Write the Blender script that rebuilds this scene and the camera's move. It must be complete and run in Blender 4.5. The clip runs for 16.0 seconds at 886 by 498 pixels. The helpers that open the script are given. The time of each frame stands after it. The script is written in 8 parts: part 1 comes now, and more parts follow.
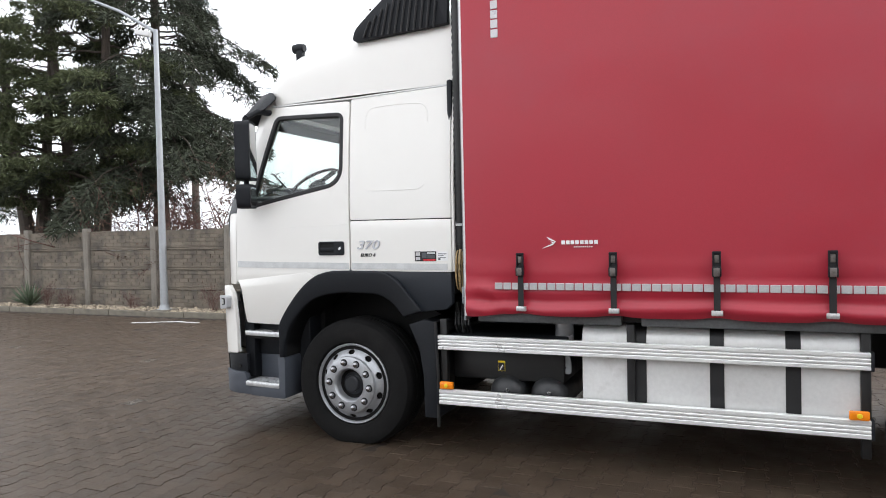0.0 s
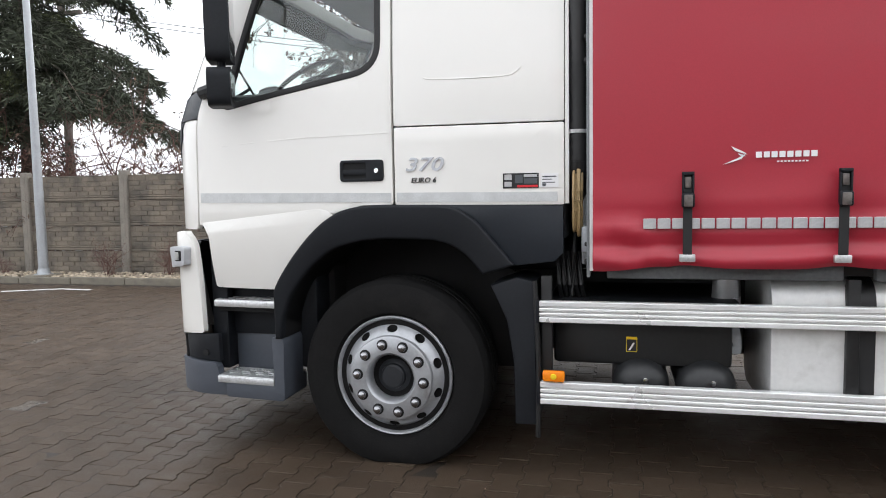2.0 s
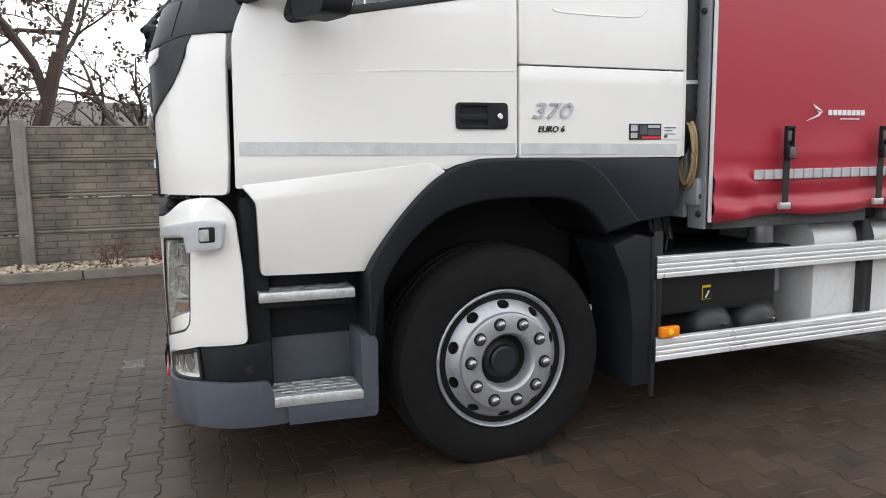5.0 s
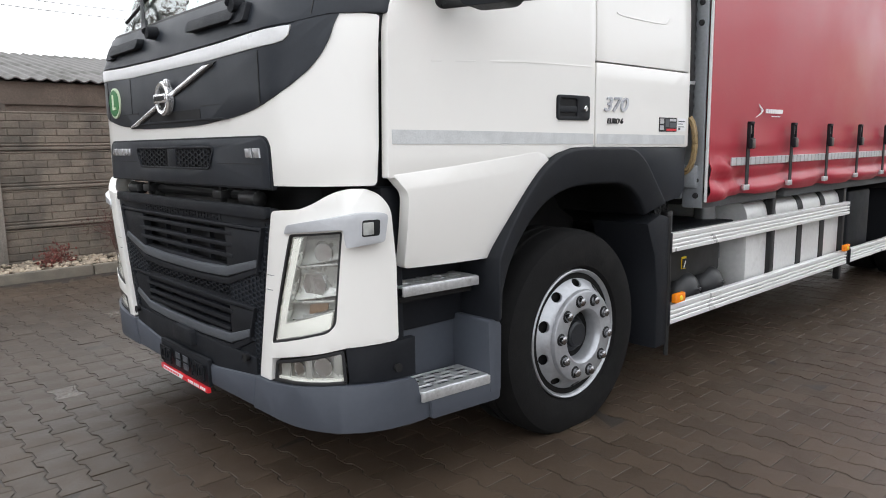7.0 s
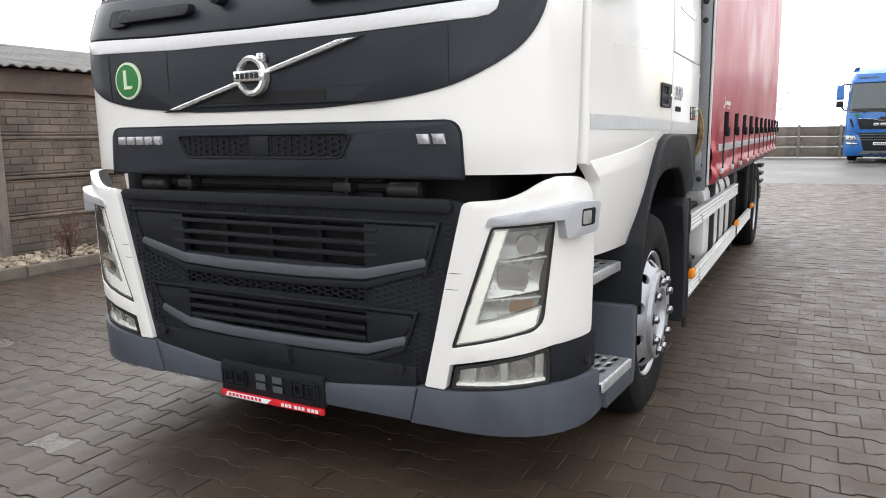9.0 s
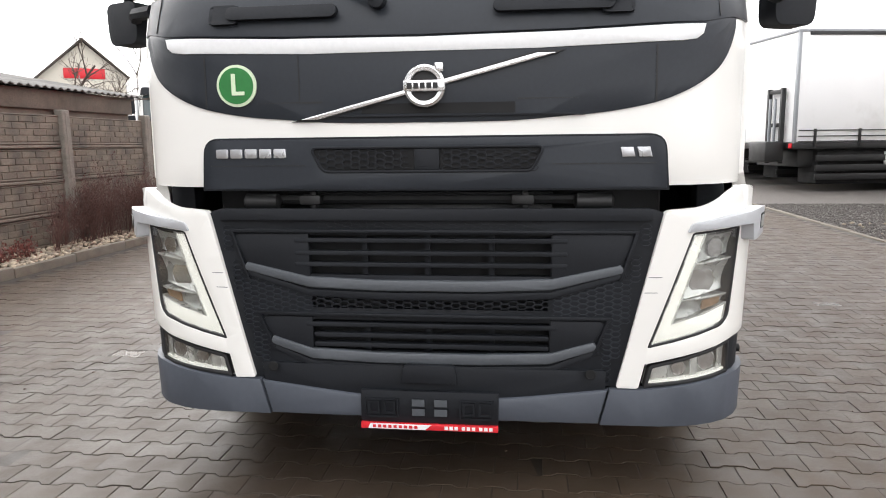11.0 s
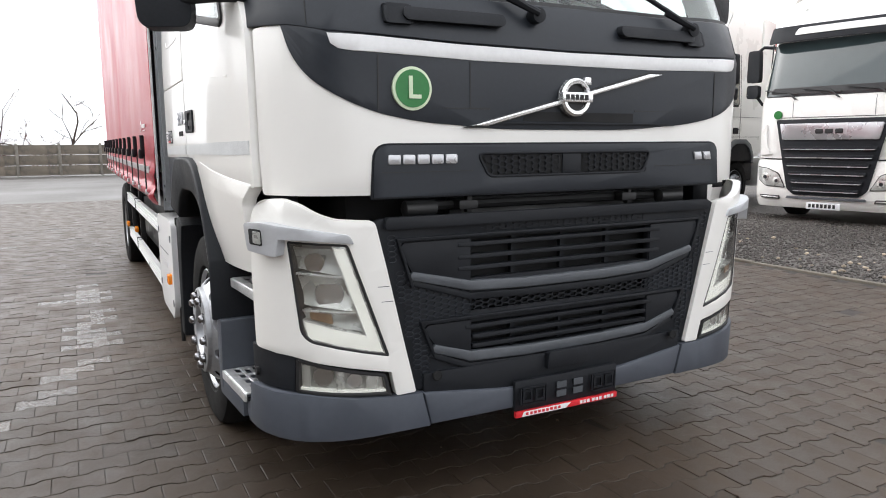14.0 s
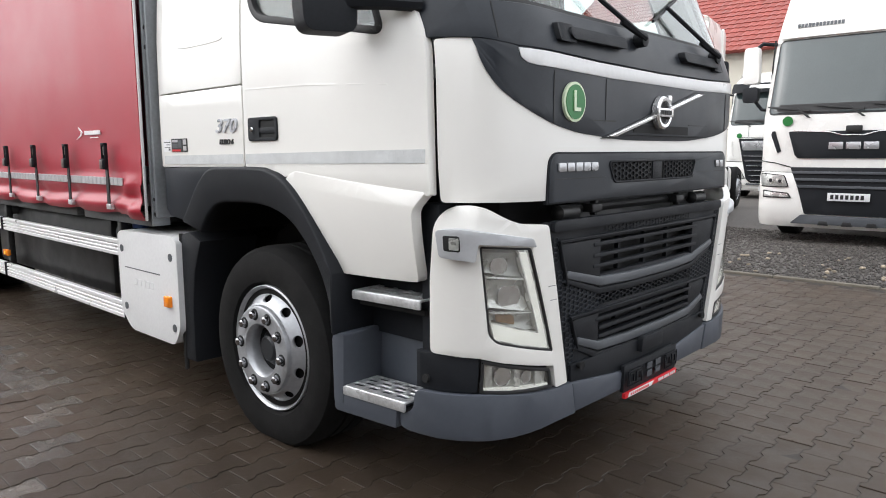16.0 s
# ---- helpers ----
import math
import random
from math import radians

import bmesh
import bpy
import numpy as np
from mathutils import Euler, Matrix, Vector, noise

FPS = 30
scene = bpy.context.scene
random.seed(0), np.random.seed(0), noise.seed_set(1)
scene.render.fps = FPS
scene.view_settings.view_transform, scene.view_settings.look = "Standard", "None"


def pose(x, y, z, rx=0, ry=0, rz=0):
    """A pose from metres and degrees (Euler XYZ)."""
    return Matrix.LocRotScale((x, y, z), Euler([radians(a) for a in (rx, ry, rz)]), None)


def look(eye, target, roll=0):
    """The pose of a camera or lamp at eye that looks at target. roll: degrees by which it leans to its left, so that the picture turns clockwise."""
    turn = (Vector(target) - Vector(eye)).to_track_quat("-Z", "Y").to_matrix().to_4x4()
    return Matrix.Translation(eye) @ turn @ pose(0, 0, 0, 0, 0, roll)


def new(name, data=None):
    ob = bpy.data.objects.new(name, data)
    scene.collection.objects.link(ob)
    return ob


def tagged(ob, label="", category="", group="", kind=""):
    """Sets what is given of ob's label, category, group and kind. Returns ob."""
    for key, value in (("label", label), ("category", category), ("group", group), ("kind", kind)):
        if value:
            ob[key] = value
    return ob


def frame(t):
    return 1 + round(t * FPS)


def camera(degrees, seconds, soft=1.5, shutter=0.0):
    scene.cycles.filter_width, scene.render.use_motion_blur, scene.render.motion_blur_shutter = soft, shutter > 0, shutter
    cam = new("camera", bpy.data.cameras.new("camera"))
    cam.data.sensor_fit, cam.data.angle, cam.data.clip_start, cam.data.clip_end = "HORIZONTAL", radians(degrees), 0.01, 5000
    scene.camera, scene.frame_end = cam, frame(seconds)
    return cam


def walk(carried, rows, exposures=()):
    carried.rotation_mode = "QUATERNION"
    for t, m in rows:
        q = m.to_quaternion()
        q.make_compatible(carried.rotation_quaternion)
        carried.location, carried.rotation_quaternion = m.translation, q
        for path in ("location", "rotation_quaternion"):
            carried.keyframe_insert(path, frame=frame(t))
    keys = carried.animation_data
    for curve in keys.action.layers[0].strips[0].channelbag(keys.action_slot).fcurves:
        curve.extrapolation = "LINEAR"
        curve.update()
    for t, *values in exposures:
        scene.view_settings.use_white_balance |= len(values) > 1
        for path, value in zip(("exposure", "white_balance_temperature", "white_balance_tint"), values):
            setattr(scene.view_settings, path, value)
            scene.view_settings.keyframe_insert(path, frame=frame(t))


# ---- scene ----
cam = camera(64.5, 16.0, soft=1.0)
METRES, EYE, TILT, LEAN, TURN = 12.617, 1.5525, 0.0, 0.0, 23.2
ROWS = [
    (0.0, 0.0, 0.0, 0.0, -0.03, -1.39, 1.25),
    (0.5, -0.0239, 0.0388, -0.0044, -2.25, -1.63, 1.29),
    (1.0, -0.0456, 0.0732, -0.01, -3.25, -2.23, 1.3),
    (1.5, -0.0603, 0.1062, -0.0141, -5.57, -3.38, 1.17),
    (2.0, -0.0775, 0.1416, -0.0167, -9.16, -4.65, 1.04),
    (2.5, -0.0978, 0.1638, -0.017, -13.08, -5.46, 1.12),
    (3.0, -0.1206, 0.1875, -0.0188, -19.43, -6.0, 0.99),
    (3.5, -0.149, 0.2013, -0.0188, -25.6, -6.55, 1.1),
    (4.0, -0.175, 0.2193, -0.0193, -31.22, -6.82, 1.0),
    (6.5, -0.2862, 0.3258, -0.0207, -61.26, -8.42, 0.82),
    (7.0, -0.2991, 0.3521, -0.0198, -65.69, -8.43, 0.79),
    (7.5, -0.313, 0.3788, -0.0187, -69.34, -8.58, 0.75),
    (8.0, -0.3166, 0.406, -0.0205, -74.09, -8.98, 0.79),
    (10.5, -0.3123, 0.5598, -0.0189, -101.51, -8.8, 0.74),
    (11.0, -0.3064, 0.5882, -0.0183, -106.26, -8.63, 0.66),
    (11.5, -0.2984, 0.617, -0.0165, -112.29, -8.83, 0.67),
    (12.0, -0.2865, 0.6374, -0.0157, -117.44, -8.79, 0.64),
    (12.5, -0.2742, 0.6675, -0.017, -124.47, -8.61, 0.55),
    (13.0, -0.2584, 0.6876, -0.0181, -129.76, -8.65, 0.58),
    (13.5, -0.2401, 0.7111, -0.0171, -135.53, -8.44, 0.45),
    (14.0, -0.2241, 0.7331, -0.0165, -140.7, -8.58, 0.37),
    (14.5, -0.1989, 0.7528, -0.0167, -146.1, -8.45, 0.29),
    (15.0, -0.1782, 0.7723, -0.0165, -150.55, -8.15, 0.27),
    (15.5, -0.1542, 0.7881, -0.0171, -155.3, -8.04, 0.29),
    (16.0, -0.1284, 0.7999, -0.0164, -160.35, -7.84, 0.25),
]
walk(cam, [(t, pose(4.005, -5.67, EYE, TILT, LEAN, TURN) @ pose(METRES * x, METRES * y, METRES * z, 90 + pitch, roll, yaw)) for t, x, y, z, yaw, pitch, roll in ROWS],
     exposures=[(0.0, 0.08, 6500, 10), (4.0, 0.06, 6500, 10), (8.0, 0.10, 6500, 10), (10.5, 0.40, 6750, 11), (12.0, 0.43, 6750, 11), (13.0, 0.23, 6680, 11), (14.0, 0.04, 6560, 10.5), (16.0, -0.04, 6500, 10)])

# ---- sky and light: an overcast winter day ----
world = bpy.data.worlds.new("overcast")
scene.world = world
world.use_nodes = True
wn, wl = world.node_tree.nodes, world.node_tree.links
sky = wn.new("ShaderNodeTexSky")
sky.sky_type, sky.sun_disc = "NISHITA", False
sky.sun_elevation, sky.sun_rotation = radians(38), radians(50)
sky.air_density, sky.dust_density, sky.ozone_density = 1.0, 6.0, 1.0
grey = wn.new("ShaderNodeHueSaturation")
grey.inputs["Saturation"].default_value = 0.08
cloud = wn.new("ShaderNodeMix")
cloud.data_type = "RGBA"
cloud.inputs["Factor"].default_value = 0.66
cloud.inputs["B"].default_value = (12.7, 13.1, 13.8, 1)
wl.new(sky.outputs["Color"], grey.inputs["Color"])
wl.new(grey.outputs["Color"], cloud.inputs["A"])
wl.new(cloud.outputs["Result"], wn["Background"].inputs["Color"])
wn["Background"].inputs["Strength"].default_value = 0.198

sun = new("sun", bpy.data.lights.new("sun", "SUN"))
sun.data.energy, sun.data.angle, sun.data.color = 0.85, radians(75), (1.0, 0.975, 0.94)
sun.matrix_world = look((13.0, 11.0, 17.0), (0.0, 0.0, 0.0))

# ---- materials ----
def surface(name, base, rough=0.5, metal=0.0, var=0.12, scale=3.0, fine=60.0, bump=0.0, bump_scale=180.0,
            coat=0.0, grime=None, grime_at=0.62, spec=0.5, rough_var=0.1, random_var=0.0):
    """A painted, moulded or mineral surface: base colour with broad and fine variation, optional grime patches and relief."""
    m = bpy.data.materials.new(name)
    m.use_nodes = True
    n, l = m.node_tree.nodes, m.node_tree.links
    b = n["Principled BSDF"]
    co = n.new("ShaderNodeTexCoord")
    broad = n.new("ShaderNodeTexNoise")
    broad.inputs["Scale"].default_value, broad.inputs["Detail"].default_value = scale, 5
    tiny = n.new("ShaderNodeTexNoise")
    tiny.inputs["Scale"].default_value, tiny.inputs["Detail"].default_value = fine, 3
    l.new(co.outputs["Object"], broad.inputs["Vector"])
    l.new(co.outputs["Object"], tiny.inputs["Vector"])
    both = n.new("ShaderNodeMath")
    both.operation = "ADD"
    l.new(broad.outputs["Fac"], both.inputs[0])
    l.new(tiny.outputs["Fac"], both.inputs[1])
    span = n.new("ShaderNodeMapRange")
    span.inputs["From Min"].default_value, span.inputs["From Max"].default_value = 0.65, 1.35
    span.inputs["To Min"].default_value, span.inputs["To Max"].default_value = 1 - var, 1 + var
    l.new(both.outputs[0], span.inputs["Value"])
    value = span.outputs["Result"]
    if random_var:
        info = n.new("ShaderNodeObjectInfo")
        geo = n.new("ShaderNodeNewGeometry")
        pick = n.new("ShaderNodeMath")
        pick.operation = "ADD"
        l.new(info.outputs["Random"], pick.inputs[0])
        l.new(geo.outputs["Random Per Island"], pick.inputs[1])
        wrap = n.new("ShaderNodeMath")
        wrap.operation = "FRACT"
        l.new(pick.outputs[0], wrap.inputs[0])
        rr = n.new("ShaderNodeMapRange")
        rr.inputs["To Min"].default_value, rr.inputs["To Max"].default_value = 1 - random_var, 1 + random_var
        l.new(wrap.outputs[0], rr.inputs["Value"])
        mul = n.new("ShaderNodeMath")
        mul.operation = "MULTIPLY"
        l.new(value, mul.inputs[0])
        l.new(rr.outputs["Result"], mul.inputs[1])
        value = mul.outputs[0]
    tint = n.new("ShaderNodeMix")
    tint.data_type, tint.blend_type = "RGBA", "MULTIPLY"
    tint.inputs["Factor"].default_value = 1.0
    tint.inputs["A"].default_value = (*base, 1)
    l.new(value, tint.inputs["B"])
    colour = tint.outputs["Result"]
    if grime:
        patch = n.new("ShaderNodeTexNoise")
        patch.inputs["Scale"].default_value, patch.inputs["Detail"].default_value = scale * 0.7, 8
        patch.inputs["Roughness"].default_value = 0.65
        shift = n.new("ShaderNodeMapping")
        shift.inputs["Location"].default_value = (3.1, 7.7, 1.9)
        l.new(co.outputs["Object"], shift.inputs["Vector"])
        l.new(shift.outputs["Vector"], patch.inputs["Vector"])
        edge = n.new("ShaderNodeMapRange")
        edge.inputs["From Min"].default_value, edge.inputs["From Max"].default_value = grime_at - 0.08, grime_at + 0.12
        l.new(patch.outputs["Fac"], edge.inputs["Value"])
        soil = n.new("ShaderNodeMix")
        soil.data_type = "RGBA"
        soil.inputs["B"].default_value = (*grime, 1)
        l.new(edge.outputs["Result"], soil.inputs["Factor"])
        l.new(colour, soil.inputs["A"])
        colour = soil.outputs["Result"]
    l.new(colour, b.inputs["Base Color"])
    rv = n.new("ShaderNodeMapRange")
    rv.inputs["From Min"].default_value, rv.inputs["From Max"].default_value = 0.3, 0.7
    rv.inputs["To Min"].default_value, rv.inputs["To Max"].default_value = max(0.02, rough - rough_var), min(1, rough + rough_var)
    l.new(broad.outputs["Fac"], rv.inputs["Value"])
    l.new(rv.outputs["Result"], b.inputs["Roughness"])
    b.inputs["Metallic"].default_value = metal
    b.inputs["Specular IOR Level"].default_value = spec
    b.inputs["Coat Weight"].default_value = coat
    b.inputs["Coat Roughness"].default_value = 0.06
    if bump:
        rel = n.new("ShaderNodeTexNoise")
        rel.inputs["Scale"].default_value, rel.inputs["Detail"].default_value = bump_scale, 4
        l.new(co.outputs["Object"], rel.inputs["Vector"])
        bp = n.new("ShaderNodeBump")
        bp.inputs["Strength"].default_value, bp.inputs["Distance"].default_value = bump, 0.01
        l.new(rel.outputs["Fac"], bp.inputs["Height"])
        l.new(bp.outputs["Normal"], b.inputs["Normal"])
    return m


def pane_glass(name, tint, gloss=0.02, least=0.05):
    m = bpy.data.materials.new(name)
    m.use_nodes = True
    n, l = m.node_tree.nodes, m.node_tree.links
    n.remove(n["Principled BSDF"])
    clear = n.new("ShaderNodeBsdfTransparent")
    clear.inputs["Color"].default_value = (*tint, 1)
    shine = n.new("ShaderNodeBsdfGlossy")
    shine.inputs["Roughness"].default_value = gloss
    facing = n.new("ShaderNodeLayerWeight")
    facing.inputs["Blend"].default_value = 0.5
    steep = n.new("ShaderNodeMath")
    steep.operation, steep.inputs[1].default_value = "POWER", 4.0
    l.new(facing.outputs["Facing"], steep.inputs[0])
    amount = n.new("ShaderNodeMapRange")
    amount.inputs["To Min"].default_value, amount.inputs["To Max"].default_value = least, 0.85
    l.new(steep.outputs[0], amount.inputs["Value"])
    mix = n.new("ShaderNodeMixShader")
    l.new(amount.outputs["Result"], mix.inputs["Fac"])
    l.new(clear.outputs[0], mix.inputs[1])
    l.new(shine.outputs[0], mix.inputs[2])
    l.new(mix.outputs[0], n["Material Output"].inputs["Surface"])
    return m


WHITE = surface("white_cab_paint", (0.80, 0.785, 0.75), 0.30, var=0.012, scale=0.9, fine=6, coat=0.5, rough_var=0.0)
TRIM_WHITE = surface("white_trim_paint", (0.72, 0.72, 0.72), 0.35, var=0.05, coat=0.3)
BLACK_PLASTIC = surface("black_grained_plastic", (0.0105, 0.0120, 0.0152), 0.58, spec=0.25, var=0.18, scale=4, fine=90, bump=0.12, bump_scale=420)
DARK_PANEL = surface("dark_grey_satin_panel", (0.0160, 0.0196, 0.0260), 0.42, spec=0.38, var=0.12, scale=2.5, fine=70, bump=0.04, bump_scale=300)
GREY_PLASTIC = surface("blue_grey_bumper_plastic", (0.062, 0.070, 0.087), 0.52, var=0.07, scale=3, fine=40, bump=0.06, bump_scale=350)
CHEVRON_GREY = surface("grey_grille_bar_plastic", (0.072, 0.079, 0.089), 0.45, var=0.12, scale=5, fine=70)
# near-black colour that stands in for deep shade in recesses and holes
DEEP_BLACK = surface("recess_shade_black", (0.004, 0.004, 0.0045), 0.8, var=0.2)
GAP = surface("black_rubber_gasket", (0.012, 0.012, 0.013), 0.6, var=0.1)
RUBBER = surface("tyre_rubber", (0.0065, 0.0063, 0.0064), 0.85, spec=0.22, var=0.22, scale=7, fine=60, bump=0.15, bump_scale=120, grime=(0.015, 0.014, 0.0135), grime_at=0.62)
RIM = surface("silver_painted_steel_rim", (0.40, 0.41, 0.43), 0.38, metal=0.55, var=0.12, scale=9, fine=50, grime=(0.22, 0.20, 0.18), grime_at=0.66)
NUT = surface("dark_chromed_nut", (0.34, 0.34, 0.35), 0.16, metal=1.0, var=0.1)
HUB_DARK = surface("dark_greased_hub", (0.022, 0.024, 0.028), 0.45, metal=0.3, var=0.2, scale=12)
CHROME = surface("chrome", (0.82, 0.83, 0.84), 0.09, metal=1.0, var=0.03, rough_var=0.03)
BROW_GREY = surface("silver_grey_brow_paint", (0.47, 0.48, 0.50), 0.34, metal=0.2, var=0.05)
SATIN_SILVER = surface("satin_silver_trim", (0.50, 0.505, 0.52), 0.28, metal=0.6, var=0.05)
ALU = surface("brushed_aluminium_rail", (0.90, 0.90, 0.90), 0.36, metal=0.45, var=0.06, scale=5, fine=90, grime=(0.62, 0.61, 0.59), grime_at=0.68)
TREAD = surface("worn_aluminium_tread", (0.66, 0.67, 0.68), 0.38, metal=0.7, var=0.18, scale=14, fine=80, grime=(0.2, 0.19, 0.18), grime_at=0.64)
STEEL_GREY = surface("galvanised_grey_steel", (0.27, 0.285, 0.30), 0.5, metal=0.35, var=0.12, scale=4, fine=60)
CHASSIS = surface("chassis_black_paint", (0.009, 0.009, 0.0095), 0.5, var=0.25, scale=6)
TANK = surface("dull_aluminium_fuel_tank", (0.74, 0.74, 0.73), 0.45, metal=0.3, var=0.07, scale=3, fine=40, grime=(0.50, 0.49, 0.46), grime_at=0.64)
AIR_TANK = surface("dusty_black_air_tank", (0.024, 0.025, 0.027), 0.42, var=0.2, scale=8)
RED = surface("red_tarpaulin", (0.37, 0.019, 0.037), 0.42, coat=0.08, var=0.07, scale=1.2, fine=160, bump=0.06, bump_scale=500, grime=(0.35, 0.026, 0.046), grime_at=0.58)
TAPE = surface("silver_reflective_tape", (0.52, 0.52, 0.53), 0.35, metal=0.3, var=0.12, scale=12, fine=140, grime=(0.42, 0.36, 0.36), grime_at=0.62)
CAB_TAPE = surface("faded_reflective_strip", (0.55, 0.56, 0.56), 0.4, var=0.16, scale=16, fine=220)
WHITE_PRINT = surface("white_print", (0.80, 0.80, 0.80), 0.5, var=0.03)
GREEN_SIGN = surface("green_sign_enamel", (0.015, 0.17, 0.035), 0.4, var=0.08)
GREEN_RIM = surface("pale_green_sign_edge", (0.62, 0.72, 0.52), 0.4, var=0.04)
RED_STRIP = surface("red_strip_print", (0.62, 0.02, 0.03), 0.4, var=0.05)
ORANGE = surface("orange_lens", (0.90, 0.25, 0.01), 0.2, var=0.08, scale=30, fine=200)
YELLOW = surface("yellow_print", (0.85, 0.62, 0.02), 0.4, var=0.05)
LENS_INNER = surface("silvery_headlamp_reflector", (0.74, 0.75, 0.72), 0.26, metal=0.6, var=0.16, scale=13, fine=40)
LAMP_BACK = surface("dim_lamp_housing", (0.40, 0.41, 0.40), 0.4, metal=0.4, var=0.15, scale=14)
LAMP_SMOKE = surface("hazy_grey_lamp_facing", (0.50, 0.51, 0.49), 0.34, metal=0.5, var=0.22, scale=13, fine=50)
LAMP_AMBER = surface("dull_amber_bulb_glass", (0.30, 0.19, 0.11), 0.25, var=0.15, scale=18)
STRAP_METAL = surface("dull_rusty_buckle_steel", (0.16, 0.14, 0.13), 0.5, metal=0.5, var=0.3, scale=30)
BEAM = surface("dirty_grey_steel_beam", (0.13, 0.135, 0.14), 0.55, metal=0.3, var=0.25, scale=5, fine=60)
NUMERAL = surface("worn_chrome_numeral", (0.50, 0.51, 0.54), 0.3, metal=0.3, var=0.12, scale=20)
EMBLEM = surface("bright_satin_chrome", (0.88, 0.885, 0.89), 0.22, metal=0.75, var=0.03, rough_var=0.03)
DRL = surface("white_light_guide", (0.95, 0.955, 0.90), 0.25, var=0.03)
DRL.node_tree.nodes["Principled BSDF"].inputs["Emission Color"].default_value = (1.0, 0.99, 0.94, 1)
DRL.node_tree.nodes["Principled BSDF"].inputs["Emission Strength"].default_value = 0.30
GLASS = pane_glass("tinted_window_glass", (0.88, 0.92, 0.91))
CLEAR = pane_glass("clear_lamp_cover", (0.97, 0.975, 0.97), 0.14, 0.15)
SEAT = surface("grey_seat_cloth", (0.075, 0.078, 0.085), 0.85, var=0.2, scale=20)
CABIN = surface("cabin_trim", (0.10, 0.10, 0.105), 0.7, var=0.1)
CABIN_LIGHT = surface("cabin_headliner", (0.34, 0.34, 0.33), 0.8, var=0.06)
BLUE_CAP = surface("blue_plastic_cap", (0.03, 0.07, 0.22), 0.4, var=0.1)
TAN_HOSE = surface("tan_rubber_hose", (0.33, 0.23, 0.11), 0.5, var=0.2, scale=20)

PAVER = surface("damp_grey_concrete_paver", (0.060, 0.0425, 0.0295), 0.46, spec=0.30, var=0.20, scale=5, fine=130, bump=0.20, bump_scale=260, random_var=0.13, rough_var=0.12)
# sky sheen on some pavers, helped by a paler base and low roughness
PALE_PAVER = surface("pale_sheen_paver", (0.076, 0.064, 0.052), 0.20, spec=0.6, var=0.40, scale=9, fine=90, bump=0.35, bump_scale=260, random_var=0.3)


def darken_patch(m, x, y, r, dark):
    """A round patch, ragged at its edge, where the ground's base colour is multiplied darker."""
    n, l = m.node_tree.nodes, m.node_tree.links
    b = n["Principled BSDF"]
    geo = n.new("ShaderNodeNewGeometry")
    place = n.new("ShaderNodeVectorMath")
    place.operation = "DISTANCE"
    place.inputs[1].default_value = (x, y, 0.0)
    l.new(geo.outputs["Position"], place.inputs[0])
    rag = n.new("ShaderNodeTexNoise")
    rag.inputs["Scale"].default_value, rag.inputs["Detail"].default_value = 0.9, 6
    l.new(geo.outputs["Position"], rag.inputs["Vector"])
    far = n.new("ShaderNodeMath")
    far.operation = "MULTIPLY_ADD"
    far.inputs[1].default_value = 3.0
    l.new(rag.outputs["Fac"], far.inputs[0])
    l.new(place.outputs["Value"], far.inputs[2])
    patch_mask = n.new("ShaderNodeMapRange")
    patch_mask.inputs["From Min"].default_value, patch_mask.inputs["From Max"].default_value = r + 2.2, r + 1.0
    l.new(far.outputs[0], patch_mask.inputs["Value"])
    mix = n.new("ShaderNodeMix")
    mix.data_type, mix.blend_type = "RGBA", "MULTIPLY"
    mix.inputs["B"].default_value = (dark, dark, dark, 1)
    l.new(patch_mask.outputs["Result"], mix.inputs["Factor"])
    l.new(b.inputs["Base Color"].links[0].from_socket, mix.inputs["A"])
    l.new(mix.outputs["Result"], b.inputs["Base Color"])


# darker patch of paving off the truck's front right corner
darken_patch(PAVER, 0.3, 1.7, 1.9, 0.62)
darken_patch(PALE_PAVER, 0.3, 1.7, 1.9, 0.75)
JOINT = surface("dark_wet_joint_sand", (0.022, 0.017, 0.013), 0.6, var=0.3, scale=9, fine=120, bump=0.3, bump_scale=200)
GROUND = surface("far_yard_paving", (0.075, 0.069, 0.064), 0.5, var=0.22, scale=0.35, fine=9, bump=0.25, bump_scale=60)
KERB = surface("weathered_concrete_kerb", (0.155, 0.138, 0.108), 0.75, var=0.2, scale=5, fine=70, bump=0.3, bump_scale=160, grime=(0.11, 0.10, 0.08), grime_at=0.55)
CONCRETE = surface("weathered_fence_concrete", (0.175, 0.148, 0.118), 0.85, var=0.25, scale=2.6, fine=50, bump=0.5, bump_scale=110, grime=(0.085, 0.078, 0.066), grime_at=0.53, random_var=0.13)
CONCRETE_POST = surface("pale_fence_post_concrete", (0.22, 0.20, 0.172), 0.85, var=0.22, scale=4, fine=60, bump=0.4, bump_scale=120, grime=(0.11, 0.10, 0.085), grime_at=0.56)
GRAVEL = surface("dark_wet_gravel", (0.074, 0.066, 0.060), 0.7, var=0.45, scale=26, fine=110, bump=0.9, bump_scale=55, random_var=0.45)
PEBBLE = surface("pale_bed_pebbles", (0.33, 0.275, 0.205), 0.7, var=0.2, scale=20, random_var=0.45)
SOIL = surface("bed_soil", (0.085, 0.065, 0.045), 0.9, var=0.35, scale=10, bump=0.5, bump_scale=60)
ROAD_PAINT = surface("worn_white_road_paint", (0.55, 0.55, 0.53), 0.6, var=0.2, scale=20, grime=(0.16, 0.15, 0.14), grime_at=0.56)
GALV = surface("galvanised_lamp_post", (0.36, 0.38, 0.40), 0.45, metal=0.5, var=0.12, scale=6, fine=50)
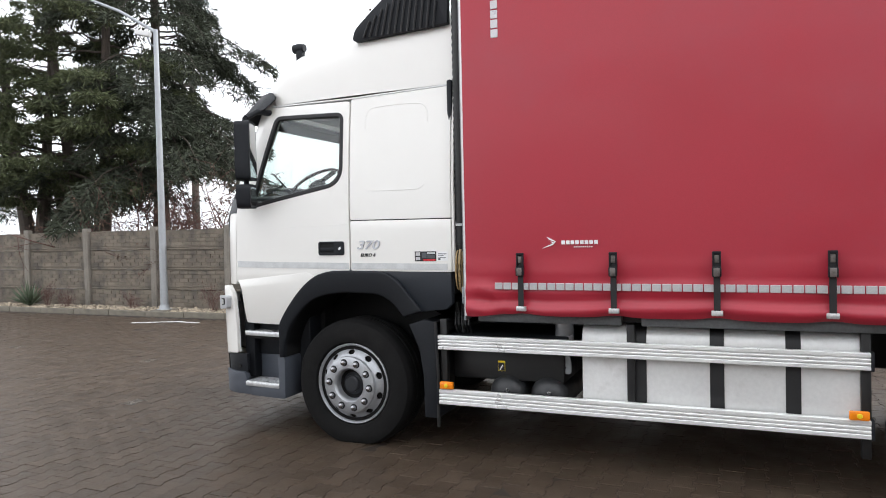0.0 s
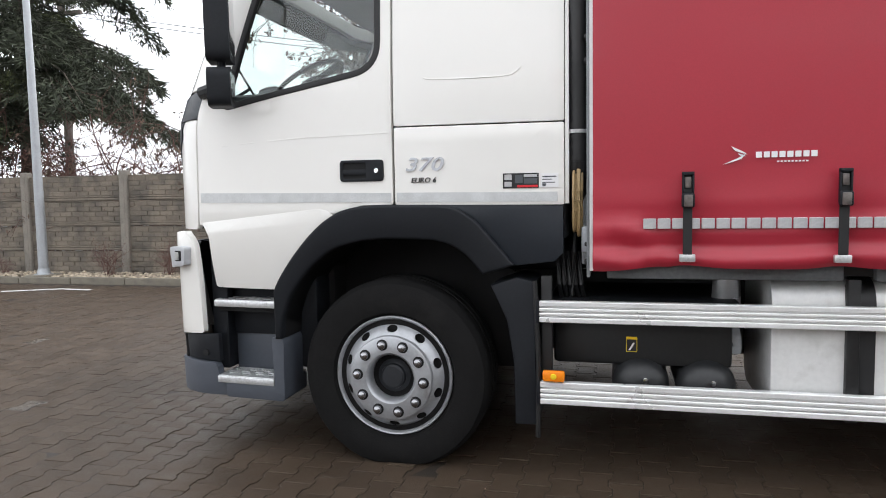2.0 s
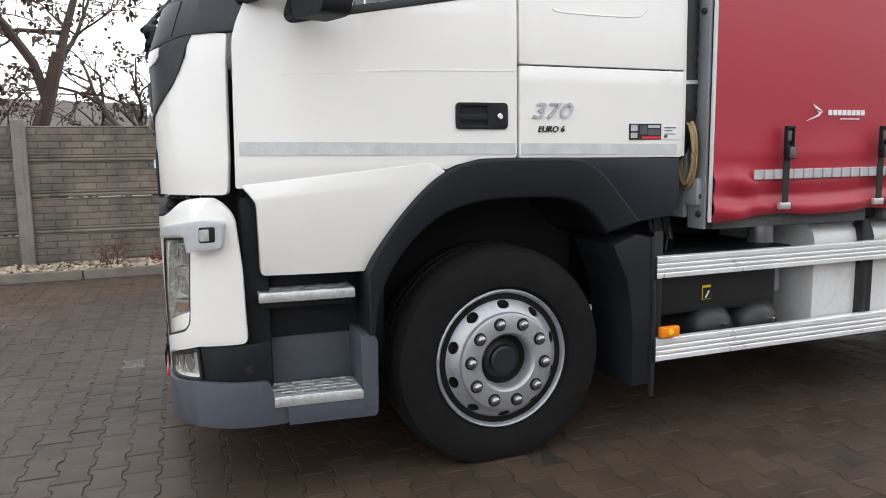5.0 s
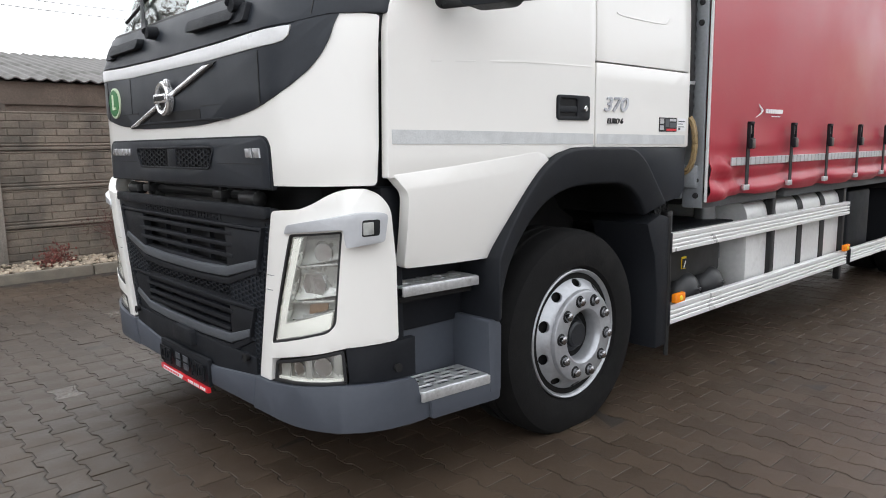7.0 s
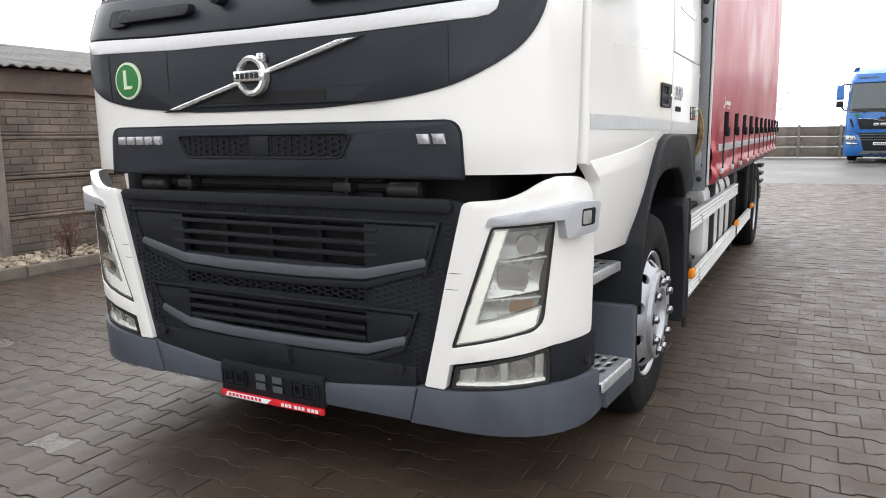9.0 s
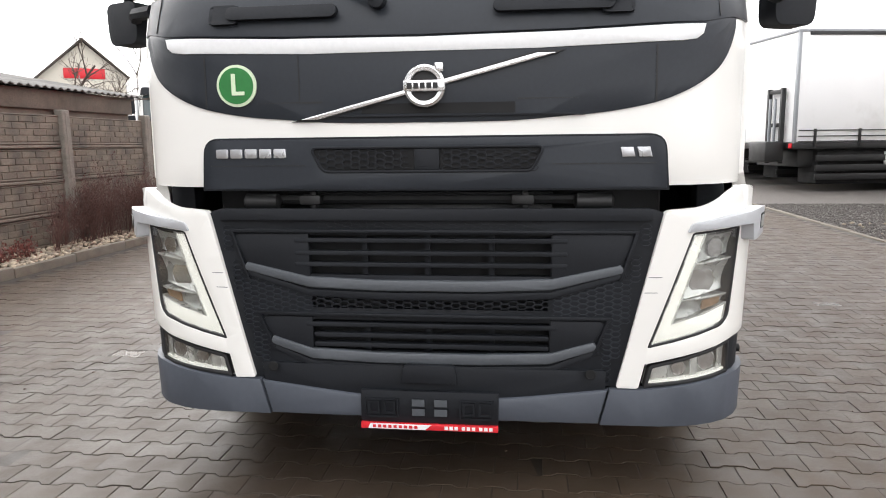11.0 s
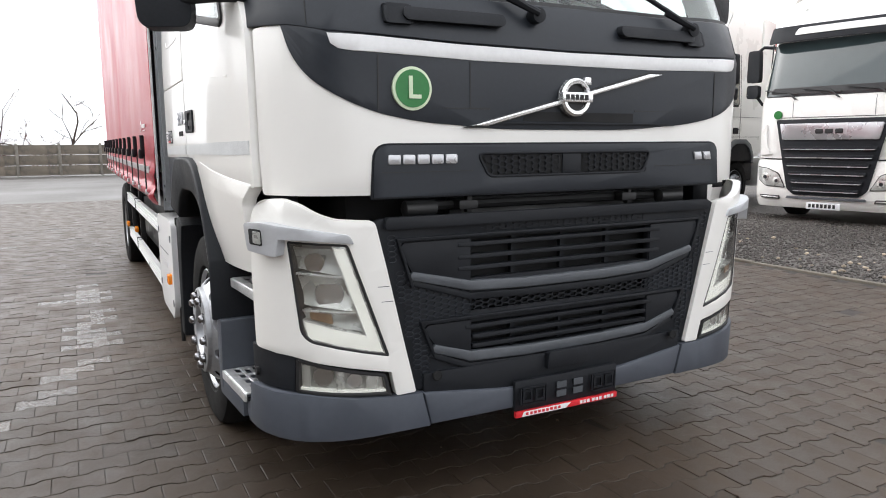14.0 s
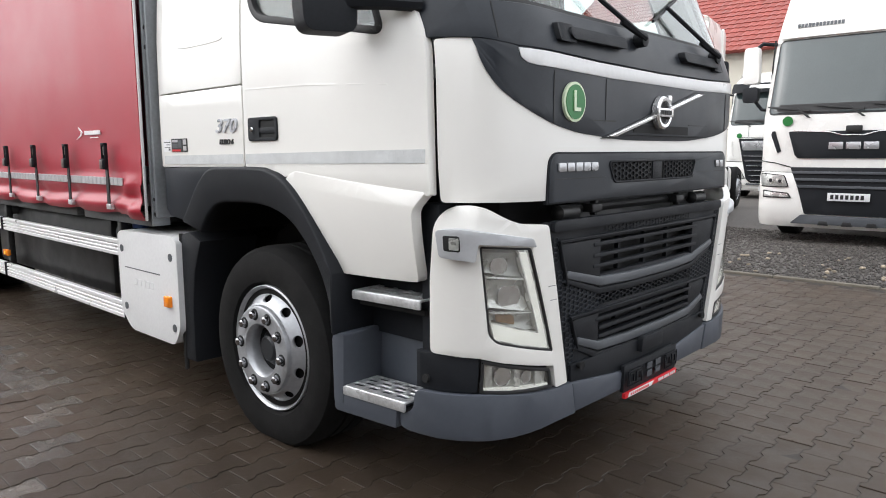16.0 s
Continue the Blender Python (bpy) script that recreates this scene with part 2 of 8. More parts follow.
BARK = surface("dark_bark", (0.060, 0.048, 0.038), 0.9, var=0.35, scale=9, bump=0.8, bump_scale=40)
TWIG = surface("bare_twigs", (0.075, 0.055, 0.045), 0.9, var=0.25, scale=9)
SHRUB = surface("red_brown_shrub_twigs", (0.100, 0.050, 0.041), 0.9, var=0.3, scale=9, random_var=0.3)
RED_LEAF = surface("red_winter_leaves", (0.15, 0.040, 0.030), 0.7, var=0.2, random_var=0.4)
NEEDLE = surface("dark_spruce_needles", (0.034, 0.042, 0.024), 0.8, var=0.3, scale=3, random_var=0.4)
PINE = surface("dusty_pine_needles", (0.068, 0.082, 0.034), 0.8, var=0.3, scale=3, random_var=0.4)
DRY_LEAF = surface("dry_brown_leaves", (0.10, 0.065, 0.045), 0.8, var=0.25, random_var=0.35)
YUCCA = surface("yucca_blades", (0.085, 0.115, 0.07), 0.6, var=0.2, random_var=0.2)

VEH_WHITE = surface("fleet_white_paint", (0.80, 0.79, 0.76), 0.3, var=0.04, scale=1.5, coat=0.4)
VEH_BLUE = surface("fleet_blue_paint", (0.015, 0.13, 0.42), 0.3, var=0.05, coat=0.4)
SCREEN = surface("dark_truck_glass", (0.035, 0.05, 0.052), 0.06, var=0.1, spec=0.8, rough_var=0.02)
TRAILER_WHITE = surface("trailer_white_panel", (0.74, 0.74, 0.74), 0.45, var=0.05, scale=0.8, grime=(0.60, 0.59, 0.57), grime_at=0.6)
TRAILER_YELLOW = surface("trailer_yellow_panel", (0.80, 0.62, 0.01), 0.45, var=0.05)
ROOF_RED = surface("red_roof_tile", (0.29, 0.066, 0.052), 0.55, var=0.15, scale=2, random_var=0.12)
RENDER_WALL = surface("pale_house_render", (0.62, 0.58, 0.50), 0.85, var=0.08, scale=1)
ROOF_DARK = surface("dark_roof_sheet", (0.075, 0.062, 0.055), 0.8, var=0.25, scale=1.5)
CORRUGATED = surface("mossy_corrugated_sheet", (0.13, 0.125, 0.12), 0.85, var=0.25, scale=2, fine=30, grime=(0.05, 0.05, 0.04), grime_at=0.55)
SHED_WALL = surface("brown_shed_render", (0.16, 0.125, 0.10), 0.9, var=0.25, scale=1.6, bump=0.4, bump_scale=60, grime=(0.09, 0.075, 0.06), grime_at=0.5)
WOOD_POLE = surface("old_wooden_pole", (0.10, 0.085, 0.075), 0.85, var=0.25, scale=5)
PLATE = surface("white_number_plate", (0.72, 0.73, 0.74), 0.4, var=0.03)

# ---- mesh tools ----
def part(name, bm, material, parent=None, label="", m=None, smooth=35):
    """Links a bmesh as one mesh object under a thing or a part."""
    mesh = bpy.data.meshes.new(name)
    bm.to_mesh(mesh)
    bm.free()
    if smooth:
        mesh.shade_smooth()
        mesh.set_sharp_from_angle(angle=radians(smooth))
    mesh.materials.append(material)
    ob = new(name, mesh)
    if m is not None:
        ob.matrix_basis = m
    ob.parent = parent
    if label:
        ob["label"] = label
    return ob


def thing(name, label, category, m=None, group="", kind=""):
    ob = new(name)
    ob.empty_display_size = 0.2
    if m is not None:
        ob.matrix_basis = m
    return tagged(ob, label, category, group, kind)


def single(name, bm, material, label="", category="", m=None, group="", kind="", smooth=35):
    return tagged(part(name, bm, material, None, "", m, smooth), label, category, group, kind)


def join(*bms):
    """Moves several bmeshes into the first."""
    out = bms[0]
    for b in bms[1:]:
        tmp = bpy.data.meshes.new("tmp")
        b.to_mesh(tmp)
        b.free()
        out.from_mesh(tmp)
        bpy.data.meshes.remove(tmp)
    return out


def box(x0, x1, y0, y1, z0, z1, bev=0.006, seg=2):
    bm = bmesh.new()
    bmesh.ops.create_cube(bm, size=1)
    for v in bm.verts:
        v.co = Vector(((x0 + x1) / 2 + v.co.x * (x1 - x0), (y0 + y1) / 2 + v.co.y * (y1 - y0), (z0 + z1) / 2 + v.co.z * (z1 - z0)))
    if bev:
        lim = min(abs(x1 - x0), abs(y1 - y0), abs(z1 - z0)) * 0.45
        bmesh.ops.bevel(bm, geom=bm.edges[:], offset=min(bev, lim), segments=seg, affect="EDGES", profile=0.5, clamp_overlap=True)
    bmesh.ops.recalc_face_normals(bm, faces=bm.faces[:])
    return bm


def shift(bm, m):
    bmesh.ops.transform(bm, matrix=m, verts=bm.verts[:])
    return bm


def tube(points, radius, sides=8, caps=True):
    """A round bar along points; radius is one number or one per point."""
    bm = bmesh.new()
    pts = [Vector(p) for p in points]
    rad = radius if hasattr(radius, "__len__") else [radius] * len(pts)
    rings = []
    up = Vector((0, 0, 1))
    for i, p in enumerate(pts):
        d = (pts[min(i + 1, len(pts) - 1)] - pts[max(i - 1, 0)]).normalized()
        side = d.cross(up)
        if side.length < 0.05:
            side = d.cross(Vector((1, 0, 0)))
        side.normalize()
        top = side.cross(d)
        rings.append([bm.verts.new(p + (side * math.cos(2 * math.pi * k / sides) + top * math.sin(2 * math.pi * k / sides)) * rad[i]) for k in range(sides)])
    for a, b in zip(rings, rings[1:]):
        for k in range(sides):
            bm.faces.new((a[k], a[(k + 1) % sides], b[(k + 1) % sides], b[k]))
    if caps:
        bm.faces.new(rings[0][::-1])
        bm.faces.new(rings[-1])
    bmesh.ops.recalc_face_normals(bm, faces=bm.faces[:])
    return bm


def lathe(profile, sides=48, axis="y", closed=False):
    """Turns a profile of (radius, along) round an axis."""
    bm = bmesh.new()
    rings = []
    for r, a in profile:
        ring = []
        for k in range(sides):
            c, s = math.cos(2 * math.pi * k / sides) * r, math.sin(2 * math.pi * k / sides) * r
            co = (c, a, s) if axis == "y" else ((a, c, s) if axis == "x" else (c, s, a))
            ring.append(bm.verts.new(co))
        rings.append(ring)
    pairs = list(zip(rings, rings[1:])) + ([(rings[-1], rings[0])] if closed else [])
    for a, b in pairs:
        for k in range(sides):
            bm.faces.new((a[k], a[(k + 1) % sides], b[(k + 1) % sides], b[k]))
    if not closed:
        for ring in (rings[0], rings[-1]):
            bm.faces.new(ring)
    bmesh.ops.remove_doubles(bm, verts=bm.verts[:], dist=1e-5)
    bmesh.ops.recalc_face_normals(bm, faces=bm.faces[:])
    return bm


def rounded(poly, r=0.03, n=5):
    """A polygon with its corners rounded; r is one radius or one per corner."""
    out = []
    k = len(poly)
    rs = r if hasattr(r, "__len__") else [r] * k
    for i in range(k):
        p, a, b = Vector(poly[i]), Vector(poly[i - 1]), Vector(poly[(i + 1) % k])
        if rs[i] <= 0:
            out.append((p.x, p.y))
            continue
        da, db = (a - p), (b - p)
        cut = min(rs[i], da.length * 0.48, db.length * 0.48)
        s, e = p + da.normalized() * cut, p + db.normalized() * cut
        for j in range(n + 1):
            t = j / n
            q = s * (1 - t) ** 2 + p * 2 * t * (1 - t) + e * t * t
            out.append((q.x, q.y))
    return out


def inset(poly, d):
    """A polygon moved inwards by d (outwards when negative)."""
    k = len(poly)
    area = sum(poly[i][0] * poly[(i + 1) % k][1] - poly[(i + 1) % k][0] * poly[i][1] for i in range(k))
    sg = 1 if area > 0 else -1
    out = []
    for i in range(k):
        p, a, b = Vector(poly[i]), Vector(poly[i - 1]), Vector(poly[(i + 1) % k])
        e1, e2 = (p - a), (b - p)
        if e1.length < 1e-7 or e2.length < 1e-7:
            continue
        e1.normalize(), e2.normalize()
        n1, n2 = Vector((-e1.y, e1.x)) * sg, Vector((-e2.y, e2.x)) * sg
        w = n1 + n2
        w = w / max(w.length_squared, 0.3) * 2
        out.append((p.x + w.x * d, p.y + w.y * d))
    return out


def sheet(outline, holes=(), cuts_u=(), cuts_v=()):
    bm = bmesh.new()
    edges = []
    for loop in (outline, *holes):
        vs = [bm.verts.new((u, v, 0)) for u, v in loop]
        edges += [bm.edges.new((vs[i], vs[(i + 1) % len(vs)])) for i in range(len(vs))]
    bmesh.ops.triangle_fill(bm, edges=edges, use_beauty=True, use_dissolve=False, normal=(0, 0, 1))
    for axis, cuts in ((0, cuts_u), (1, cuts_v)):
        for c in cuts:
            co, no = [0, 0, 0], [0, 0, 0]
            co[axis], no[axis] = c, 1
            bmesh.ops.bisect_plane(bm, geom=bm.verts[:] + bm.edges[:] + bm.faces[:], dist=1e-5, plane_co=co, plane_no=no)
    return bm


def solid(flat, place, thick, bev=0.004, seg=2):
    """A plate of a given thickness from a flat sheet; place(u, v, d) sets each point, d metres below the face."""
    flat.verts.index_update()
    top = [place(v.co.x, v.co.y, 0.0) for v in flat.verts]
    low = [place(v.co.x, v.co.y, thick) for v in flat.verts]
    faces = [[v.index for v in f.verts] for f in flat.faces]
    rims = [(l.vert.index, l.link_loop_next.vert.index) for f in flat.faces for l in f.loops if len(l.edge.link_faces) == 1]
    flat.free()
    bm = bmesh.new()
    n = len(top)
    vs = [bm.verts.new(p) for p in top + low]
    for f in faces:
        bm.faces.new([vs[i] for i in f])
        bm.faces.new([vs[i + n] for i in reversed(f)])
    for a, b in rims:
        bm.faces.new((vs[b], vs[a], vs[a + n], vs[b + n]))
    bmesh.ops.recalc_face_normals(bm, faces=bm.faces[:])
    if bev:
        edges = [e for e in (bm.edges.get((vs[a], vs[b])) for a, b in rims) if e]
        bmesh.ops.bevel(bm, geom=edges, offset=bev, segments=seg, affect="EDGES", profile=0.5, clamp_overlap=True)
    return bm


def steps(a, b, d):
    n = max(1, int(round(abs(b - a) / d)))
    return [a + (b - a) * i / n for i in range(n + 1)]


def mirror_y(bm):
    for v in bm.verts:
        v.co.y = -v.co.y
    bmesh.ops.reverse_faces(bm, faces=bm.faces[:])
    return bm


def letters(text, size, material, parent, place, name, label="", depth=0.004, shear=0.0, bold=0.0, squash=1.0):
    """Raised characters in the built-in font, as one mesh; place maps (u, v, d) to the world."""
    cu = bpy.data.curves.new("characters", "FONT")
    cu.body, cu.size, cu.extrude, cu.shear, cu.offset = text, size, depth / 2, shear, bold
    cu.align_x, cu.align_y = "CENTER", "CENTER"
    cu.resolution_u = 3
    tmp = bpy.data.objects.new("characters", cu)
    mesh = bpy.data.meshes.new_from_object(tmp)
    bpy.data.objects.remove(tmp)
    bpy.data.curves.remove(cu)
    bm = bmesh.new()
    bm.from_mesh(mesh)
    bpy.data.meshes.remove(mesh)
    for v in bm.verts:
        v.co = place(v.co.x * squash, v.co.y, -v.co.z)
    bmesh.ops.recalc_face_normals(bm, faces=bm.faces[:])
    return part(name, bm, material, parent, label, smooth=0)

# ---- the curtain-side truck: front at x = 0, cab to x = 2.18, body to x = 8.2, centre line y = 0 ----
truck = thing("truck", "white cab truck with a red curtain-side body parked on block paving", "truck")
ARC_A, ARC_B, ARC_Y = 0.38, 0.42, 0.78
ARC_S = 0.630


def lean(z):
    """How far the front lies back at a height: the windscreen slopes."""
    if z < 1.70:
        return 0.018 * max(0.0, 1.05 - z) ** 1.5
    if z < 1.86:
        return (z - 1.70) * 0.35
    return 0.056 + (z - 1.86) * 0.42


def nose(s, z, d=0.0):
    """A point on the rounded front: s runs from the centre line round the corner and along the side; d metres inside it."""
    a, sg = abs(s), (1 if s >= 0 else -1)
    tuck = 1.0 - (0.03 * (z - 1.7) if z > 1.7 else 0.022 * max(0, 1.1 - z))
    if a <= ARC_Y:
        x, y, nx, ny = 0.012 * (a / ARC_Y) ** 2, a, -1.0, 0.0
    elif a <= ARC_Y + ARC_S:
        t = (a - ARC_Y) / ARC_S * math.pi / 2
        up = max(0.0, min(1.0, (z - 1.155) / 0.012))
        b = ARC_B - 0.032 * up
        p = 2.5 - 0.5 * up
        x, y = 0.012 + ARC_A - ARC_A * max(0.0, 1.0 - math.sin(t) ** p) ** (1 / p), ARC_Y + b * math.sin(t)
        nx, ny = -math.cos(t), math.sin(t)
    else:
        x, y, nx, ny = 0.012 + ARC_A + (a - ARC_Y - ARC_S), ARC_Y + ARC_B, 0.0, 1.0
    return Vector((x + lean(z) - nx * d, sg * (y * tuck - ny * d), z))


NOSE_CUTS = [k for a in steps(0.78, 1.27, 0.07) + [1.30, 1.33, 1.355, 1.375, 1.392, 1.41] for k in (a, -a)] + [-0.4, 0, 0.4]


def front(name, outline, material, parent, label="", holes=(), off=0.0, thick=0.02, bev=0.004, zcut=0.12):
    zs = [p[1] for p in outline]
    bm = solid(sheet(outline, holes, NOSE_CUTS, steps(min(zs), max(zs), zcut)[1:-1]), lambda u, v, d: nose(u, v, d - off), thick, bev)
    return part(name, bm, material, parent, label)


def flip(poly):
    return [(-u, v) for u, v in reversed(poly)]


def ring(outline, d):
    """The flat band between an outline and the same outline moved inwards by d."""
    inner = inset(outline, d)
    bm = bmesh.new()
    a, b = ([bm.verts.new((u, v, 0)) for u, v in q] for q in (outline, inner))
    for k in range(len(a)):
        j = (k + 1) % len(a)
        bm.faces.new((a[k], a[j], b[j], b[k]))
    return bm


def dense(poly, d=0.08):
    """The same outline with points at least every d metres."""
    out = []
    for a, b in zip(poly, list(poly[1:]) + [poly[0]]):
        n = max(1, int(math.hypot(b[0] - a[0], b[1] - a[1]) / d))
        out += [(a[0] + (b[0] - a[0]) * k / n, a[1] + (b[1] - a[1]) * k / n) for k in range(n)]
    return out


def front_ring(name, outline, d, material, parent, off=0.0, thick=0.02, bev=0.002):
    return part(name, solid(ring(dense(outline), d), lambda u, v, e: nose(u, v, e - off), thick, bev), material, parent)


def flank_ring(name, outline, d, material, parent, sg, off=0.0, thick=0.02, bev=0.002):
    return part(name, solid(ring(dense(outline), d), lambda u, v, e: Vector((u, sg * (side_y(u, v) + off - e), v)), thick, bev), material, parent)


SIDE = 1.235


def side_y(x, z):
    """Half-width of the cab's flank: leans in above and curves in to the nose."""
    y = SIDE - (0.06 * ((z - 1.75) / 0.8) ** 1.6 if z > 1.75 else 0.0)
    if x < 0.78:
        y -= 0.070 * ((0.78 - x) / 0.50) ** 2
    return y


def crease(x):
    return 1.203 + (x - 0.30) * 0.099


def swell(x, low):
    """How far the pressed lower door stands out: a narrow shelf below the crease, fading towards the wheel, tucked under below."""
    w = max(0.0, min(1.0, (1.0 - x) / 0.60))
    tuck = max(0.0, min(1.0, (1.06 - x) / 0.30))
    return w * 0.011 * min(1.0, low / 0.050) - (0.034 + 0.018 * w) * tuck * (max(0.0, low - 0.058) / 0.30) ** 1.5


def curve(pts, n=5):
    """A smooth line through points."""
    out = []
    v = [Vector(p) for p in pts]
    for i in range(len(v) - 1):
        a, b, c, d = v[max(i - 1, 0)], v[i], v[i + 1], v[min(i + 2, len(v) - 1)]
        for k in range(n):
            t = k / n
            q = 0.5 * ((2 * b) + (c - a) * t + (2 * a - 5 * b + 4 * c - d) * t * t + (3 * b - a - 3 * c + d) * t ** 3)
            out.append((q.x, q.y))
    return out + [tuple(v[-1])]


def flank(name, outline, material, parent, sg, label="", holes=(), off=0.0, thick=0.02, bev=0.004, cut=0.08, tilt=True):
    us, vs = [p[0] for p in outline], [p[1] for p in outline]
    cu = steps(min(us), max(us), cut)[1:-1] if cut else ()
    cv = steps(min(vs), max(vs), cut)[1:-1] if cut else ()
    bm = solid(sheet(outline, holes, cu, cv), lambda u, v, d: Vector((u, sg * ((side_y(u, v) if tilt else SIDE) + off - d), v)), thick, bev)
    return part(name, bm, material, parent, label)


# -- inner body that closes the cab: dark, a little inside the panels --
for name, b in (("cab_core", box(0.40, 2.10, -1.10, 1.10, 1.14, 1.62, 0.05)), ("nose_core", box(0.20, 0.9, -0.86, 0.86, 0.62, 1.66, 0.04)), ("sleeper_core", box(1.51, 2.12, -1.14, 1.14, 1.55, 2.56, 0.03))):
    part(name, b, DEEP_BLACK, truck)
part("cab_rear_wall", box(2.135, 2.175, -1.20, 1.20, 1.12, 2.60, 0.02), BLACK_PLASTIC, truck)
part("cab_floor", box(0.30, 1.45, -1.15, 1.15, 1.60, 1.66, 0.02), CABIN, truck)

# -- front panels --
white_front = [(-1.255, 1.168), (1.255, 1.168), (1.265, 1.30), (1.275, 1.735), (1.12, 1.745), (-1.12, 1.745), (-1.275, 1.735), (-1.265, 1.30)]
front("front_panel", rounded(white_front, [0.02, 0.02, 0, 0.02, 0, 0, 0.02, 0]), WHITE, truck, thick=0.03, bev=0.006)
arc = [(0.0, 1.392), (0.30, 1.394), (0.50, 1.408), (0.64, 1.420), (0.79, 1.447), (0.905, 1.488), (1.005, 1.543), (1.065, 1.597), (1.105, 1.66), (1.126, 1.72), (1.134, 1.752)]
arc = curve(arc, 4)
black_top = flip(arc)[:-1] + arc
front("upper_grille_panel", [(u, v) for u, v in black_top], DARK_PANEL, truck, off=0.005, thick=0.03, bev=0.004)
for sg in (1, -1):
    seam = [(0.792, 1.448), (0.798, 1.449), (0.796, 1.637), (0.790, 1.637)]
    front("panel_seam", [(sg * u, v) for u, v in seam][::sg], GAP, truck, off=0.0065, thick=0.006, bev=0)
front("panel_seam", [(0.440, 1.47), (0.444, 1.47), (0.444, 1.63), (0.440, 1.63)], GAP, truck, off=0.0065, thick=0.006, bev=0)
front("white_strip", [(-0.955, 1.672), (-0.93, 1.655), (-0.88, 1.648), (-0.4, 1.634), (0.4, 1.634), (0.88, 1.648), (0.93, 1.655), (0.955, 1.672), (0.965, 1.705), (0.5, 1.688), (0, 1.682), (-0.5, 1.688), (-0.965, 1.705)], TRIM_WHITE, truck, "white strip across the dark nose", off=0.009, thick=0.010, bev=0.002)
cowl = [(-1.30, 1.742), (-1.1, 1.735), (-0.965, 1.712), (-0.5, 1.695), (0, 1.689), (0.5, 1.695), (0.965, 1.712), (1.1, 1.735), (1.30, 1.742), (1.33, 1.90), (1.12, 1.872), (0.6, 1.858), (-0.6, 1.858), (-1.12, 1.872), (-1.33, 1.90)]
front("cowl", cowl, DARK_PANEL, truck, "dark plastic cowl below the windscreen", off=0.008, thick=0.03)
for sg in (1, -1):
    front("panel_seam", [(sg * 1.03, 1.735), (sg * 1.034, 1.735), (sg * 1.03, 1.865), (sg * 1.026, 1.865)][::sg], GAP, truck, off=0.0095, thick=0.006, bev=0)
for c in (0.50, -0.45):
    bar = [(c - 0.205, 1.775), (c - 0.19, 1.757), (c + 0.19, 1.757), (c + 0.205, 1.775), (c + 0.195, 1.803), (c - 0.195, 1.803)]
    ob = front("cowl_handle", rounded(bar, 0.012, 3), BLACK_PLASTIC, truck, off=0.040, thick=0.034, bev=0.010)
    h = c + (0.215 if c > 0 else -0.215)
    loop = [(h - 0.052, 1.745), (h + 0.052, 1.745), (h + 0.052, 1.812), (h - 0.052, 1.812)]
    front("cowl_flap", rounded(loop, 0.008, 3), BLACK_PLASTIC, ob, holes=[inset(rounded(loop, 0.008, 3), 0.009)], off=0.030, thick=0.022, bev=0.003)

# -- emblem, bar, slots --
# the slot's dark depth is painted as a flat near-black plate
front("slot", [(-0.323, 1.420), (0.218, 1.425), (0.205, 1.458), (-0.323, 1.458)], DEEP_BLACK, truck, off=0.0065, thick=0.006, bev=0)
front("slot_shelf", [(-0.56, 1.410), (0.34, 1.413), (0.30, 1.420), (-0.50, 1.418)], BLACK_PLASTIC, truck, off=0.014, thick=0.012, bev=0.002)
for pts in ([(0.36, 1.463), (0.61, 1.467), (0.36, 1.471)], [(-0.33, 1.466), (-0.33, 1.471), (-0.57, 1.468)]):
    front("crease_line", pts, GAP, truck, off=0.0065, thick=0.005, bev=0)
bar_dark = [(0.475, 1.398), (0.385, 1.398), (-0.49, 1.626), (-0.395, 1.626)]
front("emblem_bar_backing", bar_dark[::-1], GAP, truck, off=0.010, thick=0.008, bev=0)
bar_line = [(0.445, 1.405), (0.375, 1.406), (-0.470, 1.618), (-0.395, 1.618)]
emblem_bar = front("emblem_bar", bar_line[::-1], EMBLEM, truck, "slanting chrome bar", off=0.022, thick=0.014, bev=0.004)
emblem_ring = lathe([(0.072, 0.0), (0.072, -0.022), (0.064, -0.030), (0.052, -0.028), (0.050, 0.0)], 40, "x", closed=True)
emblem = part("emblem", shift(emblem_ring, pose(-0.008, -0.012, 1.515)), EMBLEM, truck, "round chrome emblem with a cross band")
part("emblem_back", shift(lathe([(0.05, 0.0), (0.05, -0.012)], 32, "x"), pose(-0.010, -0.012, 1.515)), GAP, emblem)
band = part("emblem_band", box(-0.042, -0.02, -0.084, 0.060, 1.496, 1.534, 0.004), EMBLEM, emblem)
for k in range(5):
    part("band_mark", box(-0.0445, -0.040, 0.030 - k * 0.0225, 0.047 - k * 0.0225, 1.505, 1.525, 0.001, 1), GAP, band)
part("emblem_corner", box(-0.036, -0.015, -0.078, -0.048, 1.562, 1.592, 0.004), EMBLEM, emblem)

# -- round green sign with an L --
sign = part("green_sign", shift(lathe([(0.0, -0.018), (0.066, -0.018), (0.074, -0.017), (0.074, 0.0), (0.0, 0.0)], 40, "x"), pose(0.012, 0.672, 1.53)), GREEN_RIM, truck, "round green sign with a letter L")
part("sign_face", shift(lathe([(0.0, -0.0205), (0.064, -0.0205), (0.064, -0.01), (0.0, -0.01)], 40, "x"), pose(0.012, 0.672, 1.53)), GREEN_SIGN, sign)
letters("L", 0.105, GREEN_RIM, sign, lambda u, v, d: Vector((-0.0105 + d, 0.668 - u, 1.53 + v)), "sign_letter", depth=0.004, bold=0.002)

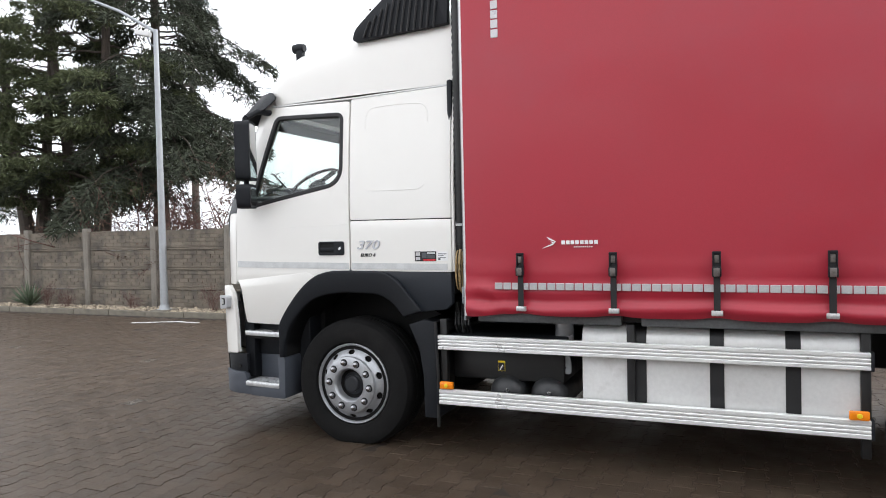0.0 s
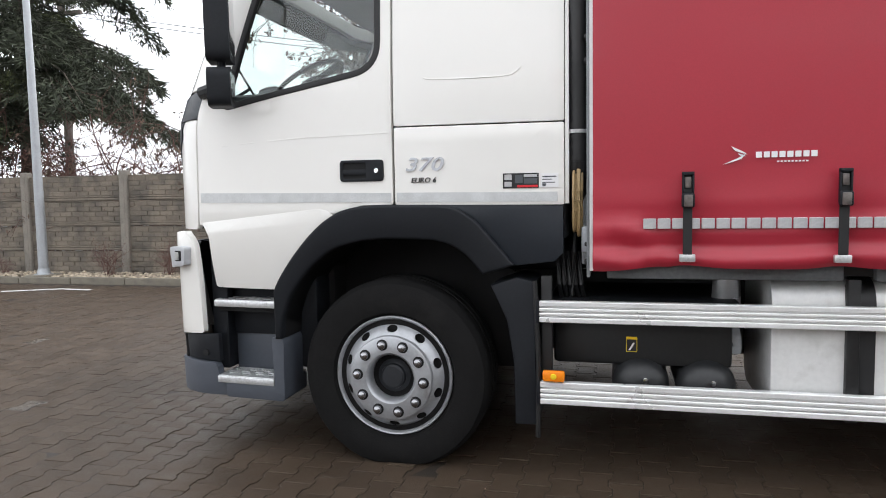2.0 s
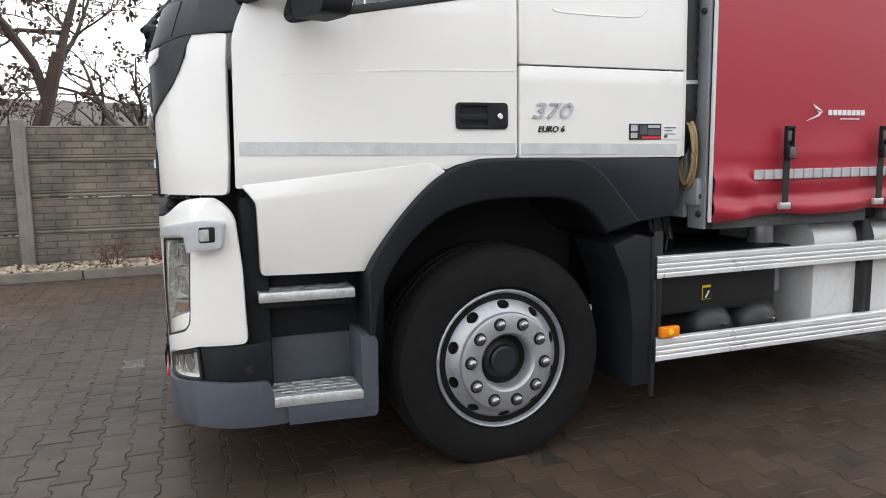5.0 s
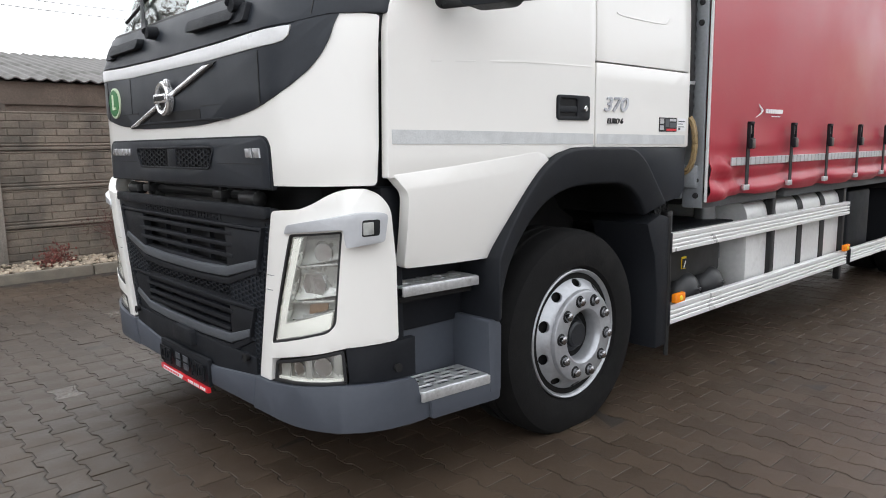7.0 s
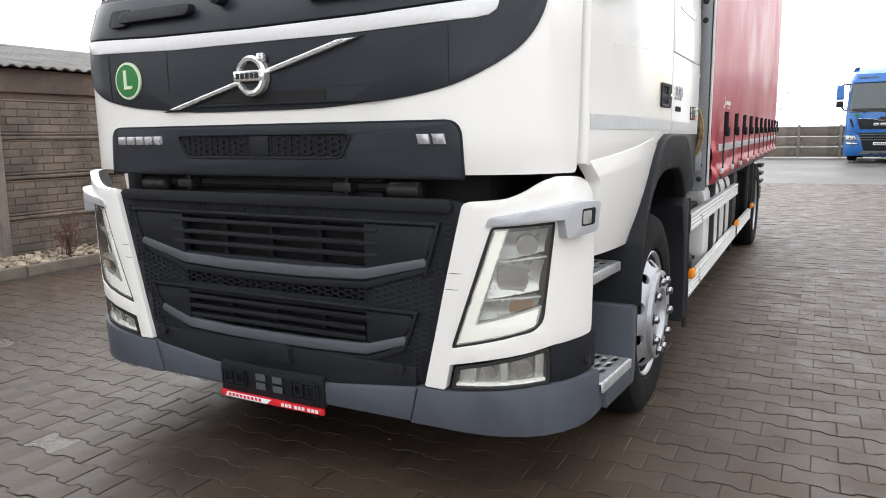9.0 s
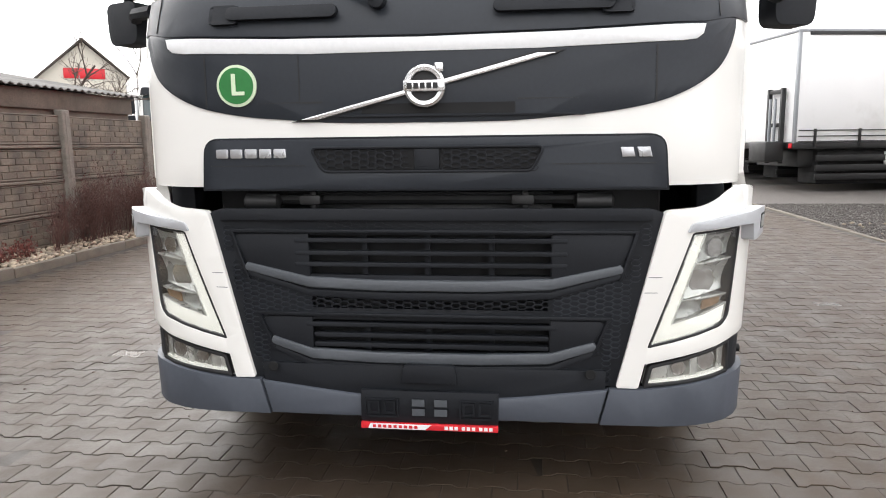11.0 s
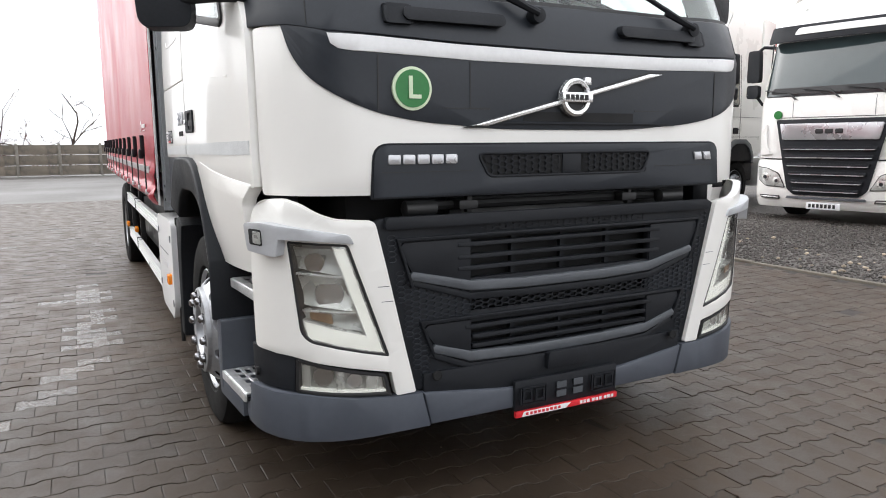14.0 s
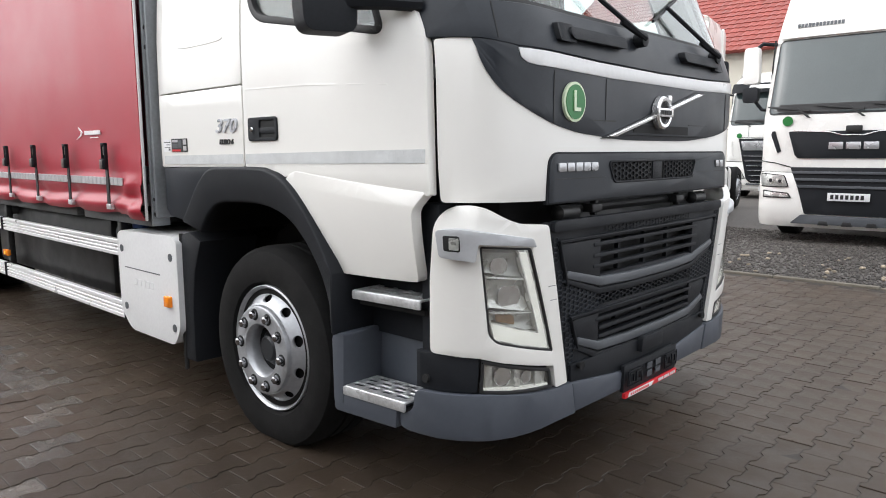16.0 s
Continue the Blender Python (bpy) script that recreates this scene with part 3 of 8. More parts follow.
# -- lower nose panel with mesh and raised marks --
mid = rounded([(-0.838, 1.160), (0.818, 1.160), (0.812, 1.338), (-0.832, 1.338)], [0, 0, 0.055, 0.055])
mesh_hole = rounded([(-0.378, 1.226), (0.362, 1.226), (0.405, 1.302), (-0.418, 1.302)], 0.02)
nose_panel = front("name_panel", mid, DARK_PANEL, truck, "dark panel with mesh and raised silver marks", holes=[mesh_hole], off=0.007, thick=0.03, bev=0.004)
front_ring("panel_edge", inset(mid, -0.007), 0.008, BLACK_PLASTIC, nose_panel, off=0.004)
# near-black sheet gives the mesh its shaded depth
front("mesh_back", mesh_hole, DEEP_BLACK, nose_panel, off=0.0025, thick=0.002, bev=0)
front_ring("mesh_frame", inset(mesh_hole, -0.009), 0.009, BLACK_PLASTIC, nose_panel, off=0.012, thick=0.012, bev=0.003)
front("mesh_centre", [(-0.058, 1.226), (0.032, 1.226), (0.032, 1.302), (-0.058, 1.302)], BLACK_PLASTIC, nose_panel, off=0.009, thick=0.006)
for a, b in ((0.43, 0.79), (-0.45, -0.80)):
    front("groove", [(min(a, b), 1.243), (max(a, b), 1.243), (max(a, b), 1.246), (min(a, b), 1.246)], GAP, nose_panel, off=0.0085, thick=0.004, bev=0)


def hexes(u0, u1, v0, v1, w, h, bar, put, inside=lambda u, v: True):
    """A honeycomb of thin bars as one mesh."""
    out = bmesh.new()
    row, v = 0, v0
    while v < v1:
        u = u0 + (w * 0.75 if row % 2 else 0)
        while u < u1:
            if inside(u, v):
                ou = [(u + w * 0.5 * c, v + h * 0.5 * s) for c, s in ((1, 0), (0.5, 1), (-0.5, 1), (-1, 0), (-0.5, -1), (0.5, -1))]
                iu = [(u + (w * 0.5 - bar) * c, v + (h * 0.5 - bar * 0.8) * s) for c, s in ((1, 0), (0.5, 1), (-0.5, 1), (-1, 0), (-0.5, -1), (0.5, -1))]
                vo, vi, vd = ([out.verts.new(put(*p, d)) for p in q] for q, d in ((ou, 0.0), (iu, 0.0), (iu, 0.012)))
                for k in range(6):
                    j = (k + 1) % 6
                    out.faces.new((vo[k], vo[j], vi[j], vi[k]))
                    out.faces.new((vi[k], vi[j], vd[j], vd[k]))
            u += w * 1.5
        v += h * 0.5
        row += 1
    return out


part("mesh", hexes(-0.385, 0.385, 1.232, 1.300, 0.040, 0.022, 0.0035, lambda u, v, d: nose(u, v, -0.009 + d * 0.4), lambda u, v: not -0.07 < u < 0.045), BLACK_PLASTIC, nose_panel, smooth=0)["kind"] = "stuff"
for k in range(5):
    c = 0.742 - k * 0.055
    front("raised_mark", rounded([(c - 0.023, 1.272), (c + 0.023, 1.272), (c + 0.023, 1.305), (c - 0.023, 1.305)], 0.006, 3), SATIN_SILVER, nose_panel, "raised silver mark", off=0.014, thick=0.007, bev=0.003)
for k in range(2):
    c = -0.705 - k * 0.056
    front("raised_mark", [(c - 0.026, 1.266), (c + 0.018, 1.266), (c + 0.026, 1.300), (c - 0.018, 1.300)], SATIN_SILVER, nose_panel, "raised silver mark", off=0.014, thick=0.007, bev=0.003)

# -- gap under the nose: latches and pipes in the dark --
part("radiator", box(0.13, 0.17, -0.46, 0.46, 0.5, 1.14, 0.01), CHASSIS, truck)
part("cross_pipe", tube([(0.09, -0.62, 1.115), (0.09, 0.62, 1.115)], 0.018), CHASSIS, truck)
for y in (0.42, -0.36):
    part("latch", join(box(0.04, 0.07, y - 0.012, y + 0.012, 1.085, 1.15), box(0.03, 0.10, y - 0.03, y + 0.05, 1.10, 1.135)), CHASSIS, truck)
for y in (0.62, -0.60):
    part("cab_lock", shift(lathe([(0.012, -0.07), (0.03, -0.06), (0.03, 0.06), (0.012, 0.07)], 16, "y"), pose(0.06, y, 1.11)), CHASSIS, truck)

# -- radiator grille --
g_out = [(-0.712, 0.440), (0.690, 0.440), (0.730, 0.62), (0.828, 1.055), (0.80, 1.082), (-0.82, 1.082), (-0.850, 1.055), (-0.752, 0.62)]
up_hole = [(-0.452, 0.842), (0.440, 0.842), (0.440, 0.992), (-0.452, 0.992)]
low_hole = [(-0.452, 0.552), (0.440, 0.552), (0.440, 0.672), (-0.452, 0.672)]
hex_hole = [(-0.445, 0.716), (0.435, 0.716), (0.435, 0.768), (-0.445, 0.768)]
grille = front("grille", rounded(g_out, [0.02, 0.02, 0, 0.02, 0.02, 0.02, 0.02, 0]), BLACK_PLASTIC, truck, "black plastic radiator grille with slats and honeycomb", holes=[up_hole, low_hole, hex_hole], off=-0.012, thick=0.03, bev=0.004, zcut=0.2)
front("grille_top_roll", rounded([(-0.80, 1.046), (0.78, 1.046), (0.775, 1.088), (-0.795, 1.088)], 0.015), BLACK_PLASTIC, grille, off=0.008, thick=0.03, bev=0.012)
# shade behind the grille openings, as a near-black backing sheet
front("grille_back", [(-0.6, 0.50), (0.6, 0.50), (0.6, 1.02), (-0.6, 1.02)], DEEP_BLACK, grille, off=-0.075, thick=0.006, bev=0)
for (z, e) in ((0.972, 0.50), (0.925, 0.50), (0.882, 0.50), (0.655, 0.47), (0.615, 0.44), (0.578, 0.44)):
    front("slat", rounded([(-e - 0.01, z - 0.008), (e - 0.01, z - 0.008), (e - 0.01, z + 0.008), (-e - 0.01, z + 0.008)], 0.006, 2), BLACK_PLASTIC, grille, off=-0.002, thick=0.03, bev=0.004)
for y in (-0.24, -0.005, 0.23):
    for z0, z1 in ((0.842, 0.992), (0.552, 0.672)):
        front("mullion", [(y - 0.010, z0), (y + 0.010, z0), (y + 0.010, z1), (y - 0.010, z1)], BLACK_PLASTIC, grille, off=-0.035, thick=0.02, bev=0)
for z0, e, r, nm in ((0.80, 0.705, 0.86, "upper"), (0.525, 0.62, 0.578, "lower")):
    low = [(-e - 0.005, r + 0.012), (-e, r - 0.002), (-0.455, z0 - 0.004), (-0.2, z0 - 0.014), (0.19, z0 - 0.014), (0.44, z0 - 0.004), (e - 0.02, r - 0.002), (e - 0.015, r + 0.012)]
    top = [(0.44, z0 + 0.036), (0.19, z0 + 0.026), (-0.2, z0 + 0.026), (-0.455, z0 + 0.036)]
    front("grille_bar", low + [(e - 0.03, r + 0.028)] + top + [(-e + 0.01, r + 0.028)], CHEVRON_GREY, grille, "grey bowed grille bar", off=0.004, thick=0.025, bev=0.006)
    under = [(-e - 0.02, r - 0.015), (-0.46, z0 - 0.038), (-0.2, z0 - 0.048), (0.19, z0 - 0.048), (0.445, z0 - 0.038), (e, r - 0.015), (e - 0.02, r + 0.0), (0.44, z0 - 0.012), (0.19, z0 - 0.02), (-0.2, z0 - 0.02), (-0.455, z0 - 0.012), (-e, r + 0.0)]
    front("bar_lip", under, BLACK_PLASTIC, grille, off=-0.002, thick=0.02, bev=0.004)
for (a, b, z0, z1) in ((0.735, 0.445, 0.86, 0.995), (0.645, 0.445, 0.585, 0.682)):
    for sg in (1, -1):
        c = -0.01
        pts = [(c + sg * b, z0 - 0.03), (c + sg * (a - 0.06), z0), (c + sg * a, z1 - 0.02), (c + sg * (a - 0.02), z1), (c + sg * b, z1)]
        front("grille_cheek", pts[::sg], BLACK_PLASTIC, grille, off=-0.004, thick=0.012, bev=0.004)
for (e, z0, z1) in ((0.745, 0.83, 1.012), (0.66, 0.56, 0.70)):
    fr = [(-e - 0.012, z1), (-e + 0.04, z0), (-e + 0.052, z0), (-e + 0.004, z1 - 0.012), (e - 0.022, z1 - 0.012), (e - 0.074, z0), (e - 0.062, z0), (e - 0.008, z1)]
    front("grille_frame", fr, BLACK_PLASTIC, grille, off=0.004, thick=0.02, bev=0.004)
part("honeycomb", join(hexes(-0.44, 0.43, 0.722, 0.766, 0.040, 0.020, 0.003, lambda u, v, d: nose(u, v, 0.008 + d)),
                       hexes(-0.40, 0.40, 1.020, 1.040, 0.040, 0.018, 0.003, lambda u, v, d: nose(u, v, 0.009 + d))), BLACK_PLASTIC, grille, smooth=0)["kind"] = "stuff"


def side_field(u, v):
    """Where the grille's surround carries raised honeycomb."""
    a = abs(u + 0.011)
    edge = 0.668 + (v - 0.44) * 0.219
    if a > edge - 0.012 or v < 0.455:
        return False
    if v >= 0.83:
        return a > 0.757 - (1.012 - v) * 0.22
    if v >= 0.70:
        return a > 0.46
    if v >= 0.56:
        return a > 0.668 - (0.70 - v) * 0.36
    return a > 0.625 or (a > 0.40 and v < 0.505)


part("honeycomb_relief", hexes(-0.84, 0.82, 0.465, 1.03, 0.040, 0.020, 0.003, lambda u, v, d: nose(u, v, 0.0075 + d * 0.6), side_field), DARK_PANEL, grille, smooth=0)["kind"] = "stuff"
front("tow_cover", rounded([(-0.115, 0.445), (0.095, 0.445), (0.088, 0.512), (-0.108, 0.512)], [0, 0, 0.02, 0.02]), BLACK_PLASTIC, grille, off=0.026, thick=0.03, bev=0.006)
for y in (0.585, -0.595):
    part("tow_hole", shift(lathe([(0.02, -0.008), (0.015, -0.010), (0.012, 0.012), (0.0, 0.014)], 16, "x"), pose(0.0, y, 0.492)), DEEP_BLACK, grille)

# -- headlamp corners --
def dish(name, centre, r, depth, material, parent, sg, bulb=None):
    """A round reflector bowl sunk into the curved corner: centre is s, height and the depth of its edge."""
    p = nose(sg * centre[0] + LAMP_C, centre[1], centre[2])
    a = nose(sg * centre[0] + LAMP_C + 0.01, centre[1], 0.0) - nose(sg * centre[0] + LAMP_C - 0.01, centre[1], 0.0)
    turn = math.degrees(math.atan2(-a.x, a.y)) * 0.9
    bowl = lathe([(r * 1.02, 0.0), (r, -0.001), (r * 0.96, 0.001), (r * 0.72, depth * 0.55), (r * 0.4, depth * 0.9), (0.0, depth), (0.0, depth + 0.004), (r * 1.02, 0.004)], 28, "x")
    at = Matrix.Translation(p) @ pose(0, 0, 0, 0, 0, turn)
    ob = part(name, shift(bowl, at), material, parent, smooth=60)
    if bulb:
        part("bulb", shift(lathe([(0.0, depth * 0.35), (r * 0.14, depth * 0.4), (r * 0.18, depth * 0.95), (0.0, depth)], 14, "x"), at), bulb, ob)
    return ob


LAMP_C = -0.011
for sg in (1, -1):
    def o(poly, sg=sg):
        q = [(sg * u + LAMP_C, v) for u, v in poly]
        return q if sg == 1 else q[::-1]
    shell = [(0.686, 0.440), (0.765, 0.438), (0.783, 0.530), (0.90, 0.558), (1.04, 0.588), (1.14, 0.612), (1.325, 0.625), (1.322, 0.90), (1.305, 1.10), (1.25, 1.158), (1.16, 1.160),
             (1.10, 1.148), (1.03, 1.112), (0.965, 1.090), (0.826, 1.080), (0.727, 0.62)]
    hole = rounded([(0.787, 0.588), (1.070, 0.662), (1.104, 0.695), (1.137, 1.020), (0.920, 1.004)], [0.012, 0.02, 0.02, 0.012, 0.012], 3)
    corner = front("headlamp_corner", o(rounded(shell, [0.01, 0.01, 0, 0, 0, 0, 0.02, 0, 0.04, 0.04, 0.02, 0.03, 0.03, 0.03, 0.02, 0])), WHITE, truck, holes=[o(hole)], off=0.008, thick=0.034, bev=0.007, zcut=0.05)
    for v in (0.79, 0.845):
        c = 0.686 + (v - 0.44) * 0.2188
        front("shell_seam", o([(c + 0.008, v), (c + 0.050, v + 0.001), (c + 0.050, v + 0.003), (c + 0.008, v + 0.0025)]), CHEVRON_GREY, corner, off=0.0085, thick=0.002, bev=0)
    lamp = front("headlamp", o(hole), LAMP_BACK, truck, "clear headlamp with a white light guide", off=-0.075, thick=0.01, bev=0)
    front_ring("lamp_rim", o(hole), 0.008, GAP, lamp, off=0.0065, thick=0.09)
    lens = front("lens", o(inset(hole, 0.006)), CLEAR, lamp, off=0.003, thick=0.003, bev=0)
    lens.visible_shadow = False
    guide = [(0.806, 0.604), (1.078, 0.676), (1.092, 0.738), (0.868, 0.674), (0.972, 0.992), (0.934, 0.989)]
    front("light_guide", o(guide), DRL, lamp, "white L-shaped light guide", off=-0.004, thick=0.03, bev=0.004)
    front_ring("guide_edge", o(inset(guide, -0.005)), 0.005, LENS_INNER, lamp, off=-0.001, thick=0.03, bev=0.001)
    lu, ru = (lambda v: 0.878 + (v - 0.682) * 0.327), (lambda v: 1.094 + (v - 0.74) * 0.125)
    # hazy inner facing with curved shelves between three chambers
    for a, b, mat, dep in ((0.690, 0.756, LAMP_SMOKE, 0.020), (0.762, 0.885, LENS_INNER, 0.030), (0.891, 0.985, LAMP_SMOKE, 0.026)):
        scoop = [(lu(a), a), (ru(a + 0.03), a + 0.03), (ru(b + 0.012), b + 0.012), (lu(b), b)]
        part("reflector", solid(sheet(o(scoop), (), NOSE_CUTS + [sg * k + LAMP_C for k in (0.93, 0.97, 1.01, 1.05)], steps(a, b + 0.03, 0.012)[1:-1]), lambda u, v, d, a=a, b=b, dep=dep: nose(u, v, 0.016 + d + dep * math.sin(math.pi * max(0.0, min(1.0, (v - a) / (b - a + 0.01)))) * (1 - ((abs(u - LAMP_C) - 1.0) / 0.16) ** 2)), 0.004, 0), mat, lamp, smooth=70)
    for z in (0.758, 0.888):
        front("lamp_shelf", o([(lu(z) - 0.004, z - 0.004), (ru(z + 0.02), z + 0.014), (ru(z + 0.02), z + 0.021), (lu(z) - 0.004, z + 0.003)]), LENS_INNER, lamp, off=-0.006, thick=0.05, bev=0.001)
    dish("projector", (1.052, 0.940, 0.030), 0.034, 0.028, CHROME, lamp, sg, bulb=HUB_DARK)
    dish("main_bowl", (1.000, 0.826, 0.036), 0.050, 0.036, CHROME, lamp, sg, bulb=LENS_INNER)
    front("turn_lens", o(rounded([(0.985, 0.722), (1.07, 0.742), (1.074, 0.775), (0.99, 0.757)], 0.008, 3)), LAMP_AMBER, lamp, off=-0.012, thick=0.006, bev=0.001)
    # silver brow standing proud over the lamp, with the side blinker at its end
    brow = [(0.900, 1.004), (1.0, 1.018), (1.140, 1.030), (1.150, 0.968), (1.270, 0.985), (1.282, 1.080), (1.20, 1.084), (1.05, 1.060), (0.912, 1.036)]

    def brow_out(u):
        return 0.016 + 0.036 * max(0.0, min(1.0, (abs(u) - 0.92) / 0.22))
    bp = o(rounded(brow, [0.006, 0, 0.006, 0.010, 0.012, 0.018, 0.03, 0, 0.028]))
    brow_ob = part("lamp_brow", solid(sheet(bp, (), NOSE_CUTS, steps(0.97, 1.09, 0.03)), lambda u, v, d: nose(u, v, d - brow_out(u)), 0.06, 0.006), BROW_GREY, truck, "silver brow above the headlamp")
    front("side_blinker", o(rounded([(1.200, 1.004), (1.254, 1.008), (1.256, 1.062), (1.202, 1.060)], 0.008, 3)), DEEP_BLACK, brow_ob, off=0.0535, thick=0.01, bev=0.001)
    front("blinker_lens", o(rounded([(1.204, 1.010), (1.236, 1.013), (1.236, 1.054), (1.204, 1.052)], 0.004, 3)), LAMP_SMOKE, brow_ob, off=0.0555, thick=0.01, bev=0.001)
    # fog lamp with two bowls
    fog = rounded([(0.782, 0.440), (1.138, 0.476), (1.130, 0.604), (0.800, 0.524)], 0.012, 3)
    fog_ob = front_ring("fog_lamp", o(fog), 0.013, GAP, truck, off=0.004, thick=0.03, bev=0.003)
    fog_ob["label"] = "clear fog lamp in a black frame"
    front("fog_bowl", o(fog), LAMP_SMOKE, fog_ob, off=-0.034, thick=0.006, bev=0)
    dish("fog_reflector", (0.915, 0.508, 0.020), 0.027, 0.022, CHROME, fog_ob, sg, bulb=HUB_DARK)
    dish("fog_reflector", (1.035, 0.530, 0.020), 0.036, 0.024, CHROME, fog_ob, sg, bulb=HUB_DARK)
    for u0, u1 in ((0.812, 0.872), (0.955, 0.985), (1.085, 1.118)):
        cell = [(u0, 0.462 + (u0 - 0.782) * 0.10), (u1, 0.462 + (u1 - 0.782) * 0.10), (u1, 0.512 + (u1 - 0.80) * 0.235), (u0, 0.512 + (u0 - 0.80) * 0.235)]
        front("fog_facet", o(cell), LENS_INNER, fog_ob, off=-0.012, thick=0.004, bev=0.001)
    front("fog_floor", o([(0.80, 0.455), (1.122, 0.487), (1.122, 0.496), (0.80, 0.464)]), DRL, fog_ob, off=-0.006, thick=0.02, bev=0)
    cover = front("fog_cover", o(inset(fog, 0.008)), CLEAR, fog_ob, off=0.0, thick=0.003, bev=0)
    cover.visible_shadow = False
    front("corner_filler", o([(1.145, 0.478), (1.385, 0.478), (1.385, 0.62), (1.135, 0.608)]), BLACK_PLASTIC, truck, off=-0.004, thick=0.03, bev=0.004)
    p = nose(sg * 1.335, 0.52, -0.001)
    part("corner_hole", shift(lathe([(0.016, -0.006), (0.016, 0.006), (0, 0.006)], 14, "y"), Matrix.Translation(p)), DEEP_BLACK, truck)
    # bumper corner, keyed into the step behind it
    bc = [(0.632, 0.300), (0.80, 0.300), (1.10, 0.300), (1.412, 0.303), (1.432, 0.318), (1.430, 0.362), (1.400, 0.378), (1.385, 0.405), (1.383, 0.445), (1.372, 0.474), (1.10, 0.474), (0.92, 0.452), (0.77, 0.434), (0.664, 0.434)]
    front("bumper_corner", o(rounded(bc, [0, 0, 0, 0.01, 0.01, 0.012, 0.012, 0.01, 0.02, 0.02, 0, 0, 0, 0])), GREY_PLASTIC, truck, off=0.016, thick=0.05, bev=0.010)
bm_mid = [(-0.638, 0.300), (0.616, 0.300), (0.648, 0.432), (0.30, 0.392), (0.245, 0.389), (-0.265, 0.389), (-0.32, 0.392), (-0.670, 0.432)]
front("bumper_middle", bm_mid, GREY_PLASTIC, truck, "blue-grey plastic bumper", off=0.014, thick=0.06, bev=0.012)
front("grille_sill", [(-0.66, 0.425), (-0.28, 0.385), (0.26, 0.385), (0.64, 0.425), (0.64, 0.50), (-0.66, 0.50)], BLACK_PLASTIC, truck, off=0.002, thick=0.03)

# -- number plate holder with its strip --
holder = front("plate_holder", rounded([(-0.270, 0.290), (0.252, 0.290), (0.252, 0.412), (-0.270, 0.412)], 0.006, 3), BLACK_PLASTIC, truck, "empty black number plate holder", off=0.026, thick=0.018, bev=0.003)
for c in (-0.19, 0.17):
    for du, dv, w, h in ((-0.03, 0.0, 0.045, 0.05), (0.03, 0.0, 0.045, 0.05), (0, 0.032, 0.11, 0.006), (0, -0.036, 0.11, 0.006), (-0.062, 0, 0.006, 0.07), (0.062, 0, 0.006, 0.07)):
        q = [(c + du - w / 2, 0.352 + dv - h / 2), (c + du + w / 2, 0.352 + dv - h / 2), (c + du + w / 2, 0.352 + dv + h / 2), (c + du - w / 2, 0.352 + dv + h / 2)]
        front("plate_rib", q, BLACK_PLASTIC, holder, holes=[inset(q, 0.008)] if w == 0.045 else (), off=0.041, thick=0.006, bev=0)
for c in (-0.055, 0.030):
    for v in (0.335, 0.372):
        front("plate_pad", [(c - 0.024, v - 0.013), (c + 0.024, v - 0.013), (c + 0.024, v + 0.013), (c - 0.024, v + 0.013)], CHEVRON_GREY, holder, off=0.038, thick=0.004, bev=0)
strip = front("plate_strip", [(-0.270, 0.266), (0.252, 0.266), (0.252, 0.289), (-0.270, 0.289)], RED_STRIP, holder, "red and white strip under the plate holder", off=0.037, thick=0.016, bev=0.001)
front("strip_white", [(0.005, 0.2675), (0.225, 0.2675), (0.215, 0.2875), (-0.02, 0.2875)], WHITE_PRINT, strip, off=0.0385, thick=0.003, bev=0)
for k in range(9):
    u = 0.20 - k * 0.020
    front("strip_mark", [(u - 0.006, 0.272), (u + 0.006, 0.272), (u + 0.006, 0.283), (u - 0.006, 0.283)], RED_STRIP, strip, off=0.0395, thick=0.002, bev=0)
for k in range(9):
    u = -0.075 - k * 0.019 - (0.008 if k > 2 else 0) - (0.008 if k > 5 else 0)
    front("strip_mark", [(u - 0.0065, 0.271), (u + 0.0065, 0.271), (u + 0.0065, 0.284), (u - 0.0065, 0.284)], WHITE_PRINT, strip, off=0.0385, thick=0.002, bev=0)

# -- windscreen, pillars, visor --
ws = [(-1.06, 1.875), (-0.6, 1.862), (0.6, 1.862), (1.06, 1.875), (1.10, 2.50), (0.6, 2.53), (-0.6, 2.53), (-1.10, 2.50)]
windscreen = front("windscreen", rounded(ws, 0.03), GLASS, truck, "sloping windscreen", off=-0.012, thick=0.005, bev=0)
windscreen.visible_shadow = False
front("screen_gasket", rounded(inset(ws, -0.02), 0.03), GAP, truck, holes=[inset(rounded(ws, 0.03), 0.012)], off=0.0, thick=0.02)
for sg in (1, -1):
    pil = [(1.095, 1.89), (1.36, 1.905), (1.40, 2.0), (1.415, 2.50), (1.38, 2.57), (1.115, 2.53)]
    front("pillar", [(sg * u, v) for u, v in pil][::sg], WHITE, truck, off=0.002, thick=0.05, bev=0.01)
header = [(-1.40, 2.53), (-0.6, 2.55), (0.6, 2.55), (1.40, 2.53), (1.40, 2.62), (-1.40, 2.62)]
front("screen_header", header, WHITE, truck, off=0.0, thick=0.05)
visor = [(-1.36, 2.50), (-0.6, 2.485), (0.6, 2.485), (1.36, 2.50), (1.40, 2.60), (1.30, 2.66), (-1.30, 2.66), (-1.40, 2.60)]
part("sun_visor", solid(sheet(rounded(visor, 0.04), (), NOSE_CUTS, (2.55, 2.6)), lambda u, v, d: nose(u, v, d - 0.05 - 0.55 * (2.66 - v)), 0.012, 0.004), BLACK_PLASTIC, truck, "dark sun visor over the windscreen")
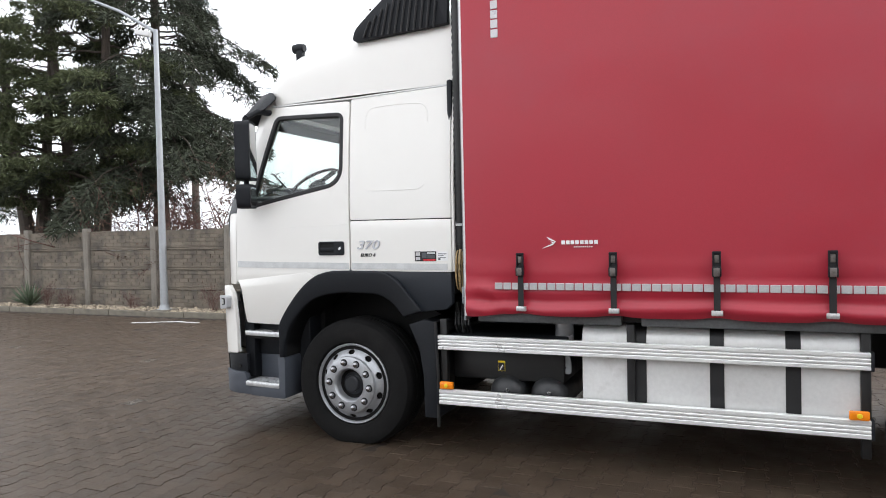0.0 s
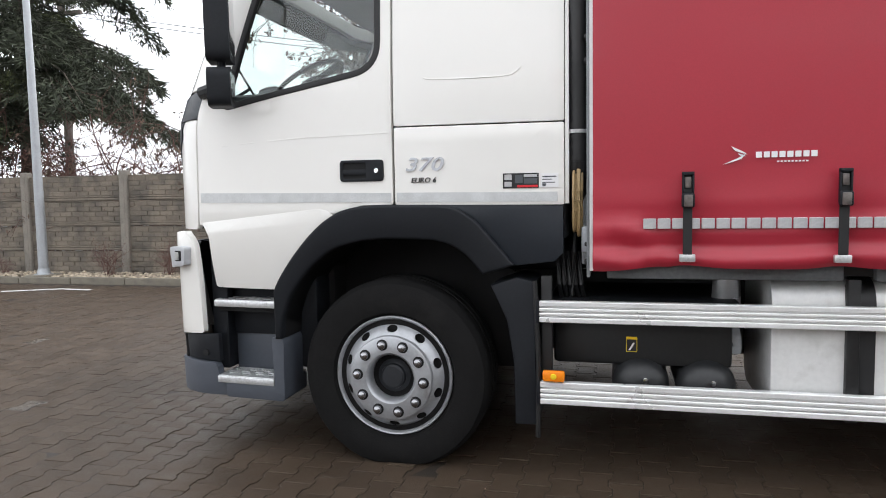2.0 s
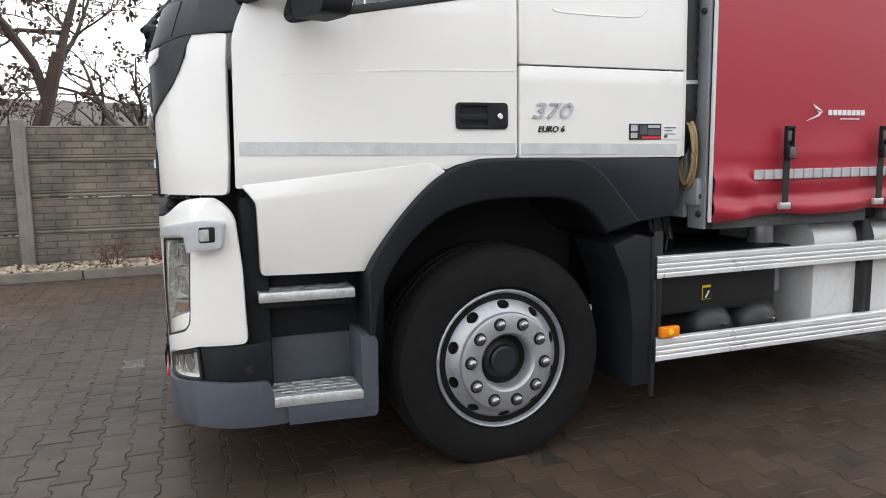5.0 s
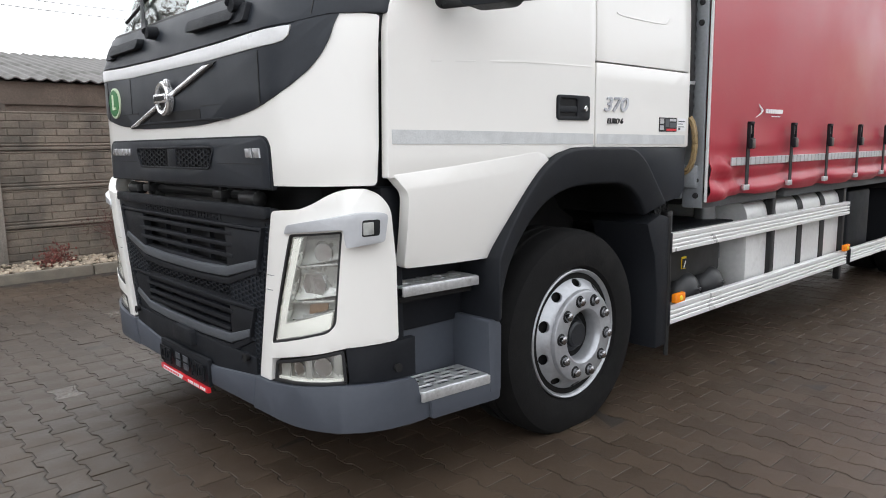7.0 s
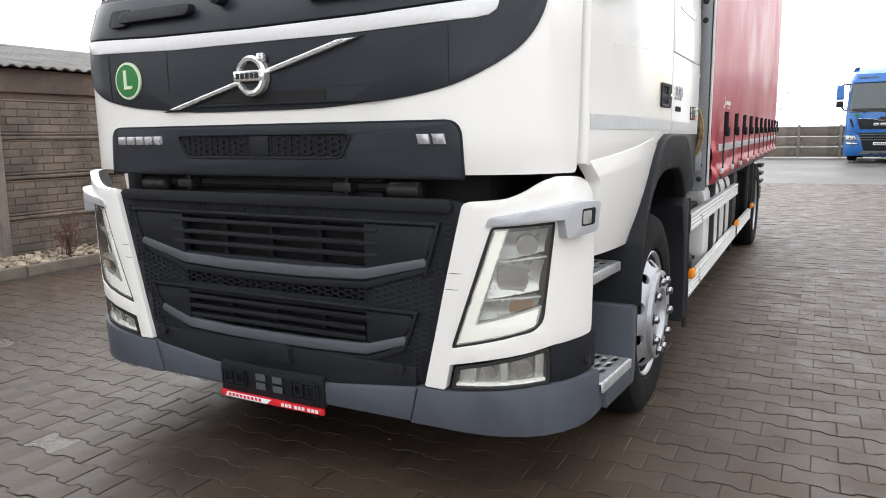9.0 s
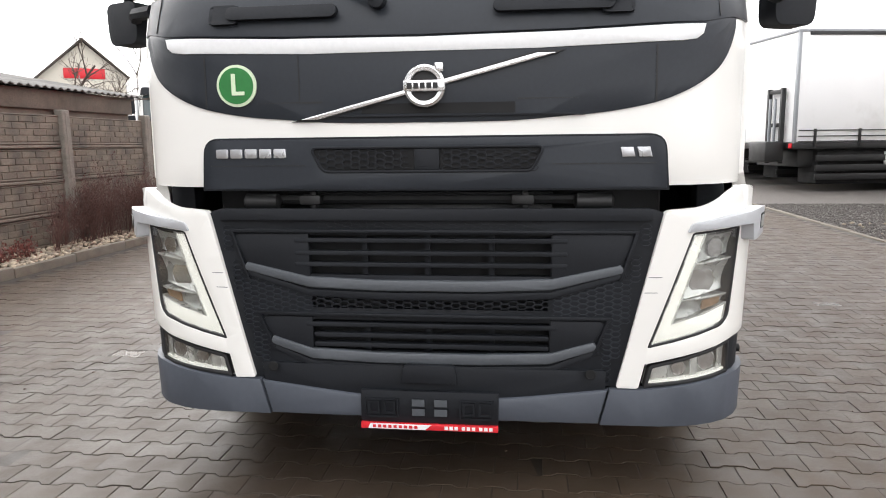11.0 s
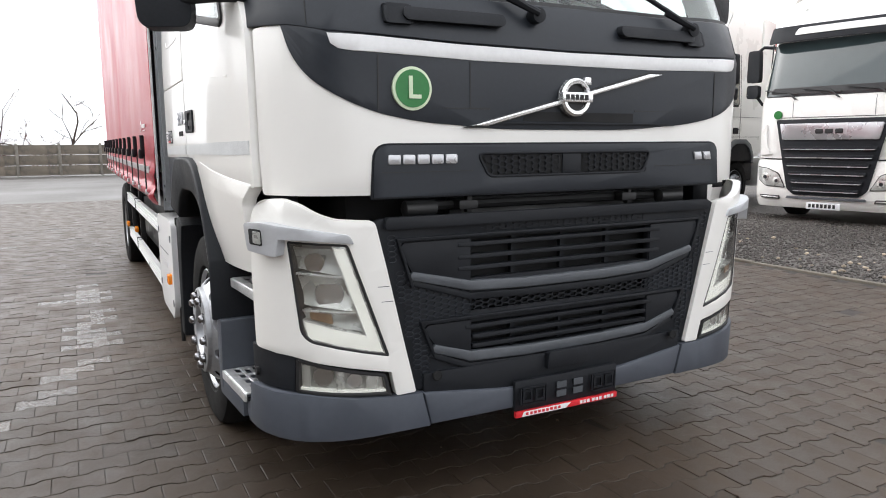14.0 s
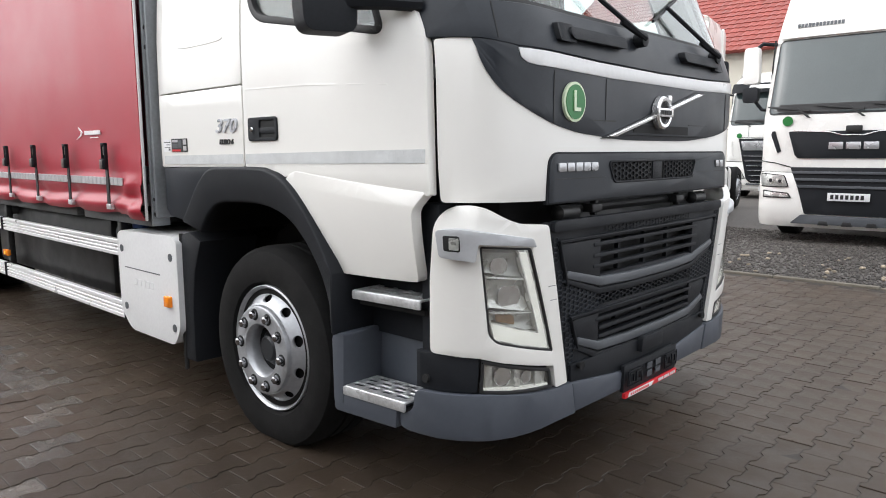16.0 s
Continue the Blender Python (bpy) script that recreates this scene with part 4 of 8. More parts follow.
for y0, y1 in ((0.18, 0.02), (-0.62, -0.72)):
    a, b = nose(y0, 1.80, -0.05), nose(y1, 1.835, -0.06)
    wiper = part("wiper", join(tube([nose(y0 + 0.10, 1.875, -0.035), nose(y0 - 0.02, 1.815, -0.06)], 0.014, 8), tube([nose(y0 - 0.02, 1.812, -0.062), nose(y0 + 0.34, 2.02, -0.02)], 0.010, 6), shift(lathe([(0.0, -0.03), (0.028, -0.025), (0.03, 0.02), (0, 0.03)], 14, "x"), Matrix.Translation(nose(y0 - 0.025, 1.81, -0.03)))), BLACK_PLASTIC, truck)
    part("wiper_blade", join(tube([nose(y0 + 0.52, 1.93, -0.004), nose(y0 + 0.12, 2.10, -0.004)], 0.008, 6)), GAP, wiper)

# -- flanks, both sides alike --
FRONT_EDGE = curve([(0.733, 0.864), (0.758, 0.916), (0.799, 0.980), (0.854, 1.053), (0.929, 1.138), (1.011, 1.209), (1.102, 1.258), (1.204, 1.280), (1.34, 1.285)], 4)
fender_out = [(0.735, 0.62)] + FRONT_EDGE + curve([(1.58, 1.283), (1.67, 1.266), (1.761, 1.207), (1.853, 1.105), (1.942, 1.003)])
fender_in = curve([(1.79, 0.955), (1.72, 1.038), (1.637, 1.094), (1.545, 1.118)]) + curve([(1.337, 1.123), (1.199, 1.113), (1.061, 1.076), (0.955, 1.007), (0.872, 0.921), (0.811, 0.829), (0.772, 0.724)], 4) + [(0.762, 0.62)]
door_low = [(0.735, 0.872), (0.352, 0.872)]
for sg in (-1, 1):
    win = rounded([(0.468, 1.775), (1.302, 1.925), (1.302, 2.437), (0.715, 2.455)], [0.045, 0.13, 0.055, 0.05], 8)
    outline = [(0.278, 1.190), (1.0, 1.262), (1.06, 1.245), (1.102, 1.262), (1.204, 1.284), (1.362, 1.286), (1.362, 2.525), (0.655, 2.535), (0.290, 1.74)]
    door = flank("door", rounded(outline, [0.01, 0, 0, 0, 0, 0.01, 0.03, 0.04, 0.06], 4), WHITE, truck, sg, "white cab door with a side window", holes=[win], thick=0.035, bev=0.005)
    pressed = [(0.352, 0.866)] + [p for p in FRONT_EDGE if p[0] < 1.06] + [(1.03, 1.258), (0.985, 1.271), (0.60, 1.2327), (0.295, 1.2025), (0.345, 1.135)]
    pressed = [(u, v - crease(u)) for u, v in rounded(pressed, [0.02] + [0] * (len(pressed) - 4) + [0.02, 0.012, 0.02], 4)]
    part("lower_door", solid(sheet(pressed, (), steps(0.30, 1.02, 0.06), (-0.004, -0.054, -0.062, -0.10, -0.15, -0.20, -0.25, -0.30)), lambda u, v, d, sg=sg: Vector((u, sg * (side_y(u, v + crease(u)) + 0.001 + swell(u, -v) - d), v + crease(u))), 0.05, 0.004, 2), WHITE, door, smooth=28)
    flank_ring("window_gasket", inset(win, -0.012), 0.030, GAP, door, sg, off=0.004, thick=0.03, bev=0.004)
    pane = flank("window_pane", inset(win, 0.008), GLASS, door, sg, off=-0.018, thick=0.004, bev=0, cut=0.2)
    pane.visible_shadow = False
    flank("door_line", [(0.45, 1.588), (0.9, 1.612), (1.355, 1.622), (1.355, 1.628), (0.9, 1.619), (0.45, 1.594)], WHITE, door, sg, off=0.001, thick=0.006, bev=0.001, cut=0.15)
    hb = rounded([(1.100, 1.398), (1.320, 1.398), (1.320, 1.500), (1.100, 1.500)], 0.018, 4)
    handle = flank("door_handle", hb, BLACK_PLASTIC, door, sg, "black recessed door handle", holes=[rounded([(1.115, 1.412), (1.232, 1.412), (1.232, 1.487), (1.115, 1.487)], 0.012, 3)], off=0.008, thick=0.02, bev=0.004, cut=0)
    flank("handle_grip", rounded([(1.113, 1.430), (1.234, 1.430), (1.234, 1.455), (1.113, 1.455)], 0.008, 3), BLACK_PLASTIC, door, sg, off=0.006, thick=0.012, bev=0.004, cut=0)
    flank("handle_pocket", [(1.108, 1.405), (1.24, 1.405), (1.24, 1.492), (1.108, 1.492)], DEEP_BLACK, door, sg, off=0.0015, thick=0.004, bev=0, cut=0)
    part("lock", shift(lathe([(0.012, -0.006), (0.012, 0.006), (0.009, 0.009), (0.0, 0.009)], 16, "y"), pose(1.285, sg * (SIDE + 0.007), 1.447, 0, 0, 0 if sg > 0 else 180)), CHROME, door)
    tape = flank("door_reflector", [(0.295, 1.308), (1.355, 1.298), (1.355, 1.342), (0.295, 1.357)], CAB_TAPE, door, sg, off=0.0025, thick=0.004, bev=0, cut=0.08)
    lower = flank("side_panel", rounded([(1.374, 1.284), (2.165, 1.276), (2.165, 1.642), (1.374, 1.646)], 0.008, 2), WHITE, truck, sg, thick=0.03, bev=0.004)
    flank("panel_reflector", [(1.382, 1.298), (2.135, 1.290), (2.135, 1.334), (1.382, 1.342)], CAB_TAPE, lower, sg, off=0.0025, thick=0.004, bev=0, cut=0)
    upper = flank("side_panel", rounded([(1.374, 1.653), (2.165, 1.649), (2.165, 2.560), (1.374, 2.535)], 0.01, 2), WHITE, truck, sg, thick=0.03, bev=0.004)
    for line in (curve([(1.500, 2.30), (1.503, 2.40), (1.535, 2.448), (1.60, 2.462), (1.76, 2.466), (1.91, 2.460), (1.965, 2.440), (1.990, 2.39), (1.993, 2.32)], 4),
                 curve([(1.52, 1.872), (1.56, 1.860), (1.75, 1.856), (1.90, 1.858), (1.945, 1.868), (1.975, 1.895)], 4)):
        ridge = tube([(u, sg * (side_y(u, v) - 0.001), v) for u, v in line], [0.001] + [0.0036] * (len(line) - 2) + [0.001], 8)
        part("pressing", ridge, WHITE, upper, smooth=80)
    flank("rear_edge", [(2.168, 1.28), (2.186, 1.28), (2.186, 2.56), (2.168, 2.56)], WHITE, truck, sg, off=-0.006, thick=0.03, cut=0.3)
    flank("gutter_line", [(0.66, 2.541), (1.37, 2.541), (2.186, 2.566), (2.186, 2.576), (1.37, 2.551), (0.66, 2.551)], TRIM_WHITE, truck, sg, off=-0.004, thick=0.03, bev=0.002, cut=0.2)
    part("door_void", solid(sheet([(0.30, 0.90), (1.40, 1.28), (1.40, 1.66), (0.30, 1.70)]), lambda u, v, d, sg=sg: Vector((u, sg * (1.06 - d), v)), 0.02, 0), GAP, truck)
    # model number in relief and small plates
    def mark(u, v, d, sg=sg):
        return Vector((1.515 - u * sg, sg * (SIDE + 0.004 - d), 1.468 + v))
    letters("370", 0.088, NUMERAL, lower, mark, "model_number", "raised silver number 370", depth=0.008, shear=0.25, bold=0.001, squash=1.38)
    letters("EURO 6", 0.033, GAP, lower, lambda u, v, d, sg=sg: Vector((1.515 - u * sg, sg * (SIDE + 0.003 - d), 1.397 + v)), "class_mark", "small dark raised characters", depth=0.005, shear=0.2, bold=0.0004, squash=1.08)
    st = flank("sticker", [(1.890, 1.352), (2.052, 1.352), (2.052, 1.420), (1.890, 1.420)], GAP, lower, sg, "small black, white and red sticker", off=0.003, thick=0.003, bev=0, cut=0)
    for (a, b, c, d_, mt) in ((1.897, 1.93, 1.360, 1.382, TAPE), (1.897, 1.93, 1.39, 1.415, TAPE), (1.945, 1.98, 1.375, 1.412, CHEVRON_GREY), (1.985, 2.045, 1.402, 1.414, TAPE), (1.985, 2.045, 1.372, 1.396, CHEVRON_GREY), (1.955, 2.048, 1.356, 1.366, RED_STRIP)):
        flank("sticker_mark", [(a, c), (b, c), (b, d_), (a, d_)], mt, st, sg, off=0.004, thick=0.002, bev=0, cut=0)
    st2 = flank("sticker", [(2.060, 1.354), (2.140, 1.354), (2.140, 1.418), (2.060, 1.418)], WHITE_PRINT, lower, sg, "small white sticker", off=0.003, thick=0.003, bev=0, cut=0)
    for c, d_, b in ((1.40, 1.405, 2.13), (1.388, 1.392, 2.11), (1.374, 1.378, 2.125), (1.36, 1.372, 2.085)):
        flank("sticker_mark", [(2.068, c), (b, c), (b, d_), (2.068, d_)], CHEVRON_GREY, st2, sg, off=0.004, thick=0.002, bev=0, cut=0)
    # wheel-arch fender and the dark panel behind it
    fender = part("fender", solid(sheet(fender_out + fender_in), lambda u, v, d, sg=sg: Vector((u, sg * (SIDE + 0.030 - d - 0.022 * max(0, min(1, (min((Vector((u, v)) - Vector(p)).length for p in fender_in) < 0.002)))), v)), 0.35, 0.014, 3), BLACK_PLASTIC, truck, "black plastic wheel-arch fender")
    tail = [(1.585, 1.283), (2.160, 1.272), (2.160, 1.06), (2.12, 1.02), (1.945, 1.0)]
    flank("fender_panel", tail + [(1.83, 1.06), (1.72, 1.17), (1.62, 1.24)], DARK_PANEL, truck, sg, off=-0.004, thick=0.05, cut=0)
    # arch lined with near-black sheets: the wheel-well shade is put into their colour
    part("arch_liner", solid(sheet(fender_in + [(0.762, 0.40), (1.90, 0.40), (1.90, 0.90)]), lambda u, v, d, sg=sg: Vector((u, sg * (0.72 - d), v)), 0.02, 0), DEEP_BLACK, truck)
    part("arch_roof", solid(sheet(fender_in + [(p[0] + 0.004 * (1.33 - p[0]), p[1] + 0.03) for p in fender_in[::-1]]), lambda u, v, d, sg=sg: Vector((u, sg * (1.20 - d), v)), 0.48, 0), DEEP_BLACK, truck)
    flap = [(1.825, 0.905), (1.945, 0.945), (2.03, 0.925), (2.035, 0.255), (1.935, 0.255), (1.93, 0.55), (1.90, 0.74)]
    part("mudguard", solid(sheet(flap), lambda u, v, d, sg=sg: Vector((u, sg * (SIDE - 0.005 - d), v)), 0.33, 0.012), BLACK_PLASTIC, truck, "black rear mudguard of the front wheel")
    part("mudguard_edge", tube([(2.03, sg * 1.225, 0.93), (2.045, sg * 1.225, 0.55), (2.04, sg * 1.225, 0.20)], 0.012), CHASSIS, truck)
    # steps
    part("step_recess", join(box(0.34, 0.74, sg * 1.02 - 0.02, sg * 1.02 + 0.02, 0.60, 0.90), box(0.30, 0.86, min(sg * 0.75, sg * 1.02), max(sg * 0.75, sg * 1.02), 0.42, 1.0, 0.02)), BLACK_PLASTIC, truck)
    part("corner_upright", box(0.290, 0.385, min(sg * 1.0, sg * 1.105), max(sg * 1.0, sg * 1.105), 0.42, 1.16, 0.012), BLACK_PLASTIC, truck)

    def tread(x0, x1, y0, y1, z, th, parent, label):
        ol = [(x0, y0), (x1, y0), (x1, y1), (x0, y1)]
        holes = []
        nx, ny = 4, 4 if y1 - y0 > 0.16 else 3
        for i in range(nx):
            for j in range(ny):
                cx, cy = x0 + 0.012 + (x1 - x0 - 0.024) * (i + 0.5) / nx, y0 + 0.004 + (y1 - y0 - 0.034) * (j + 0.5) / ny
                w, h = (x1 - x0) / nx * 0.36, (y1 - y0) / ny * 0.27
                cx += 0.012 * (1 if j % 2 else -1)
                holes.append(rounded([(cx - w, cy - h), (cx + w, cy - h), (cx + w, cy + h), (cx - w, cy + h)], 0.01, 2))
        bm = solid(sheet(rounded(ol, 0.012, 3), holes), lambda u, v, d: Vector((u, sg * (v + 0.07 * (u - x0)), z - d)), th, 0.003, 1)
        return part("tread", bm, TREAD, parent, label)

    def slanted(poly, y, th, bev):
        """A plate standing along the step's edge, which runs outwards to the rear."""
        return solid(sheet(poly), lambda u, v, d, sg=sg: Vector((u, sg * (y + 0.07 * (u - 0.34) - d), v)), th, bev)

    def lip(x0, x1, z0, z1):
        return rounded([(x0, z0), (x1, z0), (x1, z1), (x0, z1)], 0.005, 2)

    # lip in near-black: the shade under the tread is put into its colour
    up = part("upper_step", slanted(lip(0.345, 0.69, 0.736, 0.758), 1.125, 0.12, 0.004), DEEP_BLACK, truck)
    part("tread_edge", slanted(lip(0.338, 0.697, 0.764, 0.799), 1.160, 0.008, 0.003), TREAD, up)
    tread(0.338, 0.697, 1.00, 1.157, 0.801, 0.008, up, "worn aluminium tread plate")
    floor_ol = rounded([(0.424, 0.300), (0.763, 0.298), (0.763, 0.392), (0.382, 0.402), (0.386, 0.388), (0.400, 0.374), (0.420, 0.366)], [0.005, 0.02, 0.01, 0.006, 0.004, 0.006, 0.006])
    step = part("step_box", slanted(floor_ol, 1.204, 0.26, 0.010), GREY_PLASTIC, truck, "blue-grey moulded step")
    wall = rounded([(0.710, 0.33), (0.764, 0.33), (0.768, 0.60), (0.752, 0.622), (0.700, 0.625)], 0.012, 3)
    part("step_side", slanted(wall, 1.206, 0.22, 0.010), GREY_PLASTIC, step)
    part("step_back", box(0.380, 0.75, *sorted((sg * 0.995, sg * 1.025)), 0.37, 0.632, 0.012), GREY_PLASTIC, step)
    # near-black sheet paints the shade seen through the tread slots
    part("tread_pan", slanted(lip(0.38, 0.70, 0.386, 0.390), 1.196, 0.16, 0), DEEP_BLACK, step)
    part("tread_edge", slanted(lip(0.373, 0.706, 0.374, 0.409), 1.210, 0.008, 0.003), TREAD, step)
    tread(0.373, 0.706, 1.026, 1.206, 0.411, 0.007, step, "worn aluminium tread plate")

# -- roof --
roof = bmesh.new()
rings = []
for x, w, top in ((0.56, 1.12, 2.63), (0.60, 1.150, 2.74), (0.66, 1.160, 2.85), (0.74, 1.165, 2.935), (0.86, 1.168, 2.99), (1.2, 1.17, 3.06), (1.5, 1.17, 3.12), (1.85, 1.17, 3.15), (2.18, 1.17, 3.16)):
    hoop = []
    for k in range(33):
        a = math.pi * k / 32
        c, s = math.cos(a), math.sin(a)
        hoop.append(roof.verts.new((x + 0.10 * (1 - abs(s) ** 0.5) * (1 if x < 1.2 else 0), w * math.copysign(abs(c) ** 0.30, c), 2.555 + (x - 0.6) * 0.012 + (top - 2.555) * abs(s) ** 0.42)))
    rings.append(hoop)
for a, b in zip(rings, rings[1:]):
    for k in range(32):
        roof.faces.new((a[k], a[k + 1], b[k + 1], b[k]))
roof.faces.new(rings[0])
roof.faces.new(rings[-1][::-1])
bmesh.ops.recalc_face_normals(roof, faces=roof.faces[:])
part("roof", roof, WHITE, truck, "white raised cab roof", smooth=60)
for sg in (1, -1):
    wing_out = rounded([(1.40, 2.945), (2.15, 2.985), (2.15, 3.52), (1.98, 3.46), (1.62, 3.20), (1.42, 3.03)], [0.06, 0.01, 0.02, 0.05, 0.05, 0.05])
    wing = part("air_deflector", solid(sheet(wing_out), lambda u, v, d, sg=sg: Vector((u, sg * (1.19 - d - 0.08 * max(0, v - 3.1)), v)), 0.05, 0.01), BLACK_PLASTIC, truck, "black ribbed air deflector")
    for k in range(12):
        x = 1.50 + k * 0.05
        zt = 3.02 + (x - 1.42) * 0.70
        part("rib", tube([(x, sg * 1.197, 2.965), (x + 0.05, sg * 1.193, min(zt, 3.42))], 0.008, 5), GAP, wing, smooth=0)
    part("roof_horn", join(shift(lathe([(0.0, -0.05), (0.035, -0.05), (0.04, 0.0), (0.03, 0.05), (0.0, 0.05)], 16, "x"), pose(0.78, sg * 0.95, 3.03)), box(0.76, 0.82, sg * 0.95 - 0.03, sg * 0.95 + 0.03, 2.90, 3.05, 0.015)), BLACK_PLASTIC, truck)
    part("rear_fairing", solid(sheet([(2.19, 1.30), (2.225, 1.30), (2.21, 3.0), (2.175, 3.0)]), lambda u, v, d, sg=sg: Vector((u, sg * (1.13 - d), v)), 0.04, 0.008), BLACK_PLASTIC, truck)

# -- mirrors --
for sg in (1, -1):
    mo = rounded([(-0.125, 1.97), (0.105, 1.97), (0.120, 2.05), (0.115, 2.41), (-0.115, 2.41), (-0.13, 2.05)], 0.045)
    def mplace(u, v, d, sg=sg):
        return Vector((0.520 + d * 0.93 + u * 0.34, sg * (1.405 + u * 0.78 - d * 0.30), v))
    mir = part("mirror", solid(sheet(mo), mplace, 0.115, 0.035, 4), BLACK_PLASTIC, truck, "black door mirror housing")
    part("mirror_glass", solid(sheet(inset(mo, 0.022)), lambda u, v, d, sg=sg: mplace(u, v, 0.117 - d), 0.004, 0.0), CHROME, mir)
    wo = rounded([(-0.12, 1.76), (0.10, 1.76), (0.115, 1.94), (-0.12, 1.94)], 0.05)
    wide = part("wide_mirror", solid(sheet(wo), mplace, 0.11, 0.035, 4), BLACK_PLASTIC, mir)
    part("wide_glass", solid(sheet(inset(wo, 0.022)), lambda u, v, d, sg=sg: mplace(u, v, 0.112 - d), 0.004, 0.0), CHROME, mir)
    for arm, ra in (([(0.33, sg * 1.15, 1.86), (0.38, sg * 1.25, 1.86), (0.56, sg * 1.36, 1.87)], 0.028), ([(0.66, sg * 1.14, 2.50), (0.60, sg * 1.28, 2.50), (0.58, sg * 1.38, 2.44)], 0.024), ([(0.585, sg * 1.40, 1.86), (0.585, sg * 1.40, 2.44)], 0.02)):
        part("mirror_arm", tube(arm, ra, 8), BLACK_PLASTIC, mir)

# -- cabin --
dash = part("dashboard", join(box(0.36, 0.78, -1.08, 1.08, 1.62, 1.87, 0.06), box(0.42, 0.58, -0.80, -0.22, 1.78, 1.95, 0.05)), CABIN, truck)
wheel_m = pose(0.66, -0.58, 1.99, 0, -30, 0)
part("steering_wheel", shift(join(lathe([(0.215, -0.014), (0.228, 0.0), (0.215, 0.014), (0.202, 0.0)], 32, "z", closed=True), box(-0.21, 0.21, -0.02, 0.02, -0.03, 0.0), lathe([(0.0, -0.05), (0.06, -0.05), (0.07, 0.0), (0, 0.0)], 16, "z")), wheel_m), GAP, dash)
for y in (-0.58, 0.58):
    seat = part("seat", join(box(0.98, 1.44, y - 0.25, y + 0.25, 1.66, 1.80, 0.05)), SEAT, truck)
    part("backrest", shift(box(-0.07, 0.07, -0.24, 0.24, 0.0, 0.52, 0.05), pose(1.40, y, 1.76, 0, 6, 0)), SEAT, seat)
    part("headrest", shift(box(-0.05, 0.05, -0.13, 0.13, 0.0, 0.17, 0.05), pose(1.455, y, 2.31, 0, 6, 0)), SEAT, seat)
part("headliner", box(0.62, 2.10, -1.12, 1.12, 2.52, 2.56, 0.01), CABIN_LIGHT, truck)
part("cabin_back", box(1.46, 1.50, -1.12, 1.12, 1.62, 2.55, 0.02), CABIN_LIGHT, truck)


# -- wheels --
def wheel(name, x, y, sg, label, twin=False):
    w = new(name)
    w.parent = truck
    w.matrix_basis = pose(x, y, 0.442, 0, 0, 0 if sg < 0 else 180)
    w["label"] = label
    # along y: negative is outside
    tyre = lathe([(0.300, -0.010), (0.315, -0.035), (0.36, -0.046), (0.42, -0.044), (0.455, -0.030), (0.472, -0.004), (0.478, 0.03), (0.478, 0.085), (0.466, 0.09), (0.466, 0.10), (0.478, 0.105), (0.478, 0.15), (0.466, 0.155),
                  (0.466, 0.165), (0.478, 0.17), (0.478, 0.235), (0.466, 0.27), (0.42, 0.295), (0.34, 0.29), (0.30, 0.26)], 72, "y")
    for v in tyre.verts:
        v.co.z = max(v.co.z, -0.441)
    part("tyre", tyre, RUBBER, w)
    part("rim", lathe([(0.298, -0.010), (0.298, -0.024), (0.293, -0.028), (0.286, -0.024), (0.277, -0.004), (0.271, 0.03), (0.265, 0.13), (0.30, 0.14)], 72, "y", closed=True), RIM, w, smooth=50)
    # dished disc with hand holes, laid out unrolled and wound round the hub
    span = 2 * math.pi
    holes = []
    for k in range(10):
        c = span * (k + 0.5) / 10
        holes.append([(c + 0.115 * math.cos(q), 0.237 + 0.0165 * math.sin(q)) for q in [2 * math.pi * j / 16 for j in range(16)]])
    face = 0.09 if twin else -0.078

    def dish(u, v, d):
        t = max(0.0, min(1.0, (v - 0.207) / 0.066))
        a = (0.125 - 0.03 * (1 - t)) if twin else -0.056 + 0.074 * (0.5 * t + 0.5 * t * t)
        return Vector((v * math.cos(u), a + d, v * math.sin(u)))
    flat = sheet([(0, 0.19), (span, 0.19), (span, 0.274), (0, 0.274)], holes, steps(0, span, span / 80)[1:-1], (0.207, 0.218, 0.229, 0.24, 0.25, 0.262))
    part("disc", solid(flat, dish, 0.010, 0.0), RIM, w, smooth=50)
    part("hub_ring", lathe([(0.108, face + 0.09), (0.110, face + 0.030), (0.116, face + 0.010), (0.126, face), (0.199, face), (0.206, face + 0.004), (0.209, face + 0.010), (0.210, face + 0.026), (0.214, face + 0.034), (0.214, face + 0.05)], 64, "y", closed=True), RIM, w, smooth=30)
    for k in range(10):
        a = math.radians(36 * k + 31)
        at = pose(0.168 * math.cos(a), face, 0.168 * math.sin(a))
        part("nut_seat", shift(lathe([(0.0, -0.0015), (0.0275, -0.0015), (0.028, 0.004), (0.0, 0.004)], 20, "y"), at), DEEP_BLACK, w)
        nut = lathe([(0.0205, 0.0), (0.0205, -0.012), (0.0175, -0.021), (0.010, -0.0265), (0.0, -0.028)], 16, "y")
        part("wheel_nut", shift(nut, at), NUT, w)
    hub = lathe([(0.0, face + 0.030), (0.050, face + 0.032), (0.060, face + 0.040), (0.064, face + 0.055), (0.094, face + 0.075), (0.108, face + 0.09)], 40, "y")
    part("hub_cap", hub, HUB_DARK, w)
    if twin:
        part("inner_tyre", shift(lathe([(0.30, 0.0), (0.34, -0.02), (0.425, -0.01), (0.440, 0.03), (0.440, 0.22), (0.42, 0.26), (0.3, 0.25)], 60, "y"), pose(0, 0.33, 0)), RUBBER, w)
    return w


